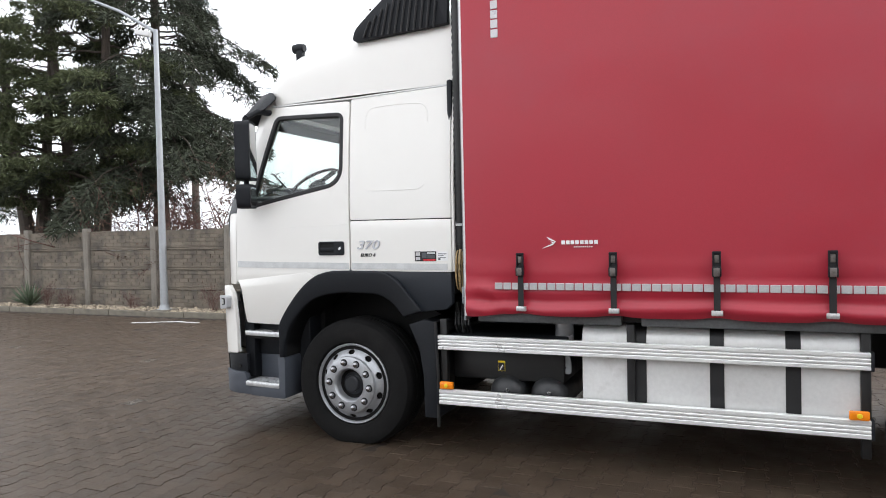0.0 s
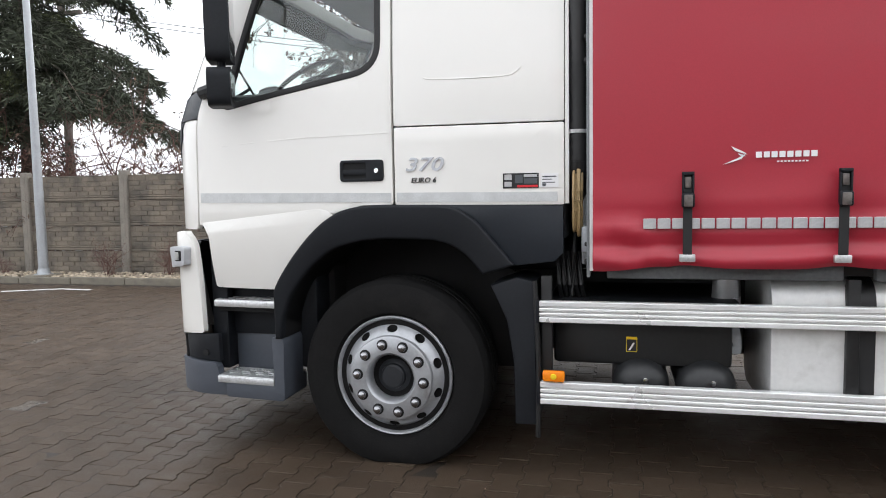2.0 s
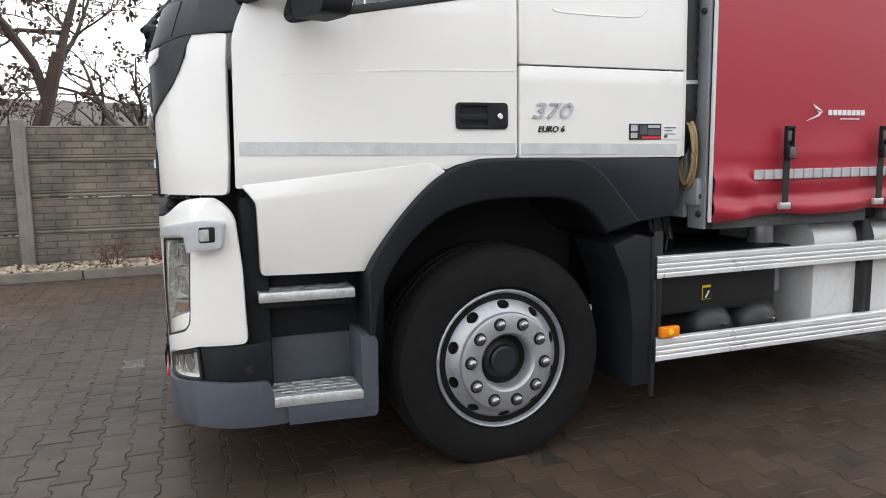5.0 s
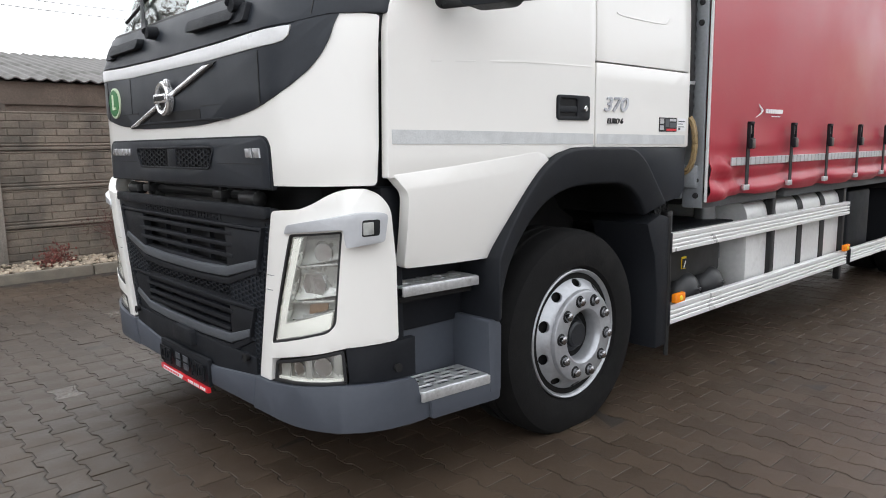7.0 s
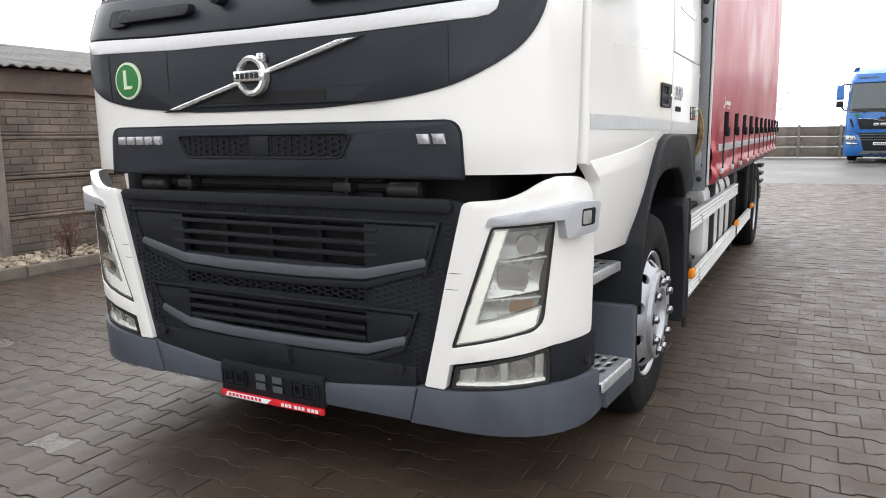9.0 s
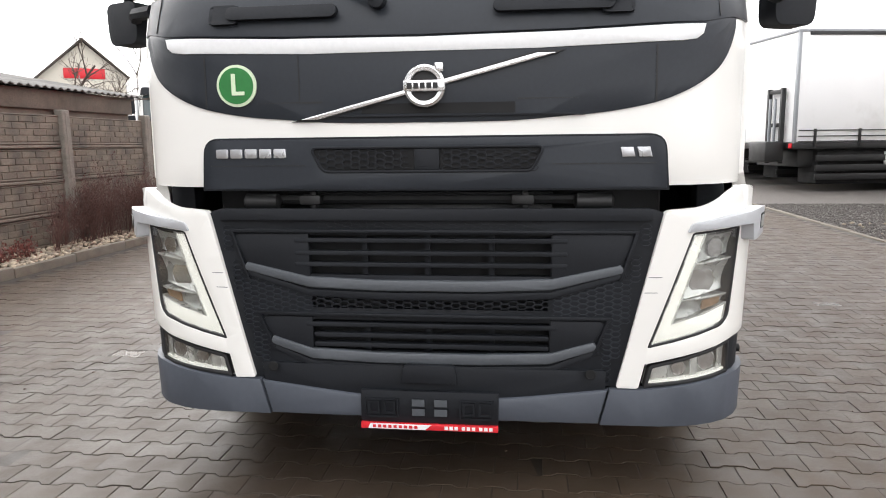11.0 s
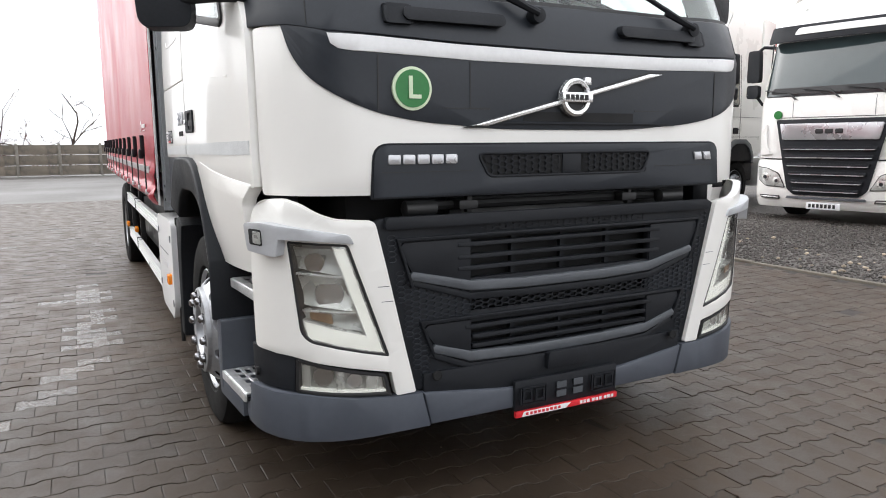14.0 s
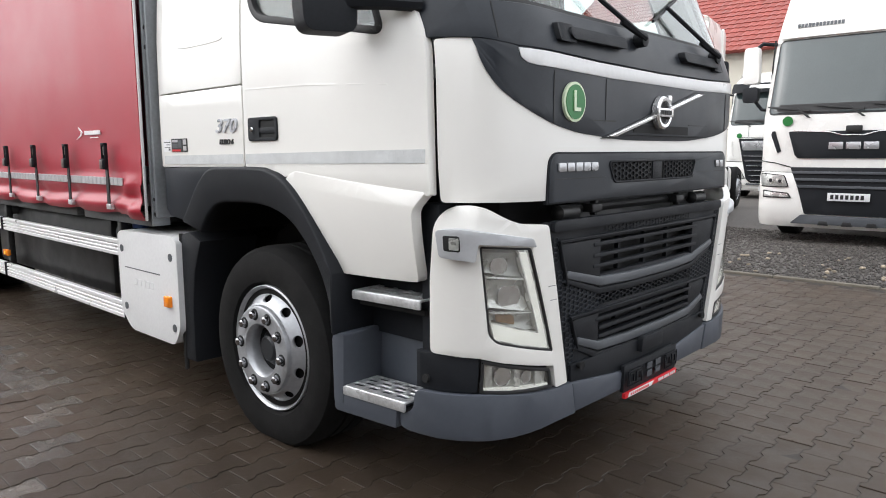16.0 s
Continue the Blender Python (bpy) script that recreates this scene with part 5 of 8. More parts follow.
wheel("front_wheel", 1.325, -1.150, -1, "black tyre on a silver ten-bolt rim")
wheel("front_wheel", 1.305, 1.155, 1, "black tyre on a silver ten-bolt rim")
REAR_X = 6.77
wheel("rear_wheel", REAR_X, -1.20, -1, "black twin tyre on a dished silver rim", True)
wheel("rear_wheel", REAR_X, 1.20, 1, "black twin tyre on a dished silver rim", True)
part("front_axle", tube([(1.335, -1.0, 0.46), (1.335, 1.0, 0.46)], 0.07, 12), CHASSIS, truck)
part("rear_axle", tube([(REAR_X, -1.0, 0.47), (REAR_X, 1.0, 0.47)], 0.10, 12), CHASSIS, truck)
part("differential", shift(lathe([(0.0, -0.25), (0.16, -0.2), (0.22, 0.0), (0.16, 0.2), (0.0, 0.25)], 20, "x"), pose(REAR_X, 0, 0.48)), CHASSIS, truck)

# -- chassis --
for y in (-0.42, 0.42):
    part("frame_rail", box(0.45, 8.7, y - 0.04, y + 0.04, 0.62, 0.90, 0.01), CHASSIS, truck)
for x in (0.6, 2.4, 3.6, 4.9, 7.6, 8.5):
    part("cross_member", box(x - 0.05, x + 0.05, -0.4, 0.4, 0.66, 0.86, 0.01), CHASSIS, truck)
part("engine", box(0.75, 2.2, -0.40, 0.40, 0.42, 1.10, 0.06), CHASSIS, truck)
part("gearbox", box(2.2, 3.2, -0.3, 0.3, 0.40, 0.9, 0.08), CHASSIS, truck)

# -- curtain-side body --
BX0, BX1, BY, BZ0, BZ1 = 2.292, 8.87, 1.288, 1.00, 3.72
body = part("body_frame", join(box(2.236, 2.265, -1.17, 1.25, 1.0, 3.75, 0.01), box(2.24, BX1, -1.24, 1.24, 3.70, 3.78, 0.02), box(8.82, 8.88, -1.25, 1.25, 1.0, 3.75, 0.01)), STEEL_GREY, truck, "grey steel body frame with a front wall")
part("load_floor", box(2.24, 8.85, -1.25, 1.25, 1.06, 1.18, 0.01), STEEL_GREY, body)
for sg in (1, -1):
    y0, y1 = sorted((sg * 1.165, sg * 1.274))
    post = part("corner_post", box(2.264, 2.279, y0, y1 - (0.012 if sg > 0 else 0.0), 0.955, 3.74, 0.003), STEEL_GREY, body, "grey corner post with bolts")
    for z in (1.02, 1.10, 1.9, 2.0, 2.35, 2.75):
        part("bolt", shift(lathe([(0.0, -0.012), (0.013, -0.010), (0.016, 0.0), (0.0, 0.0)], 12, "x"), pose(2.264, sg * 1.240, z)), GAP, post)
    y0, y1 = sorted((sg * 1.279, sg * 1.292))
    part("curtain_edge", box(2.277, 2.294, y0, y1, 0.985, 3.72, 0.004), TRIM_WHITE, body, "pale curtain edge pole")
    part("side_beam", box(2.35, 3.30, *sorted((sg * 1.18, sg * 1.235)), 0.945, 1.02, 0.008), BEAM, body)
    part("side_beam", box(3.42, 8.8, *sorted((sg * 1.18, sg * 1.235)), 0.945, 1.02, 0.008), BEAM, body)
    part("under_beam", box(2.35, 8.8, *sorted((sg * 0.9, sg * 1.19)), 0.96, 1.06, 0.008), CHASSIS, body)

    # the curtain: a hanging sheet with ripples near its straps
    STRAPS = [2.68 + 0.59 * k for k in range(11)]
    cur = bmesh.new()
    xs = steps(BX0, 8.86, 0.045)
    zs = [0.985, 1.0, 1.02, 1.04, 1.06, 1.08, 1.10, 1.13, 1.16, 1.19, 1.22, 1.26, 1.30, 1.35, 1.40, 1.46, 1.55, 1.7, 1.9, 2.2, 2.6, 3.0, 3.4, 3.73]
    grid = []
    for z in zs:
        row = []
        for x in xs:
            near = min(abs(x - s) for s in STRAPS)
            pull = math.exp(-(near / 0.10) ** 2)
            low = max(0.0, min(1.0, (1.36 - z) / 0.30))
            wave = 0.014 * low * noise.noise((x * 1.7, z * 9.0, 3.3 * sg)) + 0.015 * low * math.sin((z - 1.0) * 46 + 1.5 * noise.noise((x * 0.9, 0, sg * 2.0)))
            y = BY + 0.016 * low + wave - 0.022 * pull * low + 0.006 * noise.noise((x * 1.1, z * 1.1, sg * 5.0))
            zz = z
            if z < 1.2:
                zz = z + (0.030 if x > 2.62 else 0.030 * max(0, (x - 2.34) / 0.28)) * (1.2 - z) / 0.215 - 0.012 * (1 - pull) * (1.2 - z) / 0.215 * (x > 2.6)
                if x < 2.6:
                    y += 0.014 * math.sin((x - 2.3) * 28 + z * 30) * low
            row.append(cur.verts.new((x, sg * y, zz)))
        grid.append(row)
    for a, b in zip(grid, grid[1:]):
        for k in range(len(xs) - 1):
            f = (a[k], a[k + 1], b[k + 1], b[k])
            cur.faces.new(f if sg < 0 else f[::-1])
    cur.normal_update()
    bmesh.ops.solidify(cur, geom=cur.faces[:], thickness=-0.004)
    bmesh.ops.recalc_face_normals(cur, faces=cur.faces[:])
    curtain = part("curtain", cur, RED, truck, "red tarpaulin side curtain with lashing straps", smooth=80)
    # reflective squares, straps and buckles
    square = None
    x = 2.502
    while x < 8.80:
        if square is None:
            square = part("reflector_square", box(-0.026, 0.026, -0.004, 0.004, -0.022, 0.022, 0.002, 1), TAPE, curtain, m=pose(x + 0.026, sg * (BY + 0.024), 1.191))
        else:
            ob = new("reflector_square", square.data)
            ob.parent, ob.matrix_basis = curtain, pose(x + 0.026, sg * (BY + 0.024), 1.191)
        x += 0.0585
    for k in range(6):
        part("top_square", box(2.500, 2.548, *sorted((sg * BY, sg * (BY + 0.009))), 2.81 + k * 0.062, 2.864 + k * 0.062, 0.002, 1), TAPE, curtain)
    for s in STRAPS:
        yb = BY + 0.032
        strap = part("strap", join(box(s - 0.0185, s + 0.0185, *sorted((sg * (yb - 0.003), sg * (yb + 0.004))), 1.05, 1.40, 0.002, 1)), GAP, curtain, "black lashing strap with a metal hook")
        part("buckle", join(box(s - 0.024, s - 0.016, *sorted((sg * yb, sg * (yb + 0.02))), 1.27, 1.405, 0.003), box(s + 0.016, s + 0.024, *sorted((sg * yb, sg * (yb + 0.02))), 1.27, 1.405, 0.003),
                            box(s - 0.024, s + 0.024, *sorted((sg * yb, sg * (yb + 0.022))), 1.392, 1.407, 0.003), box(s - 0.026, s + 0.026, *sorted((sg * (yb + 0.006), sg * (yb + 0.032))), 1.258, 1.318, 0.008)), BLACK_PLASTIC, strap)
        part("lever", join(box(s - 0.017, s + 0.017, *sorted((sg * (yb + 0.024), sg * (yb + 0.036))), 1.262, 1.312, 0.004), box(s - 0.013, s + 0.013, *sorted((sg * (yb + 0.004), sg * (yb + 0.013))), 1.340, 1.386, 0.003)), STRAP_METAL, strap)
        part("hook", join(box(s - 0.032, s + 0.032, *sorted((sg * (yb - 0.016), sg * (yb + 0.006))), 1.030, 1.062, 0.004)), TREAD, strap)
    # printed mark: a winged arrow and a row of plain bars
    def printed(poly, nm="print_mark", sg=sg):
        q = [(2.99 - sg * u, v) for u, v in poly]
        return part(nm, solid(sheet(q), lambda u, v, d: Vector((u, sg * (BY + 0.0085 - d), v)), 0.004, 0), WHITE_PRINT, curtain, smooth=0)
    printed([(-0.175, 1.432), (-0.115, 1.458), (-0.085, 1.475), (-0.100, 1.455), (-0.135, 1.443)])
    printed([(-0.140, 1.508), (-0.09, 1.482), (-0.078, 1.472), (-0.095, 1.478), (-0.125, 1.488)])
    printed([(-0.115, 1.478), (-0.088, 1.470), (-0.085, 1.466), (-0.105, 1.468)])
    for k in range(8):
        u = -0.045 + k * 0.0295
        printed([(u, 1.458), (u + 0.022, 1.458), (u + 0.022, 1.482), (u, 1.482)])
    for k in range(9):
        u = 0.035 + k * 0.0135
        printed([(u, 1.438), (u + 0.008, 1.438), (u + 0.008, 1.444), (u, 1.444)])


def guard_rail(x0, x1, sg, z0, z1, name="guard_rail"):
    """A ribbed aluminium side guard."""
    prof = []
    h = z1 - z0
    for a, b in ((0.0, 0.25), (0.30, 0.46), (0.52, 0.68), (0.74, 1.0)):
        prof += [(-0.014, z0 + h * a + 0.0005), (0.004, z0 + h * a + 0.001), (0.006, z0 + h * a + 0.004), (0.006, z0 + h * b - 0.004), (0.004, z0 + h * b - 0.001), (-0.014, z0 + h * b - 0.0005)]
    ol = [(1.232 + a, z) for a, z in prof] + [(1.205, z1), (1.205, z0)]
    bm = solid(sheet([(p[0], p[1]) for p in ol]), lambda u, v, d: Vector((x0 + d * (x1 - x0), sg * u, v)), 1.0, 0)
    rail = part(name, bm, ALU, truck, "ribbed aluminium side guard rail", smooth=20)
    for x in (x0, x1):
        part("end_cap", box(x - 0.012, x + 0.006, *sorted((sg * 1.20, sg * 1.24)), z0 - 0.004, z1 + 0.004, 0.004), BLACK_PLASTIC, rail)
    return rail


def marker(x, sg, z, w=0.10, h=0.05):
    ob = part("side_marker", box(x - w / 2, x + w / 2, *sorted((sg * 1.232, sg * 1.262)), z - h / 2, z + h / 2, 0.008), ORANGE, truck, "orange side marker lamp")
    part("marker_lens", shift(lathe([(0.0, 0.006), (0.012, 0.004), (0.014, 0.0), (0, 0)], 14, "y"), pose(x, sg * 1.262, z, 0, 0, 0 if sg > 0 else 180)), YELLOW, ob)


guard_rail(2.045, 4.65, -1, 0.740, 0.838)
guard_rail(2.047, 4.65, -1, 0.360, 0.465)
guard_rail(4.72, 6.17, -1, 0.360, 0.465)
guard_rail(2.77, 5.03, 1, 0.740, 0.838)
guard_rail(2.77, 5.03, 1, 0.360, 0.465)
guard_rail(5.07, 6.17, 1, 0.740, 0.838)
guard_rail(5.07, 6.17, 1, 0.360, 0.465)
for x, sg, z in ((2.115, -1, 0.497), (4.58, -1, 0.492), (6.12, -1, 0.500), (4.95, 1, 0.56), (6.12, 1, 0.50)):
    marker(x, sg, z)
for x, sg in ((2.08, -1), (3.35, -1), (4.62, -1), (6.1, -1), (2.85, 1), (5.05, 1), (6.1, 1)):
    part("rail_bracket", join(box(x - 0.025, x + 0.025, *sorted((sg * 1.16, sg * 1.205)), 0.24 if x == 4.62 else 0.34, 0.95, 0.006), box(x - 0.02, x + 0.02, *sorted((sg * 0.45, sg * 1.18)), 0.86, 0.92, 0.006)), CHASSIS, truck)

# -- left side under the body: battery box, air tanks, fuel tank --
battery = part("battery_box", box(2.10, 2.90, -1.08, -0.5, 0.52, 0.74, 0.02), CHASSIS, truck)
part("warning_label", box(2.435, 2.485, -1.084, -1.079, 0.585, 0.655, 0), YELLOW, battery, "small yellow and black label")
part("label_face", box(2.438, 2.482, -1.087, -1.083, 0.588, 0.643, 0), GAP, battery)
part("label_bolt", shift(box(-0.004, 0.004, -0.001, 0.001, -0.02, 0.02, 0), pose(2.46, -1.089, 0.611, 0, 30, 0)), WHITE_PRINT, battery)
part("cover_shelf", box(2.08, 2.92, -1.15, -0.5, 0.80, 0.835, 0.012), BLACK_PLASTIC, truck)
part("filter_housing", shift(lathe([(0.0, 0.0), (0.062, 0.0), (0.066, 0.01), (0.062, 0.15), (0.07, 0.16), (0.07, 0.19), (0.0, 0.2)], 24, "z"), pose(2.88, -0.98, 0.78)), SATIN_SILVER, truck, "silver filter housing")
for k in range(5):
    part("hose", tube([(2.12 + 0.025 * k, -1.05 - 0.02 * (k % 2), 1.05), (2.13 + 0.025 * k, -1.10, 0.9), (2.15 + 0.03 * k, -1.02, 0.74)], 0.011, 8), CHASSIS, truck)
for x in (2.50, 2.79):
    air = part("air_tank", shift(lathe([(0.0, -0.045), (0.06, -0.035), (0.105, -0.01), (0.128, 0.03), (0.13, 0.06), (0.13, 0.62), (0.0, 0.66)], 32, "y"), pose(x, -1.10, 0.435)), AIR_TANK, truck, "dusty black air tank")
    part("drain_valve", shift(lathe([(0.0, -0.03), (0.012, -0.028), (0.012, 0.0)], 10, "y"), pose(x + 0.02, -1.13, 0.47)), CHROME, air)
part("pipe_bracket", solid(sheet(rounded([(2.80, 0.585), (2.94, 0.585), (2.94, 0.66), (2.92, 0.74), (2.83, 0.74), (2.80, 0.66)], 0.02), [[(2.83, 0.62), (2.845, 0.62), (2.845, 0.635), (2.83, 0.635)], [(2.89, 0.62), (2.905, 0.62), (2.905, 0.635), (2.89, 0.635)]]), lambda u, v, d: Vector((u, -1.06 + d, v)), 0.02, 0.003), STEEL_GREY, truck)
tank_ol = rounded([(-1.175, 0.345), (-0.50, 0.345), (-0.50, 0.945), (-1.175, 0.945)], 0.13, 8)
tank = part("fuel_tank", solid(sheet(tank_ol), lambda u, v, d: Vector((3.04 + d, u, v)), 1.56, 0.03, 3), TANK, truck, "dull white aluminium fuel tank")
for x in (3.40, 3.85, 4.26):
    part("tank_strap", solid(sheet(inset(tank_ol, -0.006), [inset(tank_ol, 0.004)]), lambda u, v, d: Vector((x - 0.04 + d, u, v)), 0.08, 0.0), GAP, tank)
part("tank_cap", shift(lathe([(0.0, 0.06), (0.055, 0.055), (0.06, 0.03), (0.06, 0.0), (0, 0)], 24, "z"), pose(3.16, -1.02, 0.935)), GAP, tank)
part("tank_tag", box(3.375, 3.425, -1.13, -1.125, 0.90, 0.925, 0.0), YELLOW, tank)
part("toolbox", join(box(4.85, 5.35, -1.16, -0.6, 0.42, 0.90, 0.02)), BLACK_PLASTIC, truck)
part("mud_flap", box(6.19, 6.23, -1.24, -0.6, 0.28, 1.0, 0.01), BLACK_PLASTIC, truck)
part("rear_guard", join(box(8.55, 8.62, -1.15, 1.15, 0.42, 0.52, 0.01), box(8.4, 8.6, -0.5, -0.42, 0.5, 0.9), box(8.4, 8.6, 0.42, 0.5, 0.5, 0.9)), CHASSIS, truck)
part("tail_ladder", join(box(7.75, 8.2, -1.22, -1.14, 0.62, 0.66), box(7.75, 8.2, -1.22, -1.14, 0.72, 0.76), box(7.75, 8.2, -1.22, -1.14, 0.82, 0.86), box(7.8, 8.15, -1.2, -1.1, 0.40, 0.58, 0.01)), CHASSIS, truck)

# -- right side: the white moulded cover box --
cov = rounded([(2.02, 0.42), (2.09, 0.325), (2.62, 0.325), (2.745, 0.43), (2.745, 0.88), (2.70, 0.905), (2.06, 0.915), (2.02, 0.89)], [0.04, 0.04, 0.05, 0.05, 0.03, 0.03, 0.03, 0.03])
cover = part("side_cover", solid(sheet(cov), lambda u, v, d: Vector((u, 1.262 - d, v)), 0.35, 0.03, 4), TRIM_WHITE, truck, "dusty white moulded side cover with bolts")
for u, v in ((2.09, 0.80), (2.69, 0.80), (2.08, 0.42), (2.67, 0.46)):
    part("cover_bolt", shift(lathe([(0.022, 0.003), (0.018, -0.012), (0.0, -0.014)], 16, "y"), pose(u, 1.262, v)), CHEVRON_GREY, cover)
part("cover_groove", box(2.22, 2.66, 1.259, 1.2635, 0.690, 0.696, 0), CHEVRON_GREY, cover)
for k in range(5):
    part("cover_emboss", box(2.30 + k * 0.052, 2.338 + k * 0.052, 1.258, 1.2645, 0.600, 0.640, 0.002, 1), TRIM_WHITE, cover)
part("cover_marker", box(2.095, 2.155, 1.255, 1.285, 0.530, 0.590, 0.008), ORANGE, cover, "orange side marker lamp")
part("blue_cap", shift(lathe([(0.0, 0.07), (0.04, 0.06), (0.05, 0.02), (0.05, 0.0), (0, 0)], 20, "z"), pose(2.78, 1.10, 0.90)), BLUE_CAP, truck, "blue filler cap")
part("adblue_tank", box(2.72, 3.10, 0.75, 1.14, 0.45, 0.90, 0.04), BLACK_PLASTIC, truck)
part("rear_box", box(3.2, 5.6, 0.6, 1.12, 0.42, 0.93, 0.04), CHASSIS, truck)

# -- between cab and body: intake pipe, hoses, coiled air lines --
bell = [0.044 if k % 2 else 0.038 for k in range(73)]
part("intake_pipe", tube([(2.224, -1.185, 1.46 + 0.024 * k) for k in range(73)], bell, 14), CHASSIS, truck, "black corrugated intake pipe")
part("pipe_clamp", shift(lathe([(0.046, -0.008), (0.047, 0.008), (0.040, 0.008), (0.040, -0.008)], 20, "z", closed=True), pose(2.224, -1.185, 1.60)), TREAD, truck)
part("pipe_bend", tube([(2.224, -1.185, 1.47), (2.224, -1.17, 1.36), (2.222, -1.10, 1.25), (2.22, -0.98, 1.20)], 0.042, 12), CHASSIS, truck)
for k in range(6):
    loop = [(2.235 + 0.012 * math.sin(k * 2.1), -1.18 - 0.006 * k + 0.05 * math.cos(a), 1.29 + (0.155 - 0.01 * (k % 3)) * math.sin(a)) for a in [2 * math.pi * j / 20 for j in range(21)]]
    part("coiled_hose", tube([(p[0] - 0.012 * k * 0.3, p[1], p[2]) for p in loop], 0.006, 6), TAN_HOSE, truck)
for k in range(4):
    part("cable", tube([(2.19, -1.02 - 0.03 * k, 0.85), (2.20, -1.06 - 0.02 * k, 1.05), (2.21, -0.9 - 0.03 * k, 1.3)], 0.010, 6), CHASSIS, truck)

# ---- the yard: block paving, kerbs, planted bed, gravel lot ----
KERB_N, KERB_S, BED_END = 4.82, -4.86, 12.9


def slab(name, x0, x1, y0, y1, z0, z1, material, label, category, kind="structure"):
    return single(name, box(x0, x1, y0, y1, z0, z1, 0), material, label, category, kind=kind, smooth=0)


base = bmesh.new()
bmesh.ops.create_grid(base, x_segments=60, y_segments=60, size=1)
for v in base.verts:
    v.co = Vector((math.copysign(abs(v.co.x) ** 3 * 1500, v.co.x), math.copysign(abs(v.co.y) ** 3 * 1500, v.co.y), -0.03))
ground = single("ground", base, GROUND, "wide grey yard paving reaching to the horizon", "ground", kind="structure")
bed = single("road_bed", box(-14, 17.0, KERB_S - 0.02, KERB_N + 0.02, -0.028, -0.003, 0), JOINT, "dark wet sand in the joints of the paving", "paving", kind="structure", smooth=0)

# I-shaped concrete pavers, long side along y, rows half a length apart
PL, PW = 0.194, 0.135


def paver_outline(g=0.0016):
    a, w, k = PL / 2 - g, PW / 2 - g, 0.011
    e, n = PL * 0.20, PL * 0.32
    half = [(-a, w + k - 0.002), (-n, w + k - 0.002), (-e, w - k), (e, w - k), (n, w + k - 0.002), (a, w + k - 0.002)]
    return half + [(-u, -v) for u, v in half]


po = paver_outline()
pi = [(u * 0.975, v * 0.965) for u, v in po]
NV = len(po)
pav_v = np.array([(v, u, 0.0) for u, v in pi] + [(v, u, -0.0014) for u, v in po] + [(v, u, -0.024) for u, v in po])
pav_f = [list(range(NV))[::-1]] + [[i, (i + 1) % NV, NV + (i + 1) % NV, NV + i] for i in range(NV)] + [[NV + i, NV + (i + 1) % NV, 2 * NV + (i + 1) % NV, 2 * NV + i] for i in range(NV)]
pm = bpy.data.meshes.new("paver")
pm.from_pydata(pav_v.tolist(), [], pav_f)
pm.materials.append(PAVER)
pm.update()
pm_pale = pm.copy()
pm_pale.materials.clear()
pm_pale.materials.append(PALE_PAVER)


def pale_at(x, y, r):
    """Pavers that carry the pale sheen: a line beside the truck, and a few strays."""
    line = 1.70 + 0.36 * max(0.0, 2.75 - x)
    return (1.55 < x < 5.3 and abs(y - line) < 0.11 and r < 0.55) or r < 0.003
rest_v, rest_f, rest_m, count = [], [], [], 0
rng = np.random.default_rng(4)
row = 0
x = -13.9
paving = thing("paving", "grey I-shaped concrete block paving, damp and stained", "paving", kind="structure")
while x < 16.9:
    y = KERB_S + 0.16 + (PL / 2 if row % 2 else 0)
    while y < KERB_N - 0.14:
        dz, tx, ty = rng.normal(0, 0.0011), rng.normal(0, 0.005), rng.normal(0, 0.005)
        pale = pale_at(x, y, rng.random())
        if -1.05 < x < 0.25 and -2.5 < y < 2.5 and count < 296 and (x < 0.1 or abs(y) > 1.3) and row % 2 < 2 and abs(y) > 0.35:
            ob = new("paver", pm_pale if pale else pm)
            ob.parent, ob.matrix_basis = paving, pose(x, y, dz, math.degrees(tx), math.degrees(ty), 0)
            count += 1
        else:
            q = pav_v + np.array((x, y, dz))
            q[:, 2] += tx * pav_v[:, 1] + ty * pav_v[:, 0]
            n0 = len(rest_v) * 3 * NV
            rest_v.append(q)
            rest_f.append(n0)
            rest_m += [1 if pale else 0] * len(pav_f)
        y += PL
    x += PW
    row += 1
allv = np.concatenate(rest_v)
faces = [[i + n0 for i in f] for n0 in rest_f for f in pav_f]
rest = bpy.data.meshes.new("pavers")
rest.from_pydata(allv.tolist(), [], faces)
rest.materials.append(PAVER)
rest.materials.append(PALE_PAVER)
rest.polygons.foreach_set("material_index", rest_m)
rest.update()
ob = new("far_pavers", rest)
ob.parent = paving
tagged(ob, kind="stuff")


def kerb_line(name, x0, x1, y, w, z, label, lean=0.0):
    line = thing(name, label, "kerb", kind="structure")
    x, first = x0, None
    while x < x1 - 0.3:
        if first is None:
            first = part("kerb_stone", box(0.004, 0.994, -w / 2, w / 2, -0.2, z, 0.012), KERB, line, m=pose(x, y, 0))
        else:
            o = new("kerb_stone", first.data)
            o.parent, o.matrix_basis = line, pose(x, y + rng.normal(0, 0.004), rng.normal(0, 0.003), 0, rng.normal(0, 0.25), rng.normal(0, 0.2))
        x += 1.0
    return line


kerb_line("kerb_north", -14, BED_END, KERB_N + 0.05, 0.08, 0.10, "weathered concrete kerb along the planted bed")
kerb_line("kerb_south", -14, 17, KERB_S - 0.03, 0.07, 0.025, "low concrete edging between paving and gravel")
end_kerb = kerb_line("kerb_end", 0, 1.2, 0, 0.08, 0.10, "weathered concrete kerb closing the planted bed")
end_kerb.matrix_basis = pose(BED_END, KERB_N + 0.05, 0, 0, 0, 90)

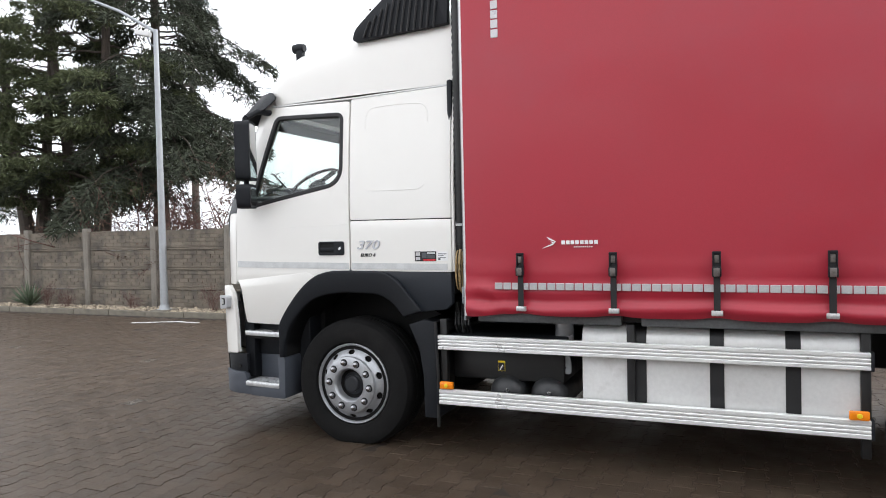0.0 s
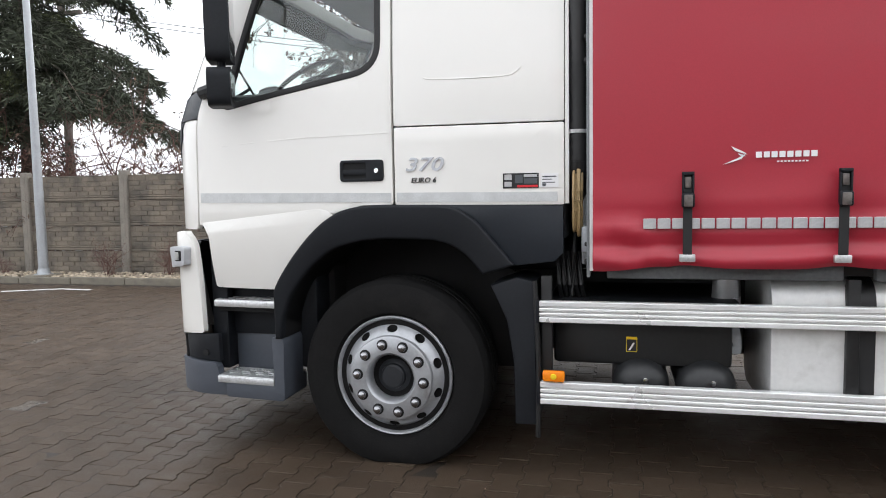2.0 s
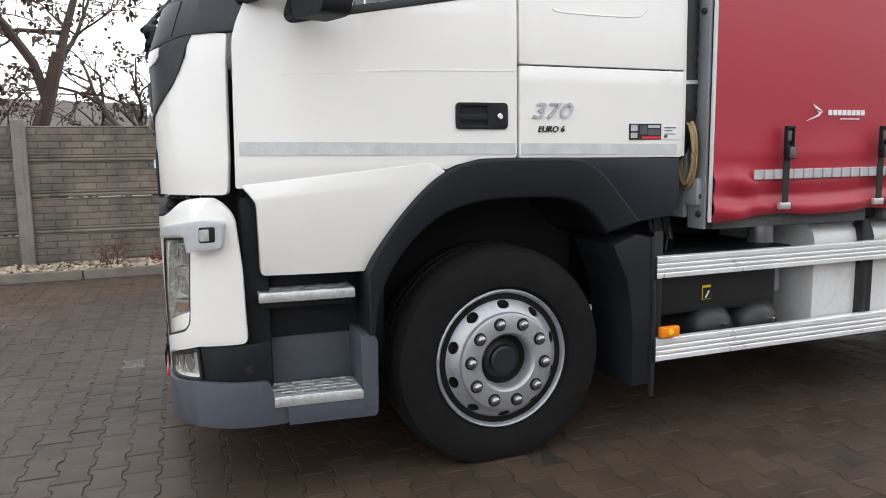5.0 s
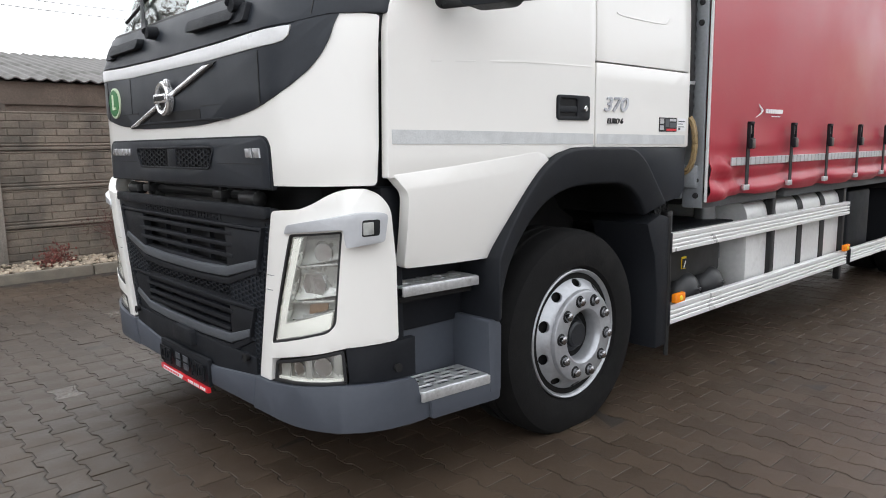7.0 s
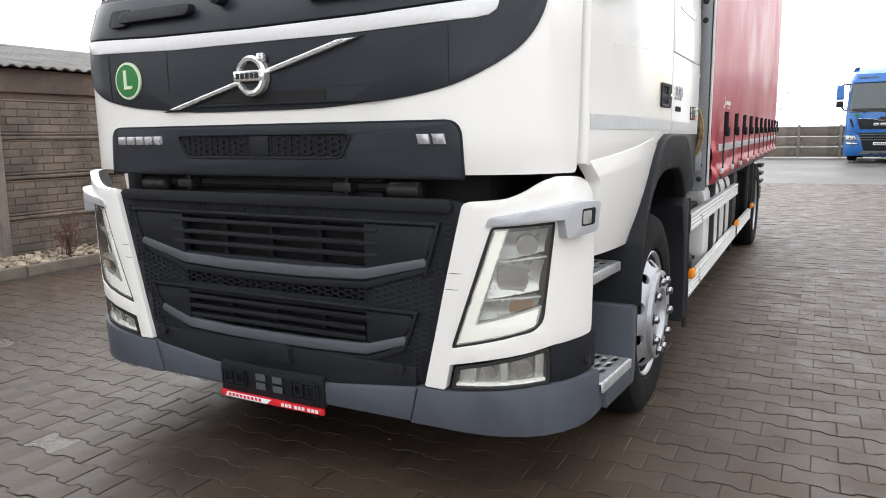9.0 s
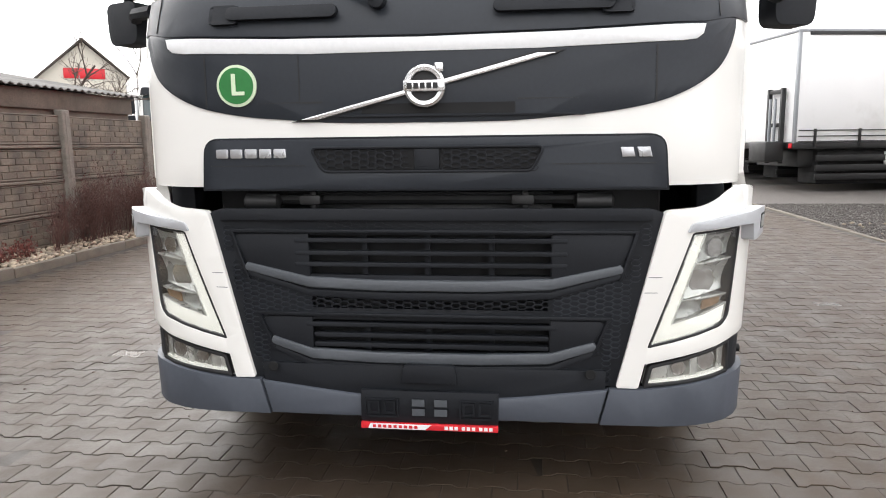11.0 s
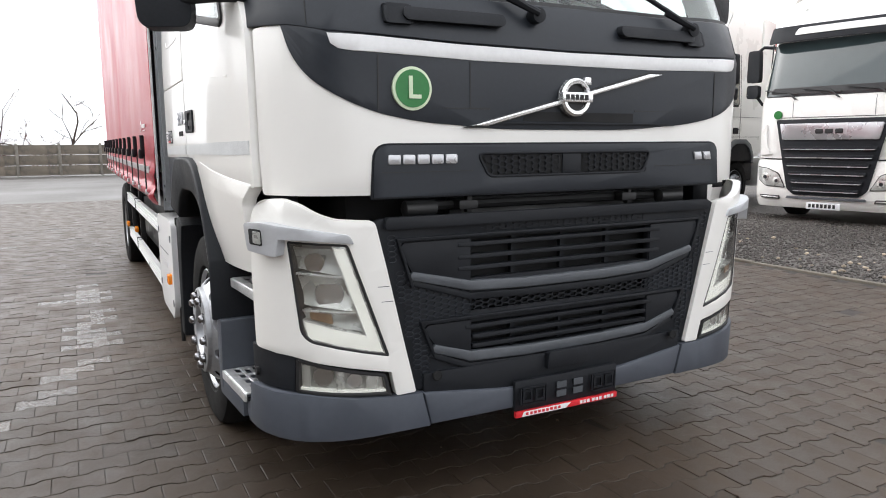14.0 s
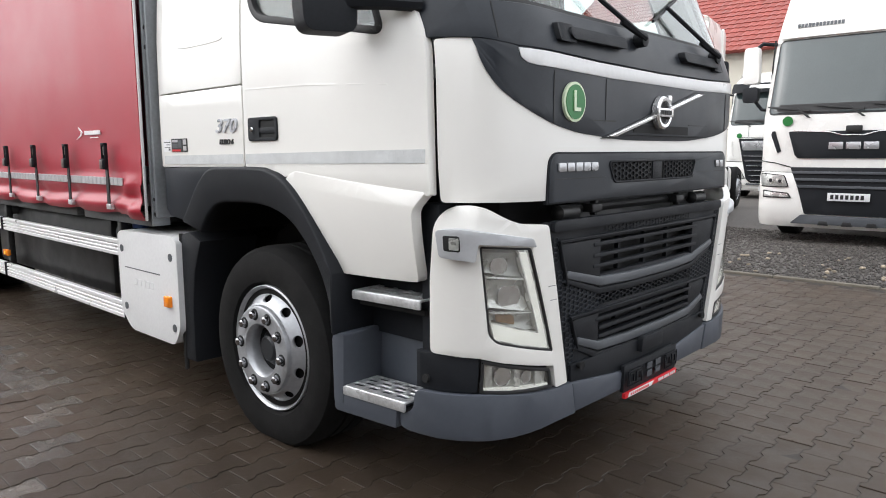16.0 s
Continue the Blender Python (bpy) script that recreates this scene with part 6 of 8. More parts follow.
# planted bed
soil = bmesh.new()
bmesh.ops.create_grid(soil, x_segments=120, y_segments=6, size=1)
for v in soil.verts:
    v.co = Vector((-0.55 + v.co.x * 13.43, 5.38 + v.co.y * 0.50, 0.06 + 0.03 * noise.noise((v.co.x * 30, v.co.y * 2, 0))))
single("bed_soil", soil, SOIL, "brown soil of the narrow planted bed", "soil", kind="structure")


def stones(name, n, x0, x1, y0, y1, r0, r1, z, material, label, category, seed):
    """Loose stones as one object of many small lumps."""
    g = np.random.default_rng(seed)
    ico = bmesh.new()
    bmesh.ops.create_icosphere(ico, subdivisions=1, radius=1)
    ico.verts.index_update()
    bv = np.array([v.co[:] for v in ico.verts])
    bf = [[v.index for v in f.verts] for f in ico.faces]
    ico.free()
    r = g.uniform(r0, r1, n)[:, None, None]
    q = bv[None] * r * g.uniform(0.6, 1.25, (n, 1, 3)) * (1, 1, 0.65) + g.normal(0, 0.10, (n, len(bv), 3)) * r
    a = g.uniform(0, 6.28, n)[:, None]
    c, s_ = np.cos(a), np.sin(a)
    q = np.stack([q[:, :, 0] * c - q[:, :, 1] * s_, q[:, :, 0] * s_ + q[:, :, 1] * c, q[:, :, 2]], 2)
    q += np.stack([g.uniform(x0, x1, n), g.uniform(y0, y1, n), z + r[:, 0, 0] * 0.3], 1)[:, None, :]
    f = (np.array(bf)[None] + np.arange(n)[:, None, None] * len(bv)).reshape(-1)
    mesh = bpy.data.meshes.new(name)
    mesh.vertices.add(n * len(bv))
    mesh.vertices.foreach_set("co", q.reshape(-1))
    mesh.loops.add(len(f))
    mesh.loops.foreach_set("vertex_index", f)
    mesh.polygons.add(len(f) // 3)
    mesh.polygons.foreach_set("loop_start", np.arange(0, len(f), 3))
    mesh.polygons.foreach_set("loop_total", np.full(len(f) // 3, 3))
    mesh.update(calc_edges=True)
    mesh.materials.append(material)
    return tagged(new(name, mesh), label, category, kind="stuff")


stones("bed_pebbles", 5600, -13.5, 12.85, 4.93, 5.62, 0.016, 0.042, 0.075, PEBBLE, "pale beige pebbles covering the planted bed", "pebbles", 3)

# gravel lot beyond the low edging
lot = bmesh.new()
bmesh.ops.create_grid(lot, x_segments=80, y_segments=50, size=1)
for v in lot.verts:
    v.co = Vector((1.0 + v.co.x * 18, -24.9 + v.co.y * 20.0, 0.002 + 0.016 * noise.noise((v.co.x * 9, v.co.y * 9, 5))))
single("gravel", lot, GRAVEL, "dark grey wet gravel of the truck lot", "gravel", kind="structure")
stones("gravel_stones", 42000, -1.5, 12.5, -9.6, KERB_S - 0.07, 0.008, 0.021, 0.006, GRAVEL, "loose dark gravel stones", "gravel", 8)
stones("pale_stones", 150, -1.0, 9.0, -6.8, KERB_S - 0.1, 0.015, 0.04, 0.01, PEBBLE, "scattered pale stones on the gravel", "stones", 9)

# painted corner mark on the paving
markp = bmesh.new()
for pts in (((-6.35, 3.86), (-5.62, 4.22), (-5.68, 4.32), (-6.41, 3.96)), ((-5.68, 4.32), (-5.62, 4.22), (-5.10, 4.17), (-5.10, 4.28))):
    f = markp.faces.new([markp.verts.new((a, b, 0.004)) for a, b in pts])
bmesh.ops.recalc_face_normals(markp, faces=markp.faces[:])
ret = bmesh.ops.extrude_face_region(markp, geom=markp.faces[:])
for v in ret["geom"]:
    if isinstance(v, bmesh.types.BMVert):
        v.co.z += 0.002
for pts in (((13.37, 4.15), (13.48, 4.15), (13.58, 4.78), (13.47, 4.78)),):
    f = markp.faces.new([markp.verts.new((a, b, 0.006)) for a, b in pts])
single("road_mark", markp, ROAD_PAINT, "white painted corner mark on the paving", "road marking", kind="structure", smooth=0)
# leaves and litter on the paving
lit = stones("litter", 120, -6.0, 3.5, -4.6, 4.6, 0.003, 0.008, 0.000, DRY_LEAF, "small dry leaf scraps on the paving", "litter", 12)

# ---- concrete slab fence ----
FENCE_Y = 5.72
fence = thing("fence", "weathered grey precast concrete fence with brick-patterned slabs", "fence", m=pose(0, 0, 0))
ZS = (0.02, 0.45, 0.875, 1.30, 1.735)
W = 1.97


def slab_mesh(seed):
    """A cast slab with four courses of bricks in relief above a ledge."""
    g = np.random.default_rng(seed)
    bm = box(0.0, W - 0.14, -0.012, 0.028, 0.0, 0.424, 0.003, 1)
    join(bm, box(0.0, W - 0.14, -0.034, 0.0, 0.004, 0.040, 0.008, 1), box(0.0, W - 0.14, -0.026, 0.0, 0.052, 0.074, 0.006, 1), box(0.0, W - 0.14, -0.022, 0.0, 0.404, 0.422, 0.005, 1))
    for c in range(4):
        z = 0.084 + c * 0.080
        xx = -(0.12 if c % 2 else 0.0)
        while xx < W - 0.16:
            l, r = max(xx, 0.0) + 0.004, min(xx + 0.240, W - 0.14) - 0.004
            if r - l > 0.03:
                join(bm, box(l, r, -0.022 + g.normal(0, 0.0018), 0.0, z + g.normal(0, 0.001), z + 0.073, 0.005, 1))
            xx += 0.240
    return bm


slabs = []
for k in range(3):
    bm = slab_mesh(20 + k)
    me = bpy.data.meshes.new("slab")
    bm.to_mesh(me)
    bm.free()
    me.materials.append(CONCRETE)
    slabs.append(me)
pbm = box(-0.075, 0.075, -0.065, 0.065, -0.1, 1.80, 0.018)
join(pbm, box(-0.03, 0.03, -0.072, -0.06, 0.0, 1.76, 0.006))
post_me = bpy.data.meshes.new("post")
pbm.to_mesh(post_me)
pbm.free()
post_me.materials.append(CONCRETE_POST)
k0, k1 = -11, 7
for k in range(k0, k1):
    x = 0.30 + W * k
    o = new("post", post_me)
    o.parent, o.matrix_basis = fence, pose(x, FENCE_Y - 0.02, 0.0, rng.normal(0, 0.5), rng.normal(0, 0.5), 0)
    if k < k1 - 1:
        for j in range(4):
            o = new("slab", slabs[rng.integers(0, 3)])
            o.parent, o.matrix_basis = fence, pose(x + 0.07, FENCE_Y, ZS[j] + rng.normal(0, 0.004), 0, rng.normal(0, 0.12), 0)

# ---- lamp posts, pole ----
def lamp_post(x, y, h, arm, label):
    t = thing("street_lamp", label, "street lamp", m=pose(x, y, 0))
    part("base_plate", box(-0.20, 0.20, -0.20, 0.20, -0.05, 0.115, 0.02), KERB, t)
    part("pole", tube([(0, 0, 0.10), (0, 0, h * 0.5), (-0.01, 0, h)], [0.078, 0.062, 0.045], 14), GALV, t)
    part("flange", shift(lathe([(0.0, 0.0), (0.14, 0.0), (0.14, 0.02), (0.10, 0.03), (0.085, 0.10), (0.0, 0.10)], 16, "z"), pose(0, 0, 0.105)), GALV, t)
    if arm:
        ax, ay, az = arm
        part("arm", tube([(0, 0, h - 0.05), (ax * 0.5, ay * 0.5, h + az * 0.55), (ax, ay, h + az)], [0.035, 0.03, 0.026], 10), GALV, t)
        head = box(-0.34, 0.34, -0.11, 0.11, -0.05, 0.06, 0.04)
        part("lamp_head", shift(head, pose(ax * 1.12, ay * 1.12, h + az + 0.03, 0, 12, math.degrees(math.atan2(-ay, -ax)))), STEEL_GREY, t)
        cam_box = part("camera_box", shift(box(-0.16, 0.16, -0.055, 0.055, -0.05, 0.05, 0.015), pose(-0.24, -0.10, h - 0.07, 0, 12, 20)), TRIM_WHITE, t, "small white camera housing")
        part("camera_bracket", tube([(0, 0, h - 0.35), (-0.10, -0.05, h - 0.30), (-0.16, -0.08, h - 0.12)], 0.02, 8), STEEL_GREY, t)
    return t


lamp_post(-6.75, 5.10, 5.72, (-1.75, -0.15, 0.85), "galvanised street lamp with a small camera in the planted bed")
lamp_post(12.75, 5.45, 6.5, (-0.4, -1.3, 0.6), "galvanised street lamp at the end of the planted bed")
pole = thing("utility_pole", "old wooden utility pole behind the trees", "utility pole", m=pose(-16.2, 16.4, 0))
part("shaft", tube([(0, 0, 0), (0, 0, 8.4)], [0.16, 0.12], 10), WOOD_POLE, pole)
part("crossbar", box(-0.8, 0.8, -0.06, 0.06, 7.6, 7.75, 0.01), WOOD_POLE, pole)
for k, (a, b) in enumerate((((-16.2, 16.4, 7.8), (14, 30, 7.4)), ((-16.9, 16.4, 7.8), (13.4, 30, 7.0)))):
    pts = [Vector(a).lerp(Vector(b), i / 16) - Vector((0, 0, 1.1 * math.sin(math.pi * i / 16))) for i in range(17)]
    single("overhead_cable", tube(pts, 0.014, 5), GAP, "thin black overhead cable", "cable", group="overhead cables")


# ---- trees and shrubs ----
def mesh_object(name, verts, faces, material, parent=None, label=""):
    me = bpy.data.meshes.new(name)
    me.from_pydata([tuple(v) for v in verts], [], faces)
    me.materials.append(material)
    me.update()
    ob = new(name, me)
    ob.parent = parent
    if label:
        ob["label"] = label
    return ob


def blades(points, dirs, lengths, width, g):
    """Many thin leaf blades: one narrow triangle pair each."""
    n = len(points)
    d = dirs / np.linalg.norm(dirs, axis=1)[:, None]
    r = g.normal(0, 1, (n, 3))
    s = np.cross(d, r)
    s /= np.linalg.norm(s, axis=1)[:, None] + 1e-9
    w = (width * g.uniform(0.6, 1.4, n))[:, None]
    L = lengths[:, None]
    a, b, c, e = points, points + d * L * 0.45 + s * w, points + d * L, points + d * L * 0.45 - s * w
    v = np.stack([a, b, c, e], 1).reshape(-1, 3)
    f = [[4 * i, 4 * i + 1, 4 * i + 2, 4 * i + 3] for i in range(n)]
    return v, f


def conifer(x, y, h, r, seed, material, label, base=1.8, droop=0.5, trunk_r=0.22, stems=((0, 0),), density=1.0, clear=0.0, blade=(0.10, 0.26, 0.014), fork=0.45, tip=0.22):
    g = np.random.default_rng(seed)
    t = thing("tree", label, "tree", m=pose(x, y, 0))
    P, D, L = [], [], []
    limbs = bmesh.new()
    for sx, sy_ in stems:
        top = Vector((sx, sy_, h))
        mid_ = Vector((sx * 0.45 + g.normal(0, 0.1), sy_ * 0.4, h * fork * 1.4)) if fork < 0.4 else Vector((sx * 0.4 + g.normal(0, 0.1), sy_ * 0.4, h * 0.45))
        pts = [Vector((0, 0, -0.1)).lerp(mid_, k / 4) if k <= 4 else mid_.lerp(top, (k - 4) / 4) for k in range(9)]
        part("trunk", tube(pts, [trunk_r * (1 - 0.86 * k / 8) for k in range(9)], 10), BARK, t)
        zz = base
        while zz < h - 0.2:
            k = zz / h
            i = min(7, int(k * 8))
            c = pts[i].lerp(pts[i + 1], k * 8 - i)
            reach = r * (1 - ((zz - base) / (h - base)) ** 1.3) ** 0.8 * g.uniform(0.55, 1.1)
            if clear and zz < clear:
                reach *= g.choice([0.25, 0.7, 1.0])
            a = g.uniform(0, 6.283)
            steps_n = 7
            line = []
            for j in range(steps_n + 1):
                u = j / steps_n
                line.append(c + Vector((math.cos(a) * reach * u, math.sin(a) * reach * u, reach * (0.22 * u - droop * u * u) + 0.05 * g.normal())))
            limbs_b = tube(line, [max(0.008, 0.045 * (1 - u / steps_n) * (reach / r + 0.3)) for u in range(steps_n + 1)], 5)
            join(limbs, limbs_b)
            n = int(85 * reach * density)
            u = g.uniform(tip, 1.0, n) ** 0.8
            idx = np.minimum((u * steps_n).astype(int), steps_n - 1)
            lp = np.array([p[:] for p in line])
            base_p = lp[idx] + (lp[idx + 1] - lp[idx]) * (u * steps_n - idx)[:, None]
            side = g.uniform(-1, 1, n) * 0.30 * reach * (1.05 - u) ** 0.6 + g.normal(0, 0.06, n)
            tang = np.array((-math.sin(a), math.cos(a), 0.0))
            pos = base_p + tang * side[:, None] + np.stack([np.zeros(n), np.zeros(n), -np.abs(side) * 0.55 * droop - np.abs(g.normal(0, 0.10, n))], 1)
            dirs = np.array((math.cos(a), math.sin(a), -0.35 - droop)) * g.uniform(0.4, 1, n)[:, None] + tang * np.sign(side)[:, None] * 0.6 + g.normal(0, 0.45, (n, 3))
            # each spray is a tuft of several needles blades
            for q in range(4):
                P.append(pos + g.normal(0, 0.035, (n, 3)))
                D.append(dirs + g.normal(0, 0.45, (n, 3)))
                L.append(g.uniform(blade[0], blade[1], n))
            zz += g.uniform(0.07, 0.16) / density ** 0.5
    v, f = blades(np.concatenate(P), np.concatenate(D), np.concatenate(L), blade[2], g)
    mesh_object("crown", v, f, material, t, "")["kind"] = "stuff"
    part("limbwork", limbs, BARK, t)["kind"] = "stuff"
    return t


def bare_tree(x, y, h, seed, label, material=TWIG, leaves=0, spread=1.0, trunk_r=0.14, levels=4, leaf_mat=None, stems=1, name="tree", lift=0.35, leaf=(0.05, 0.11, 0.022)):
    g = np.random.default_rng(seed)
    t = thing(name, label, "tree" if name == "tree" else "shrub", m=pose(x, y, 0))
    wood = bmesh.new()
    tips = []

    def grow(p, d, length, rad, lev):
        pts = [p]
        n = 4
        for k in range(n):
            d = (d + Vector(g.normal(0, 0.16, 3)) + Vector((0, 0, 0.04))).normalized()
            pts.append(pts[-1] + d * (length / n))
        join(wood, tube(pts, [rad * (1 - 0.45 * k / n) for k in range(n + 1)], 6 if lev > 1 else 4, caps=False))
        tips.append(pts[-1])
        if lev == 0:
            tips.append(pts[-2])
            return
        for _ in range(int(g.integers(3, 5)) if lev > 1 else int(g.integers(3, 6))):
            at = pts[int(g.integers(1, n + 1))]
            nd = (d * 0.65 + Vector(g.normal(0, 0.55 * spread, 3)) + Vector((0, 0, 0.15 * lift))).normalized()
            grow(at, nd, length * g.uniform(0.5, 0.78), rad * 0.5, lev - 1)

    foot = 0.05 * (stems - 1) if name != "shrub" else min(0.16, 0.006 * (stems - 1))
    for s in range(stems):
        grow(Vector((g.normal(0, foot), g.normal(0, foot), 0.03 if name == "shrub" else -0.05)), Vector((g.normal(0, 0.1 * stems ** 0.5 * spread), g.normal(0, 0.1 * stems ** 0.5 * spread), 1)).normalized(), h * lift if stems == 1 else h * 0.45, trunk_r, levels)
    if name == "shrub":
        t.scale = (1.0, 0.5, 1.0)
    part("branchwork", wood, material, t)["kind"] = "stuff"
    if leaves:
        tp = np.array([q[:] for q in tips])
        bunch = np.repeat(g.integers(0, len(tp), leaves // 7 + 1), 7)[:leaves]
        pick = tp[bunch] + g.normal(0, 0.05, (leaves, 3))
        dr = g.normal(0, 1, (leaves, 3)) + (0, 0, -0.8)
        v, f = blades(pick, dr, g.uniform(leaf[0], leaf[1], leaves), leaf[2], g)
        mesh_object("leaves", v, f, leaf_mat or DRY_LEAF, t)["kind"] = "stuff"
    return t


conifer(-11.5, 9.9, 13.5, 4.7, 5, NEEDLE, "tall dark spruce with drooping boughs behind the fence", base=3.3, droop=0.55, trunk_r=0.26, density=1.2, blade=(0.12, 0.30, 0.015), tip=0.18)
conifer(-12.9, 8.8, 11.0, 3.6, 6, PINE, "dusty green pine with forked bare trunk behind the fence", base=4.2, droop=0.20, trunk_r=0.30, stems=((-2.6, 0.3), (1.0, -0.2)), density=0.95, clear=5.2, fork=0.24, tip=0.45, blade=(0.10, 0.24, 0.016))
conifer(-15.6, 9.0, 10.5, 3.3, 7, PINE, "green pine with leaning trunks behind the fence", base=3.6, droop=0.20, trunk_r=0.27, stems=((-1.8, 0), (0.9, 0.3)), density=0.9, clear=4.8, fork=0.26, tip=0.42, blade=(0.10, 0.24, 0.016))
conifer(-20.5, 10.5, 10.5, 3.2, 8, NEEDLE, "dark spruce behind the fence", base=3.0, droop=0.4, density=0.5)
bare_tree(-2.3, 9.2, 10.5, 11, "bare tree with brown seed clusters behind the fence", leaves=5200, spread=1.5, trunk_r=0.17, levels=5, lift=0.30, leaf=(0.06, 0.13, 0.028))
bare_tree(0.4, 9.6, 8.0, 17, "bare tree with brown seed clusters behind the fence", leaves=2600, spread=1.0, trunk_r=0.15, levels=4, lift=0.32)
for k in range(10):
    bare_tree(-10.3 + 0.85 * k, 7.6 + 0.5 * math.sin(k * 2.3), 4.4 + 0.4 * math.sin(k * 1.7) - 0.14 * k, 30 + k, "tangled bare brown bush behind the fence", SHRUB, leaves=420, spread=1.3, trunk_r=0.03, levels=3, stems=6, name="bush")
for k, (x, y, h, sd) in enumerate(((15.2, 13.0, 6.5, 50), (23.4, 15.3, 9.0, 51), (25.5, 16.0, 8.0, 52), (37.0, 13.0, 9.0, 53), (38.0, 10.5, 11.0, 54), (39.0, 8.2, 9.0, 55), (40.0, 5.0, 8.0, 56), (41.0, 15.0, 7.0, 57), (44.0, 2.0, 7.0, 58), (36.5, 17.5, 8.0, 59))):
    bare_tree(x, y, h, sd, "leafless winter tree in the distance", trunk_r=0.09, levels=4, spread=0.8, lift=0.42)
for k in range(9):
    bare_tree(36.0 + (k % 3) * 0.8, 3.0 + 1.7 * k, 3.2, 70 + k, "grey-brown bush behind the far fence", SHRUB, leaves=150, spread=1.2, trunk_r=0.03, levels=3, stems=5, name="bush")

# shrubs in the bed: bare red-brown twigs, some with red leaves
SPOTS = [(-12.3, 0.7), (-10.4, 0.75), (-9.7, 0.6), (-7.9, 0.55), (-5.6, 0.8), (-4.6, 0.85), (-3.1, 0.75), (-2.2, 0.8), (-0.7, 0.5), (1.45, 0.9), (2.7, 0.6), (3.5, 0.5), (5.15, 1.0), (5.65, 0.6)]
for k, (x, h) in enumerate(SPOTS):
    bare_tree(x, 5.30 + 0.12 * math.sin(k * 3), h, 90 + k, "small bare red-brown shrub in the pebble bed", SHRUB, leaves=90, spread=0.9, trunk_r=0.007, levels=3, stems=8, leaf_mat=SHRUB, name="shrub", leaf=(0.02, 0.045, 0.009))
for k in range(10):
    x = 6.1 + 0.48 * k
    bare_tree(x, 5.36 + 0.08 * math.sin(k * 2.1), 1.0 + 0.12 * math.sin(k), 110 + k, "dense red-brown shrub along the fence", SHRUB, leaves=900, spread=0.55, trunk_r=0.007, levels=3, stems=26, leaf_mat=SHRUB, name="shrub", leaf=(0.02, 0.045, 0.009))
for k, x in enumerate((-0.1, 0.8, 4.35, 4.75)):
    bare_tree(x, 5.30, 0.32, 140 + k, "low shrub with red winter leaves", SHRUB, leaves=420, spread=1.1, trunk_r=0.006, levels=2, stems=9, leaf_mat=RED_LEAF, name="shrub", leaf=(0.025, 0.05, 0.011))
g = np.random.default_rng(77)
n = 60
yd = np.stack([g.normal(0, 1, n), g.normal(0, 1, n), g.uniform(0.5, 1.6, n)], 1)
yv, yf = blades(np.tile((-10.9, 5.25, 0.10), (n, 1)) + g.normal(0, 0.02, (n, 3)), yd, g.uniform(0.40, 0.62, n), 0.024, g)
yuc = thing("yucca", "spiky grey-green yucca in the pebble bed", "plant")
mesh_object("blades", yv, yf, YUCCA, yuc)["kind"] = "stuff"

# ---- the shed and houses behind the fence ----
shed = thing("shed", "low brown shed with a corrugated roof behind the fence", "shed", m=pose(0.52, 0, 0))
part("wall", solid(sheet([(5.80, 0), (9.8, 0), (9.8, 2.74), (5.80, 2.03)]), lambda u, v, d: Vector((d, u, v)), 7.4, 0.01), SHED_WALL, shed)
part("fascia", box(-0.05, 7.45, 5.76, 5.80, 1.80, 2.05, 0.01), SHED_WALL, shed)
cor = bmesh.new()
rows_ = []
nx = 416
for j in range(2):
    rows_.append([cor.verts.new((-0.20 + 7.8 * i / nx, 5.66 + 4.3 * j, 2.075 + 0.76 * j + 0.014 * math.cos(i / nx * 7.8 / 0.15 * 2 * math.pi))) for i in range(nx + 1)])
for i in range(nx):
    cor.faces.new((rows_[0][i], rows_[0][i + 1], rows_[1][i + 1], rows_[1][i]))
cor.normal_update()
bmesh.ops.solidify(cor, geom=cor.faces[:], thickness=0.012)
part("roof", cor, CORRUGATED, shed, "grey corrugated roof sheets", smooth=60)


def house(x, y, rot, w, d, eave, ridge, wall, roofm, label, tiles=False):
    t = thing("house", label, "house", m=pose(x, y, 0, 0, 0, rot))
    part("wall", solid(sheet([(-w / 2, 0), (w / 2, 0), (w / 2, eave), (0, ridge - 0.1), (-w / 2, eave)]), lambda u, v, e: Vector((u, -d / 2 + e, v)), d, 0), wall, t, smooth=0)
    for sg in (1, -1):
        run = math.hypot(w / 2 + 0.5, ridge - eave)
        slope = math.atan2(ridge - eave, w / 2)
        bm = box(-0.06, run + 0.1, -d / 2 - 0.4, d / 2 + 0.4, 0.0, 0.12, 0.02)
        if tiles:
            nn = int(run / 0.36)
            for j in range(nn + 1):
                cols = int((d + 0.8) / 0.30)
                for i in range(cols):
                    a, b = j * 0.36, -d / 2 - 0.4 + i * 0.30
                    join_v = [bm.verts.new((a + du, b + dv, 0.12 + dz)) for du, dv, dz in ((0, 0, 0.02), (0.40, 0, 0.055), (0.40, 0.15, 0.085), (0, 0.15, 0.05), (0.40, 0.29, 0.055), (0, 0.29, 0.02))]
                    bm.faces.new((join_v[0], join_v[1], join_v[2], join_v[3]))
                    bm.faces.new((join_v[3], join_v[2], join_v[4], join_v[5]))
                    lo = [bm.verts.new((a + 0.40, b + dv, 0.10)) for dv in (0, 0.15, 0.29)]
                    bm.faces.new((join_v[1], lo[0], lo[1], join_v[2]))
                    bm.faces.new((join_v[2], lo[1], lo[2], join_v[4]))
        m = pose(0, 0, ridge, 0, 0, 0 if sg > 0 else 180) @ pose(0, 0, 0, 0, math.degrees(slope), 0)
        part("roof", shift(bm, m), roofm, t, smooth=0)
    return t


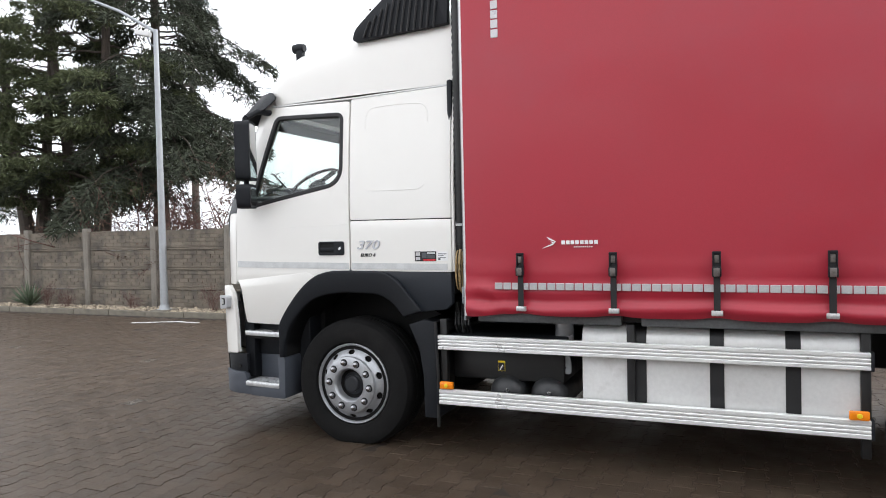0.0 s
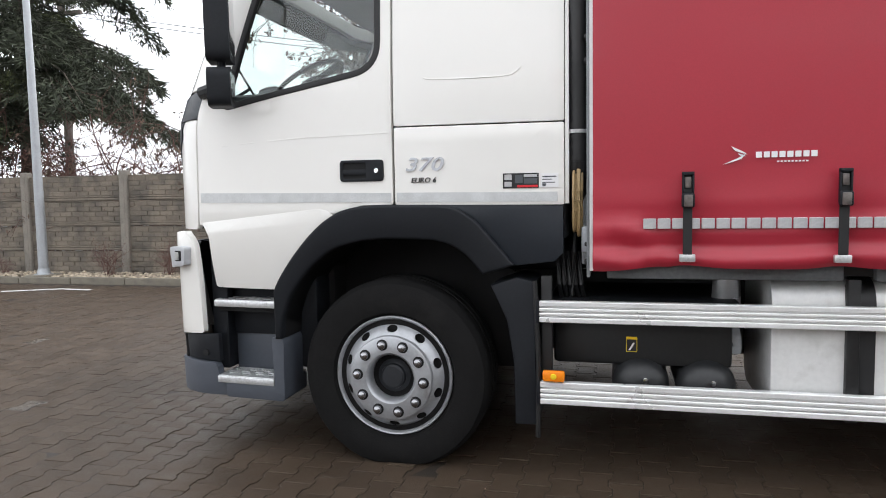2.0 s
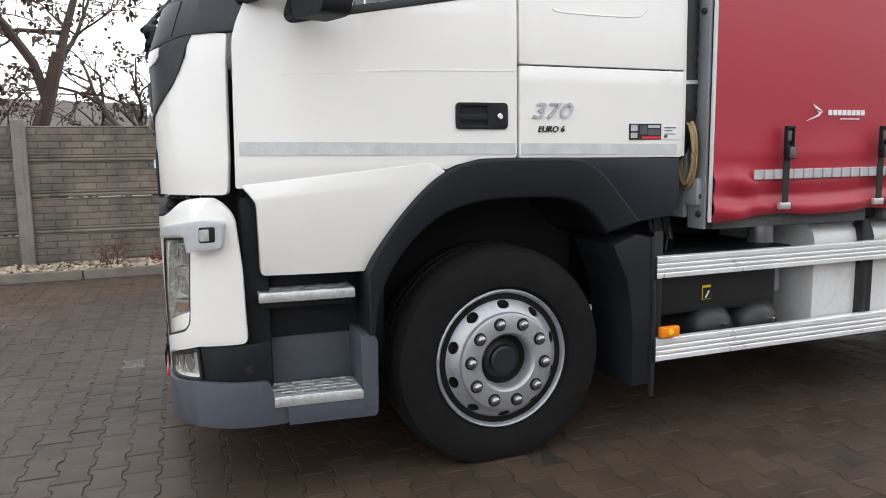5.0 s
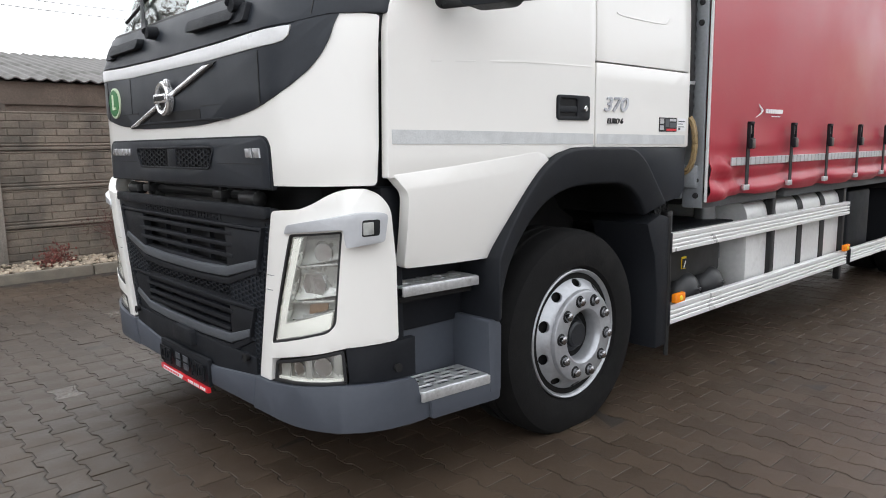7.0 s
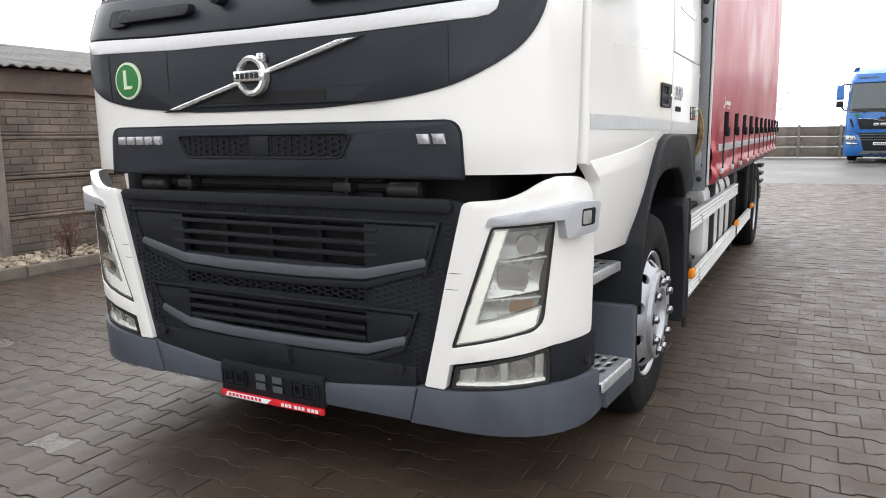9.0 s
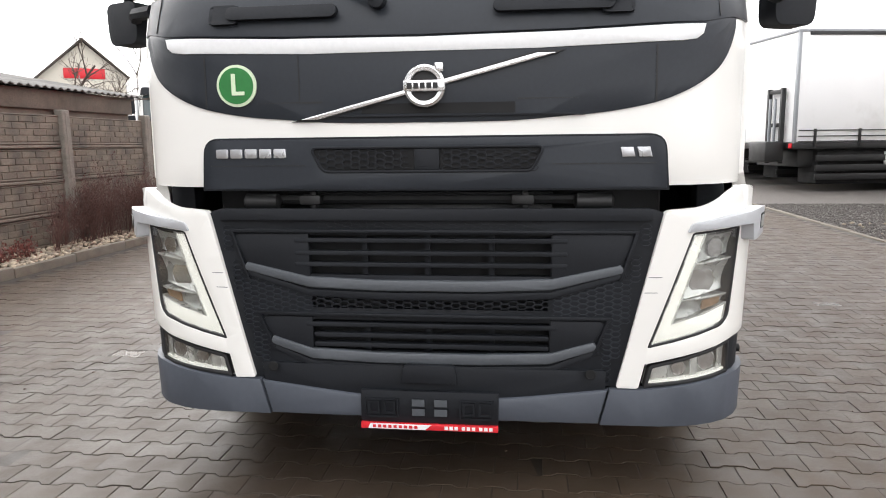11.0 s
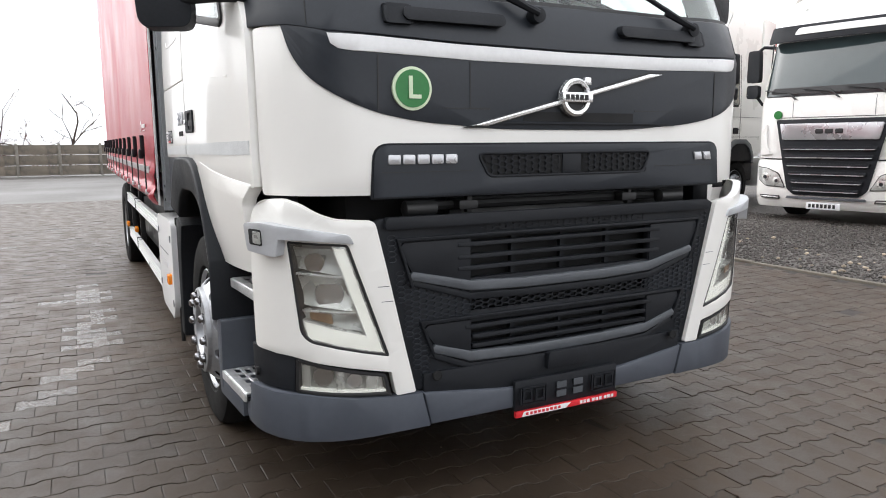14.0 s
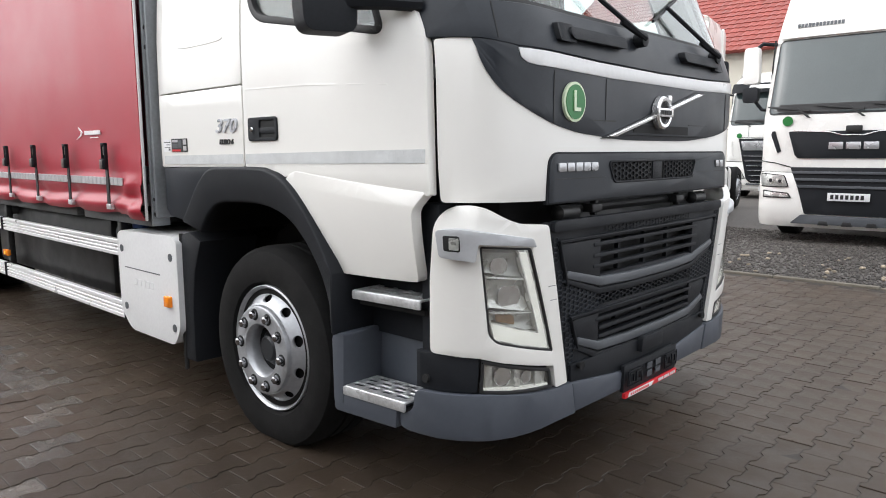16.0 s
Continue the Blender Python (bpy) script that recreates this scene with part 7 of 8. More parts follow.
house(7.0, -31.0, 90, 12, 22, 5.3, 9.6, RENDER_WALL, ROOF_RED, "house with a red tiled roof behind the trucks", tiles=True)
gabled = house(48.0, 33.0, -55, 6.4, 9, 5.7, 8.6, RENDER_WALL, ROOF_DARK, "distant pale gabled house with a dark roof")
part("gable_sign", box(-1.3, 1.3, -4.56, -4.5, 6.0, 6.7, 0.02), RED_STRIP, gabled, "plain red sign on the gable")
house(-6.5, 26.0, 115, 8, 12, 1.8, 3.5, RENDER_WALL, ROOF_DARK, "low house with a dark roof behind the fence")
house(46.0, 17.0, 60, 9, 10, 2.2, 5.4, RENDER_WALL, ROOF_DARK, "low house with a dark roof behind the far fence")

# far fence that closes the yard
far = thing("far_fence", "distant grey concrete slab fence closing the yard", "fence")
fp = part("post", box(-0.06, 0.06, -0.06, 0.06, 0, 1.45, 0.01), CONCRETE_POST, far, m=pose(34, -6, 0))
fs = part("slab", join(box(-0.02, 0.02, 0.06, 1.60, 0.03, 0.46, 0.012), box(-0.03, 0.0, 0.06, 1.60, 0.03, 0.07, 0.006)), CONCRETE, far, m=pose(34, -6, 0))
for k in range(17):
    y = -6 + 1.66 * k
    if k:
        o = new("post", fp.data)
        o.parent, o.matrix_basis = far, pose(34, y, 0)
    for j in range(3):
        if k or j:
            o = new("slab", fs.data)
            o.parent, o.matrix_basis = far, pose(34, y, 0.46 * j)
notice = single("notice_board", box(-0.01, 0.01, -0.22, 0.22, -0.28, 0.28, 0.01), WHITE_PRINT, "small white notice on the far fence", "sign", m=pose(33.92, 10.15, 1.28))
part("notice_mark", box(-0.016, -0.01, -0.08, 0.08, -0.14, 0.14, 0), RED_STRIP, notice)


# ---- other trucks ----
def truck_wheel(parent, x, y, sg):
    w = new("wheel")
    w.parent, w.matrix_basis = parent, pose(x, y, 0.49, 0, 0, 0 if sg < 0 else 180)
    part("tyre", lathe([(0.29, 0.0), (0.33, -0.03), (0.44, -0.03), (0.49, 0.02), (0.49, 0.24), (0.44, 0.28), (0.30, 0.27)], 40, "y"), RUBBER, w)
    part("rim", lathe([(0.0, 0.02), (0.09, 0.02), (0.10, -0.05), (0.19, -0.05), (0.22, 0.02), (0.27, 0.03), (0.29, -0.015), (0.30, 0.0), (0.29, 0.1), (0.0, 0.1)], 36, "y"), RIM, w)
    for k in range(10):
        a = 2 * math.pi * k / 10
        part("wheel_nut", shift(lathe([(0.016, 0.0), (0.014, -0.03), (0.0, -0.034)], 8, "y"), pose(0.145 * math.cos(a), -0.05, 0.145 * math.sin(a))), NUT, w)


def tractor(x, y, hx, hy, paint, label, style="slats", tall=3.75):
    """A parked tractor unit; its nose at x, y points along hx, hy."""
    t = thing("truck", label, "truck", m=pose(x, y, 0, 0, 0, math.degrees(math.atan2(-hy, -hx))), group="parked trucks")
    W2 = 1.235
    BREAK = 1.95 if style == "slats" else 1.82

    def nx(v):
        return 0.03 + max(0.0, v - BREAK) * 0.26

    def bow(u):
        """How far the rounded nose falls back towards its corners."""
        return 0.05 * (u / 1.2) ** 2 + 0.16 * max(0.0, (abs(u) - 0.95) / 0.285) ** 2.5

    def across(name, prof, y0, y1, mat, parent=t, bev=0.05, lab=""):
        return part(name, solid(sheet(prof), lambda u, v, d: Vector((u, y0 + d * (y1 - y0), v)), 1.0, bev, 3), mat, parent, lab)

    def plate(name, poly, off, mat, parent=t, thick=0.02, bev=0.006, holes=(), lab=""):
        """A plate on the nose, following its slope and its rounding."""
        us = [p[0] for p in poly]
        cuts = [k for k in (-1.2, -1.15, -1.08, -1.0, -0.9, -0.6, -0.3, 0, 0.3, 0.6, 0.9, 1.0, 1.08, 1.15, 1.2) if min(us) < k < max(us)]
        return part(name, solid(sheet(poly, holes, cuts, [k for k in (1.82, 1.95) if min(p[1] for p in poly) < k < max(p[1] for p in poly)]), lambda u, v, d: Vector((nx(v) + bow(u) - off + d, u, v)), thick, bev), mat, parent, lab)

    # the cab: rings of the plan outline stacked from the sill to the roof
    rings = []
    cab_bm = bmesh.new()
    for z, sx, grow in ((1.04, 0.0, 0.0), (1.30, 0.0, 0.0), (BREAK, 0.0, 0.0), (2.45, 0.0, -0.02), (3.02, 0.0, -0.05), (3.30, 0.10, -0.06), (tall - 0.16, 0.42, -0.08), (tall - 0.03, 0.72, -0.13), (tall, 1.05, -0.24)):
        w = W2 + grow
        plan = [(nx(min(z, 3.05)) + sx + bow(u) * (1 if z < 3.2 else 1.4), u * w / W2) for u in (-1.235, -1.225, -1.20, -1.15, -1.08, -1.0, -0.85, -0.5, 0.0, 0.5, 0.85, 1.0, 1.08, 1.15, 1.20, 1.225, 1.235)]
        plan += [(1.0, w), (2.18, w), (2.22, w - 0.04), (2.22, -w + 0.04), (2.18, -w), (1.0, -w)]
        rings.append([cab_bm.verts.new((a, b, z)) for a, b in plan])
    for a, b in zip(rings, rings[1:]):
        for k in range(len(a)):
            cab_bm.faces.new((a[k], a[(k + 1) % len(a)], b[(k + 1) % len(a)], b[k]))
    cab_bm.faces.new(rings[0])
    cab_bm.faces.new(rings[-1][::-1])
    bmesh.ops.recalc_face_normals(cab_bm, faces=cab_bm.faces[:])
    part("cab", cab_bm, paint, t, smooth=40)
    low = bmesh.new()
    lows = []
    for z, back in ((0.24, 0.07), (0.34, 0.0), (0.55, -0.03), (0.95, -0.02), (1.03, 0.02)):
        plan = [(0.01 + back + bow(u), u) for u in (-1.245, -1.22, -1.15, -1.08, -1.0, -0.85, -0.5, 0.0, 0.5, 0.85, 1.0, 1.08, 1.15, 1.22, 1.245)]
        plan += [(0.78, 1.245), (0.78, -1.245)]
        lows.append([low.verts.new((a, b, z)) for a, b in plan])
    for a, b in zip(lows, lows[1:]):
        for k in range(len(a)):
            low.faces.new((a[k], a[(k + 1) % len(a)], b[(k + 1) % len(a)], b[k]))
    low.faces.new(lows[0])
    low.faces.new(lows[-1][::-1])
    bmesh.ops.recalc_face_normals(low, faces=low.faces[:])
    part("bumper", low, paint, t, smooth=40)
    across("chassis", [(0.5, 0.55), (6.0, 0.55), (6.0, 0.95), (0.5, 0.95)], -0.45, 0.45, CHASSIS, bev=0.01)
    part("underside", box(0.16, 2.2, -1.1, 1.1, 0.55, 1.06, 0.02), DEEP_BLACK, t)
    wz0, wz1 = (2.08, 2.96) if style == "slats" else (1.88, 2.94)
    ws_ol = rounded([(-1.14, wz0), (1.14, wz0), (1.09, wz1), (-1.09, wz1)], 0.07)
    scr = plate("windscreen", ws_ol, 0.010, SCREEN, lab="dark reflective windscreen")
    plate("screen_edge", rounded(inset(ws_ol, -0.018), 0), 0.006, GAP, scr, holes=[inset(ws_ol, 0.02)], thick=0.01, bev=0.001)
    plate("dash_shade", rounded([(-1.04, wz0 + 0.03), (1.04, wz0 + 0.03), (1.0, wz0 + 0.13), (-1.0, wz0 + 0.13)], 0.03), 0.013, GAP, scr, thick=0.004, bev=0)
    for u in (-0.80, -0.10, 0.58):
        w_ob = plate("wiper", [(u, wz0 + 0.02), (u + 0.60, wz0 + 0.10), (u + 0.60, wz0 + 0.118), (u, wz0 + 0.05)], 0.04, GAP, bev=0, thick=0.015)
        plate("wiper_arm", [(u - 0.03, wz0 - 0.07), (u + 0.01, wz0 - 0.07), (u + 0.20, wz0 + 0.075), (u + 0.17, wz0 + 0.085)], 0.05, GAP, w_ob, thick=0.015, bev=0)
    if style == "slats":
        vis = plate("sun_visor", rounded([(-1.20, 2.96), (1.20, 2.96), (1.14, 3.22), (-1.14, 3.22)], 0.05), 0.20, BLACK_PLASTIC, thick=0.05, lab="dark sun visor with a pale band")
        plate("visor_band", rounded([(-0.72, 3.06), (0.72, 3.06), (0.66, 3.17), (-0.66, 3.17)], 0.04), 0.212, VEH_WHITE, vis)
        for sg in (1, -1):
            plate("roof_lamp", rounded([(sg * 0.62, 3.36), (sg * 0.98, 3.34), (sg * 1.0, 3.60), (sg * 0.80, 3.62)][::sg], 0.04), -0.13, LAMP_SMOKE, lab="roof spotlight under a clear cover")
        plate("hatch_edge", [(-0.88, 1.715), (0.88, 1.715), (0.88, 1.725), (-0.88, 1.725)], 0.004, GAP, thick=0.006, bev=0)
        for u in (-0.62, 0.62):
            plate("hatch_edge", [(u - 0.003, 1.73), (u + 0.003, 1.73), (u + 0.003, 2.03), (u - 0.003, 2.03)], 0.003, CHEVRON_GREY, thick=0.005, bev=0)
        gr = plate("grille", rounded([(-0.50, 0.46), (0.50, 0.46), (0.62, 0.56), (0.72, 1.02), (0.86, 1.69), (-0.86, 1.69), (-0.72, 1.02), (-0.62, 0.56)], 0.04), 0.066, BLACK_PLASTIC, lab="dark slatted grille")
        bp_ = plate("badge_panel", rounded([(-0.73, 1.36), (0.73, 1.36), (0.79, 1.62), (-0.79, 1.62)], 0.03), 0.088, SATIN_SILVER, gr, thick=0.03, bev=0.012)
        for k in range(3):
            plate("badge_mark", rounded([(-0.22 + k * 0.15, 1.455), (-0.10 + k * 0.15, 1.455), (-0.10 + k * 0.15, 1.53), (-0.22 + k * 0.15, 1.53)], 0.02), 0.094, GAP, gr, thick=0.006, bev=0.001)
        for k in range(6):
            z = 0.52 + 0.135 * k
            e = 0.50 + 0.042 * k
            plate("slat", rounded([(-e, z), (e, z), (e + 0.015, z + 0.055), (-e - 0.015, z + 0.055)], 0.015), 0.105, BLACK_PLASTIC, gr, thick=0.05, bev=0.012)
            plate("slat_edge", rounded([(-e + 0.03, z + 0.002), (e - 0.03, z + 0.002), (e, z + 0.018), (-e, z + 0.014)], 0.006), 0.109, SATIN_SILVER, gr, thick=0.012, bev=0.003)
        plate("lip", rounded([(-0.62, 0.40), (0.62, 0.40), (0.60, 0.44), (-0.60, 0.44)], 0.015), 0.075, CHEVRON_GREY)
        lamp_ol, bowls = [(0.66, 0.58), (0.98, 0.60), (1.13, 0.70), (1.17, 0.90), (0.98, 0.885), (0.78, 0.80)], ((0.80, 0.68, 0.062), (1.0, 0.74, 0.07))
        fog_ol, pz = [(0.72, 0.375), (1.05, 0.385), (1.10, 0.44), (0.74, 0.435)], 0.30
        for sg in (1, -1):
            plate("cheek_fin", rounded([(sg * 0.93, 1.12), (sg * 1.17, 1.10), (sg * 1.13, 1.22), (sg * 1.08, 1.62), (sg * 1.04, 1.62), (sg * 1.02, 1.26)][::sg], 0.03), 0.03, paint, thick=0.04, bev=0.012)
            plate("bumper_seam", [(sg * 0.72, 1.035), (sg * 1.235, 1.045), (sg * 1.235, 1.058), (sg * 0.72, 1.05)][::sg], 0.012, GAP, thick=0.02, bev=0)
    else:
        plate("roof_front", rounded([(-1.14, 2.98), (1.14, 2.98), (1.11, 3.06), (-1.11, 3.06)], 0.03), 0.05, paint, thick=0.05, bev=0.02)
        for k in range(13):
            plate("roof_mark", [(0.86 - k * 0.048, 3.13), (0.892 - k * 0.048, 3.13), (0.892 - k * 0.048, 3.185), (0.86 - k * 0.048, 3.185)], 0.0, CHEVRON_GREY, thick=0.03, bev=0)
        gr = plate("grille", rounded([(-0.70, 1.24), (0.70, 1.24), (0.74, 1.28), (0.84, 1.62), (-0.84, 1.62), (-0.74, 1.28)], 0.025), 0.022, BLACK_PLASTIC, lab="black upper grille")
        plate("chrome_line", [(-0.80, 1.625), (-0.30, 1.60), (-0.14, 1.555), (0.14, 1.555), (0.30, 1.60), (0.80, 1.625), (0.80, 1.637), (0.29, 1.613), (0.13, 1.568), (-0.13, 1.568), (-0.29, 1.613), (-0.80, 1.637)], 0.034, EMBLEM, gr, thick=0.012, bev=0.002)
        for k in range(3):
            plate("badge_mark", rounded([(-0.31 + k * 0.215, 1.365), (-0.13 + k * 0.215, 1.365), (-0.13 + k * 0.215, 1.465), (-0.31 + k * 0.215, 1.465)], 0.01), 0.036, SATIN_SILVER, gr, thick=0.014, bev=0.003)
        plate("badge", rounded([(-0.10, 1.60), (0.10, 1.60), (0.10, 1.69), (-0.10, 1.69)], 0.02), 0.04, GAP, gr)
        lg = plate("lower_grille", rounded([(-0.56, 0.44), (0.56, 0.44), (0.66, 0.80), (0.78, 1.11), (-0.78, 1.11), (-0.66, 0.80)], 0.03), 0.052, BLACK_PLASTIC, lab="black lower grille with slats")
        for z in (0.82, 0.92, 1.02):
            plate("slat", rounded([(-0.66 - (z - 0.8) * 0.35, z), (0.66 + (z - 0.8) * 0.35, z), (0.67 + (z - 0.8) * 0.35, z + 0.035), (-0.67 - (z - 0.8) * 0.35, z + 0.035)], 0.01), 0.078, CHEVRON_GREY, lg, thick=0.04, bev=0.008)
        plate("lip", rounded([(-0.74, 0.30), (0.74, 0.30), (0.60, 0.43), (-0.60, 0.43)], 0.02), 0.075, CHEVRON_GREY, thick=0.05, bev=0.015)
        for u in (-0.30, 0.0, 0.30):
            plate("lip_gap", rounded([(u - 0.07, 0.29), (u + 0.07, 0.29), (u + 0.05, 0.35), (u - 0.05, 0.35)], 0.01), 0.078, GAP, thick=0.03, bev=0.002)
        lamp_ol, bowls = [(0.80, 0.83), (1.18, 0.83), (1.20, 1.01), (0.86, 0.985)], ((0.91, 0.905, 0.05), (1.04, 0.915, 0.055))
        fog_ol, pz = [(0.74, 0.66), (1.16, 0.66), (1.16, 0.77), (0.79, 0.74)], 0.70
        for sg in (1, -1):
            plate("cheek_vent", rounded([(sg * 0.93, 1.34), (sg * 0.98, 1.31), (sg * 1.09, 1.58), (sg * 1.07, 1.63), (sg * 1.03, 1.63)][::sg], 0.01), 0.012, BLACK_PLASTIC)
            plate("bumper_seam", [(sg * 0.78, 1.10), (sg * 1.0, 1.16), (sg * 1.235, 1.19), (sg * 1.235, 1.205), (sg * 1.0, 1.175), (sg * 0.78, 1.115)][::sg], 0.006, GAP, thick=0.03, bev=0)
    plate_ob = plate("number_plate", [(-0.26, pz - 0.055), (0.26, pz - 0.055), (0.26, pz + 0.055), (-0.26, pz + 0.055)], 0.100, PLATE, lab="white number plate")
    for k in range(7):
        plate("plate_bar", [(-0.19 + k * 0.062, pz - 0.03), (-0.15 + k * 0.062, pz - 0.03), (-0.15 + k * 0.062, pz + 0.03), (-0.19 + k * 0.062, pz + 0.03)], 0.104, GAP, plate_ob, thick=0.006, bev=0)
    for sg in (1, -1):
        hl = plate("headlamp", rounded([(sg * u, v) for u, v in lamp_ol][::sg], 0.03), 0.064, LAMP_SMOKE, lab="clear headlamp")
        plate("lamp_rim", [(sg * u, v) for u, v in rounded(inset(lamp_ol, -0.012), 0.03)][::sg], 0.060, GAP, hl, thick=0.02, bev=0.003)
        for bu, bv, br in bowls:
            ring_ = [(sg * bu + br * math.cos(a), bv + br * math.sin(a)) for a in [2 * math.pi * k / 16 for k in range(16)]]
            plate("lamp_bowl", ring_, 0.070, LENS_INNER, hl, thick=0.02, bev=0.004)
            plate("lamp_eye", [(sg * bu + br * 0.5 * math.cos(a), bv + br * 0.5 * math.sin(a)) for a in [2 * math.pi * k / 12 for k in range(12)]], 0.073, HUB_DARK, hl, thick=0.01, bev=0.002)
        fg = plate("fog_lamp", rounded([(sg * u, v) for u, v in fog_ol][::sg], 0.02), 0.062, GAP)
        plate("fog_glass", rounded([(sg * u, v) for u, v in inset(fog_ol, 0.018)][::sg], 0.01), 0.066, LENS_INNER, fg, thick=0.01)

        # flank: window, seams, handle, arch, step
        def fl(nm, poly, off, mat, par=t, th=0.02, bev=0.005, lab=""):
            def wy(v):
                return W2 - 0.02 * max(0.0, min(1.0, (v - BREAK) / (2.45 - BREAK))) - 0.03 * max(0.0, min(1.0, (v - 2.45) / 0.57))
            return part(nm, solid(sheet(poly, (), (), [k for k in (BREAK, 2.45) if min(p[1] for p in poly) < k < max(p[1] for p in poly)]), lambda u, v, d: Vector((u, sg * (wy(v) + off - d), v)), th, bev), mat, par, lab)
        win = rounded([(0.52, 2.02), (1.28, 2.02), (1.28, 2.90), (0.66, 2.90)], 0.06)
        fl("window_edge", inset(win, -0.03), 0.006, GAP)
        fl("side_window", win, 0.010, SCREEN)
        for a in (0.40, 1.36):
            fl("door_seam", [(a, 1.32 if a > 1 else 1.08), (a + 0.010, 1.32 if a > 1 else 1.08), (a + 0.010, 2.98), (a, 2.98)], 0.003, GAP, bev=0)
        for z in (1.42, 1.80):
            fl("waist_seam", [(0.40, z), (2.18, z), (2.18, z + 0.007), (0.40, z + 0.007)], 0.003, GAP, bev=0)
        fl("door_handle", rounded([(1.10, 1.48), (1.30, 1.48), (1.30, 1.60), (1.10, 1.60)], 0.02), 0.012, BLACK_PLASTIC)
        fl("arch_trim", [(0.80, 0.90), (0.86, 1.12), (1.02, 1.32), (1.20, 1.38), (1.60, 1.38), (1.80, 1.28), (1.92, 1.08), (1.94, 0.90), (1.86, 0.90), (1.84, 1.05), (1.74, 1.20), (1.57, 1.29), (1.22, 1.29), (1.08, 1.24), (0.94, 1.08), (0.88, 0.90)], 0.03, CHEVRON_GREY, th=0.3)
        fl("arch_shade", [(0.88, 0.96), (0.94, 1.08), (1.08, 1.24), (1.22, 1.29), (1.57, 1.29), (1.74, 1.20), (1.84, 1.05), (1.86, 0.96)], 0.004, DEEP_BLACK, th=0.02, bev=0)
        part("step_panel", box(0.30, 0.82, *sorted((sg * 0.9, sg * 1.235)), 0.36, 1.04, 0.03), paint, t)
        for z in (0.48, 0.80):
            part("step", box(0.38, 0.80, *sorted((sg * 1.0, sg * 1.250)), z, z + 0.10, 0.015), BLACK_PLASTIC, t)
        dark = style == "slats"
        m_ol = rounded([(-0.13, 2.36), (0.12, 2.36), (0.13, 2.44), (0.12, 2.90), (-0.12, 2.90), (-0.14, 2.44)], 0.05)
        m_at = lambda u, v, d: Vector((0.34 + d + u * 0.25, sg * (1.50 + u * 0.95), v))
        mir = part("mirror", solid(sheet(m_ol), m_at, 0.13, 0.035, 3), BLACK_PLASTIC if dark else paint, t, "door mirror housing")
        part("wide_mirror", solid(sheet(rounded([(-0.13, 2.08), (0.12, 2.08), (0.12, 2.31), (-0.13, 2.31)], 0.06)), m_at, 0.12, 0.035, 3), BLACK_PLASTIC, mir)
        part("mirror_arm", tube([(0.50, sg * 1.18, 2.93), (0.42, sg * 1.36, 2.95), (0.42, sg * 1.48, 2.86)], 0.028, 8), BLACK_PLASTIC, mir)
        part("mirror_arm", tube([(0.46, sg * 1.20, 1.96), (0.44, sg * 1.34, 1.97), (0.42, sg * 1.45, 2.12)], 0.026, 8), BLACK_PLASTIC, mir)
        truck_wheel(t, 1.38, sg * 1.16, sg)
        truck_wheel(t, 5.0, sg * 1.16, sg)
        part("tank", solid(sheet(rounded([(sg * 0.62, 0.42), (sg * 1.20, 0.42), (sg * 1.20, 1.0), (sg * 0.62, 1.0)][::sg], 0.12)), lambda u, v, d: Vector((2.45 + d, u, v)), 1.4, 0.03), TANK, t)
        for xx in (2.75, 3.4):
            part("tank_strap", box(xx, xx + 0.06, *sorted((sg * 0.61, sg * 1.208)), 0.41, 1.008, 0.06), GAP, t)
        part("side_fairing", solid(sheet(rounded([(2.24, 1.10), (2.78, 1.10), (2.86, 1.6), (2.86, tall - 0.14), (2.24, tall - 0.10)], 0.05)), lambda u, v, d: Vector((u, sg * (1.19 - 0.10 * max(0, (u - 2.24)) - d), v)), 0.05, 0.012), paint, t)
    part("green_sign", shift(lathe([(0.0, -0.012), (0.07, -0.012), (0.07, 0.0), (0.0, 0.0)], 24, "x"), pose(0.045, 0.86, 1.77)), GREEN_SIGN, t)
    return t


tractor(1.05, -8.05, -0.06, 1.0, VEH_WHITE, "white tractor truck with a black grille parked on the gravel", "panel", 3.9)
tractor(4.95, -8.95, -0.20, 0.98, VEH_WHITE, "white tractor truck with silver grille slats parked on the gravel", tall=3.85)
tractor(8.30, -8.21, -0.22, 0.98, VEH_WHITE, "white tractor truck with silver grille slats parked on the gravel", tall=3.85)
tractor(11.82, -7.97, -0.24, 0.97, VEH_WHITE, "white tractor truck with silver grille slats parked on the gravel", tall=3.85)
tractor(5.2, -17.5, -0.10, 1.0, VEH_WHITE, "white tractor truck standing in the back row", tall=3.6)
tractor(29.0, -3.9, -1.0, 0.12, VEH_BLUE, "blue tractor truck parked at the end of the lot", "panel", 3.6)
tractor(18.6, 8.2, -0.75, -0.66, VEH_WHITE, "white tractor truck parked behind the fence", tall=3.7)
tractor(20.2, 11.2, -0.75, -0.66, VEH_WHITE, "white tractor truck parked behind the fence", tall=3.7)


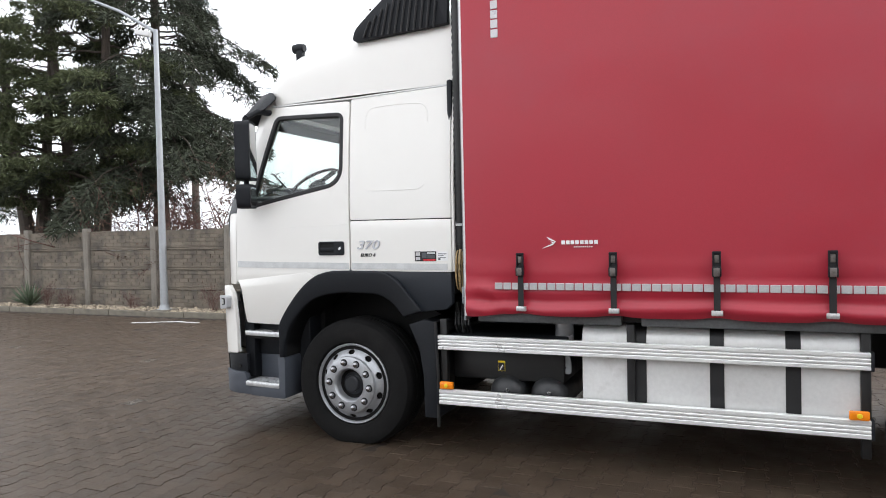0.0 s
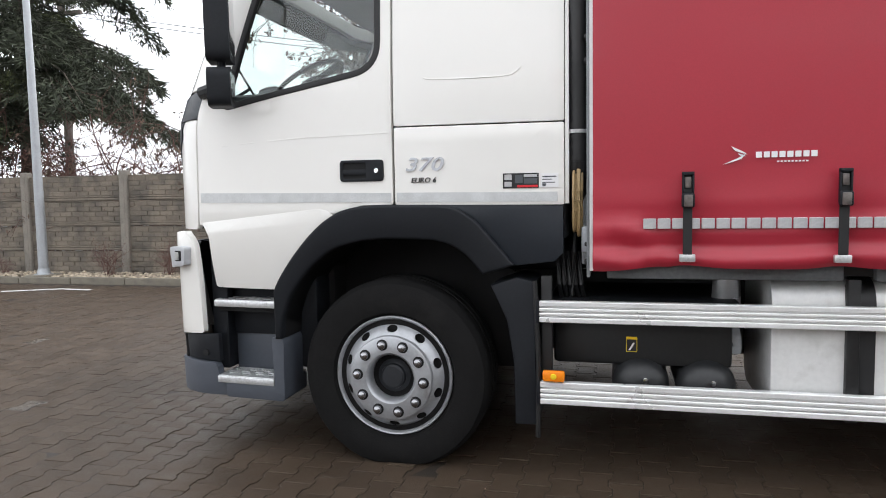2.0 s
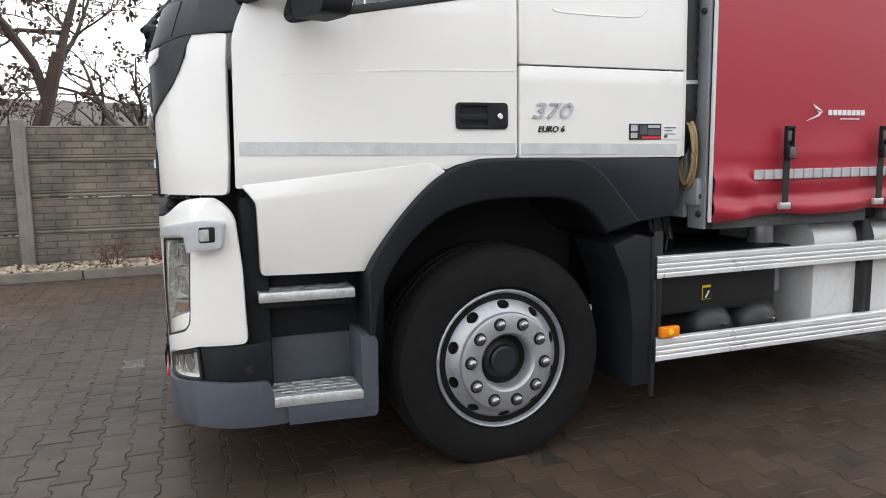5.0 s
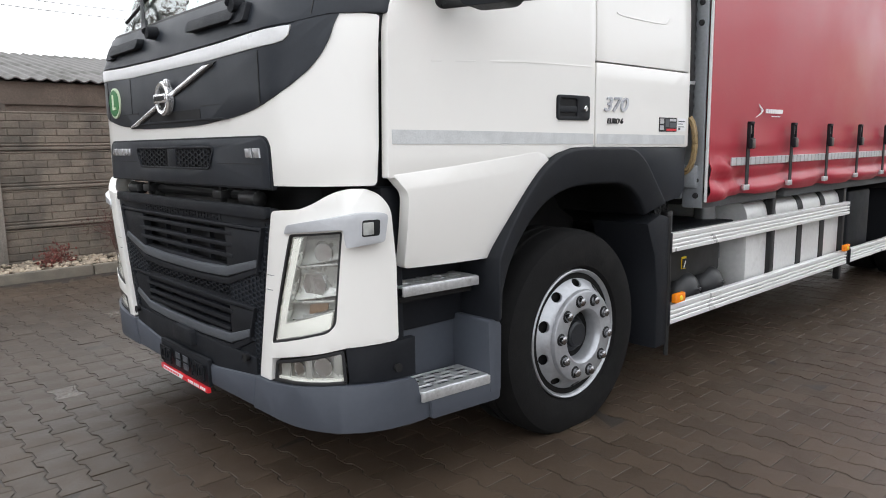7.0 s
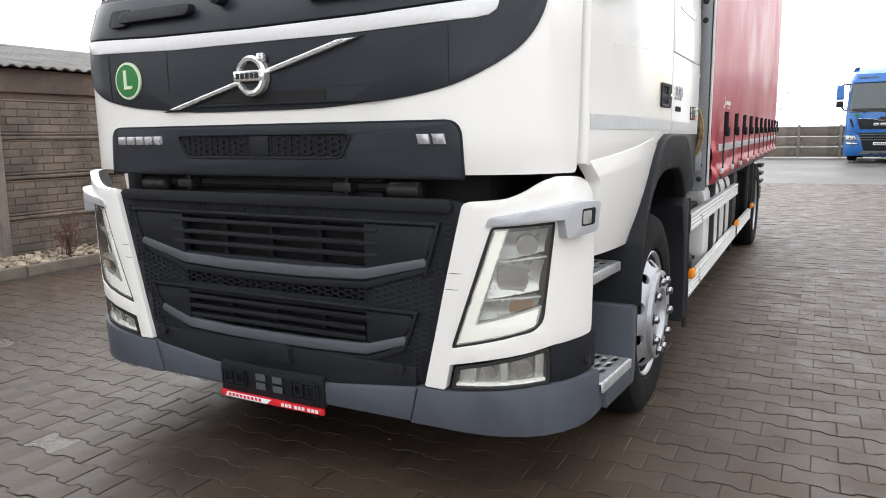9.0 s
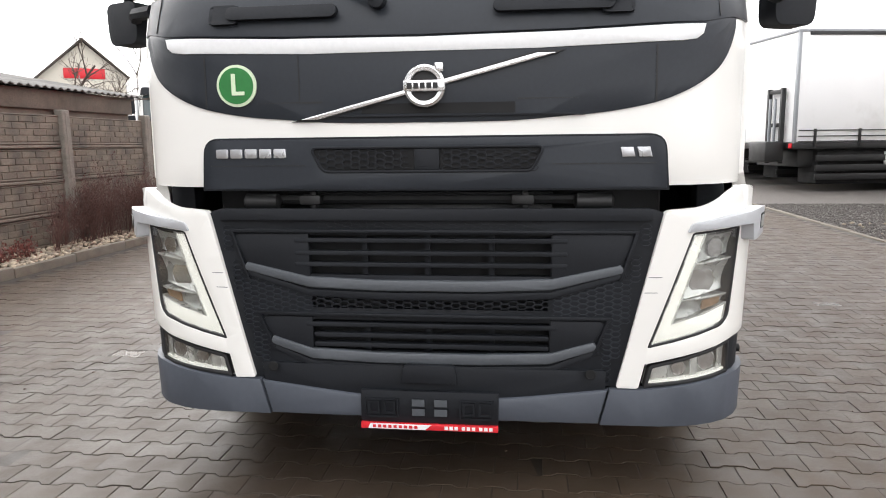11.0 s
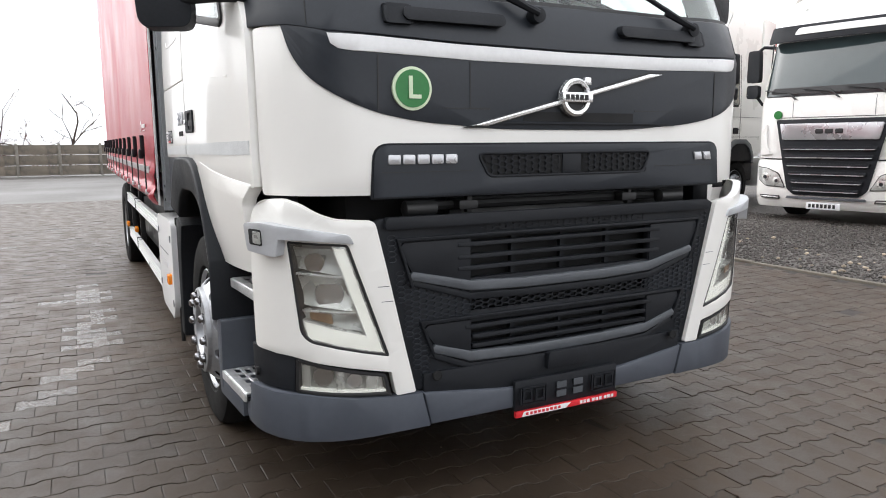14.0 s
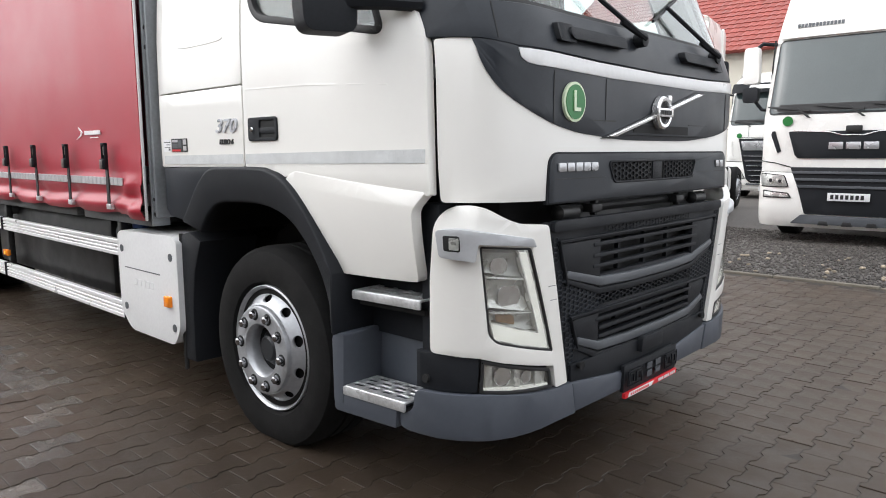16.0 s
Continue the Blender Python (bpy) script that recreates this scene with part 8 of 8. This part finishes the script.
# ---- row of trailers ----
def trailer(x, y, rot, paint, label, fork=True):
    t = thing("trailer", label, "trailer", m=pose(x, y, 0, 0, 0, rot), group="parked trailers")
    part("box_body", box(0, 2.5, -12.5, 0, 1.22, 3.85, 0.04), paint, t)
    part("corner_post", box(-0.012, 0.08, -0.06, 0.012, 1.2, 3.87, 0.01), STEEL_GREY, t)
    part("roof_edge", box(-0.02, 2.52, -12.52, 0.02, 3.83, 3.90, 0.02), STEEL_GREY, t)
    part("side_rail", box(-0.01, 2.51, -12.5, 0.01, 1.06, 1.22, 0.01), CHASSIS, t)
    part("underframe", box(0.3, 2.2, -12.2, -0.3, 0.62, 1.06, 0.02), CHASSIS, t)
    for z in (0.30, 0.52, 0.76):
        part("side_guard", box(0.0, 0.05, -9.5, -0.6, z, z + 0.15, 0.01), CHASSIS, t)
    part("under_box", box(0.12, 0.9, -9.4, -0.7, 0.20, 1.0, 0.03), DEEP_BLACK, t)
    for yy in (-2.4, -3.7, -6.6):
        part("tool_locker", box(-0.015, 0.06, yy - 0.55, yy, 0.66, 0.98, 0.01), TANK, t)
    part("top_rail", box(-0.03, 0.05, -12.5, -0.25, 3.76, 3.84, 0.01), CHASSIS, t)
    for z in (1.235, 1.36, 1.50):
        part("lath", box(-0.035, -0.012, -12.5, -0.1, z, z + 0.022, 0.004), CHASSIS, t)
    for k in range(11):
        part("lath_post", box(-0.042, -0.010, -0.55 - k * 1.15, -0.49 - k * 1.15, 1.10, 1.55, 0.006), CHASSIS, t)
    for yy in (-10.2, -11.4):
        w = new("wheel")
        w.parent, w.matrix_basis = t, pose(0.05, yy, 0.49, 0, 0, -90)
        part("tyre", lathe([(0.29, 0.0), (0.33, -0.03), (0.44, -0.03), (0.49, 0.02), (0.49, 0.30), (0.30, 0.31)], 32, "y"), RUBBER, w)
        part("rim", lathe([(0.0, 0.06), (0.20, 0.06), (0.27, 0.03), (0.29, -0.015), (0.30, 0.0), (0.29, 0.1), (0.0, 0.1)], 28, "y"), RIM, w)
    for xx in (0.05, 2.35):
        part("tail_lamp", box(xx, xx + 0.12, 0.0, 0.04, 1.08, 1.2, 0.01), RED_STRIP, t)
    if fork:
        f = part("fork_mount", join(box(0.35, 0.43, 0.05, 0.16, 0.7, 2.55, 0.01), box(0.95, 1.03, 0.05, 0.16, 0.7, 2.55, 0.01), box(0.35, 1.03, 0.07, 0.14, 2.42, 2.52, 0.01), box(0.3, 1.1, 0.05, 0.55, 0.75, 1.25, 0.05), box(0.35, 1.03, 0.07, 0.14, 1.6, 1.7, 0.01)), CHASSIS, t, "dark forklift mast carried on the tail")
        part("fork_mast", join(box(0.55, 0.60, 0.16, 0.22, 0.8, 2.3, 0.01), box(0.78, 0.83, 0.16, 0.22, 0.8, 2.3, 0.01)), STEEL_GREY, f)
    return t


for k, (paint, nm) in enumerate(((TRAILER_WHITE, "white"), (TRAILER_YELLOW, "yellow"), (TRAILER_WHITE, "white"), (TRAILER_WHITE, "white"), (TRAILER_YELLOW, "yellow"), (TRAILER_WHITE, "white"))):
    trailer(15.7 + 3.1 * k, -6.75 - 0.12 * k, 12, paint, f"{nm} box trailer in a row at the edge of the yard", fork=k not in (2, 3))
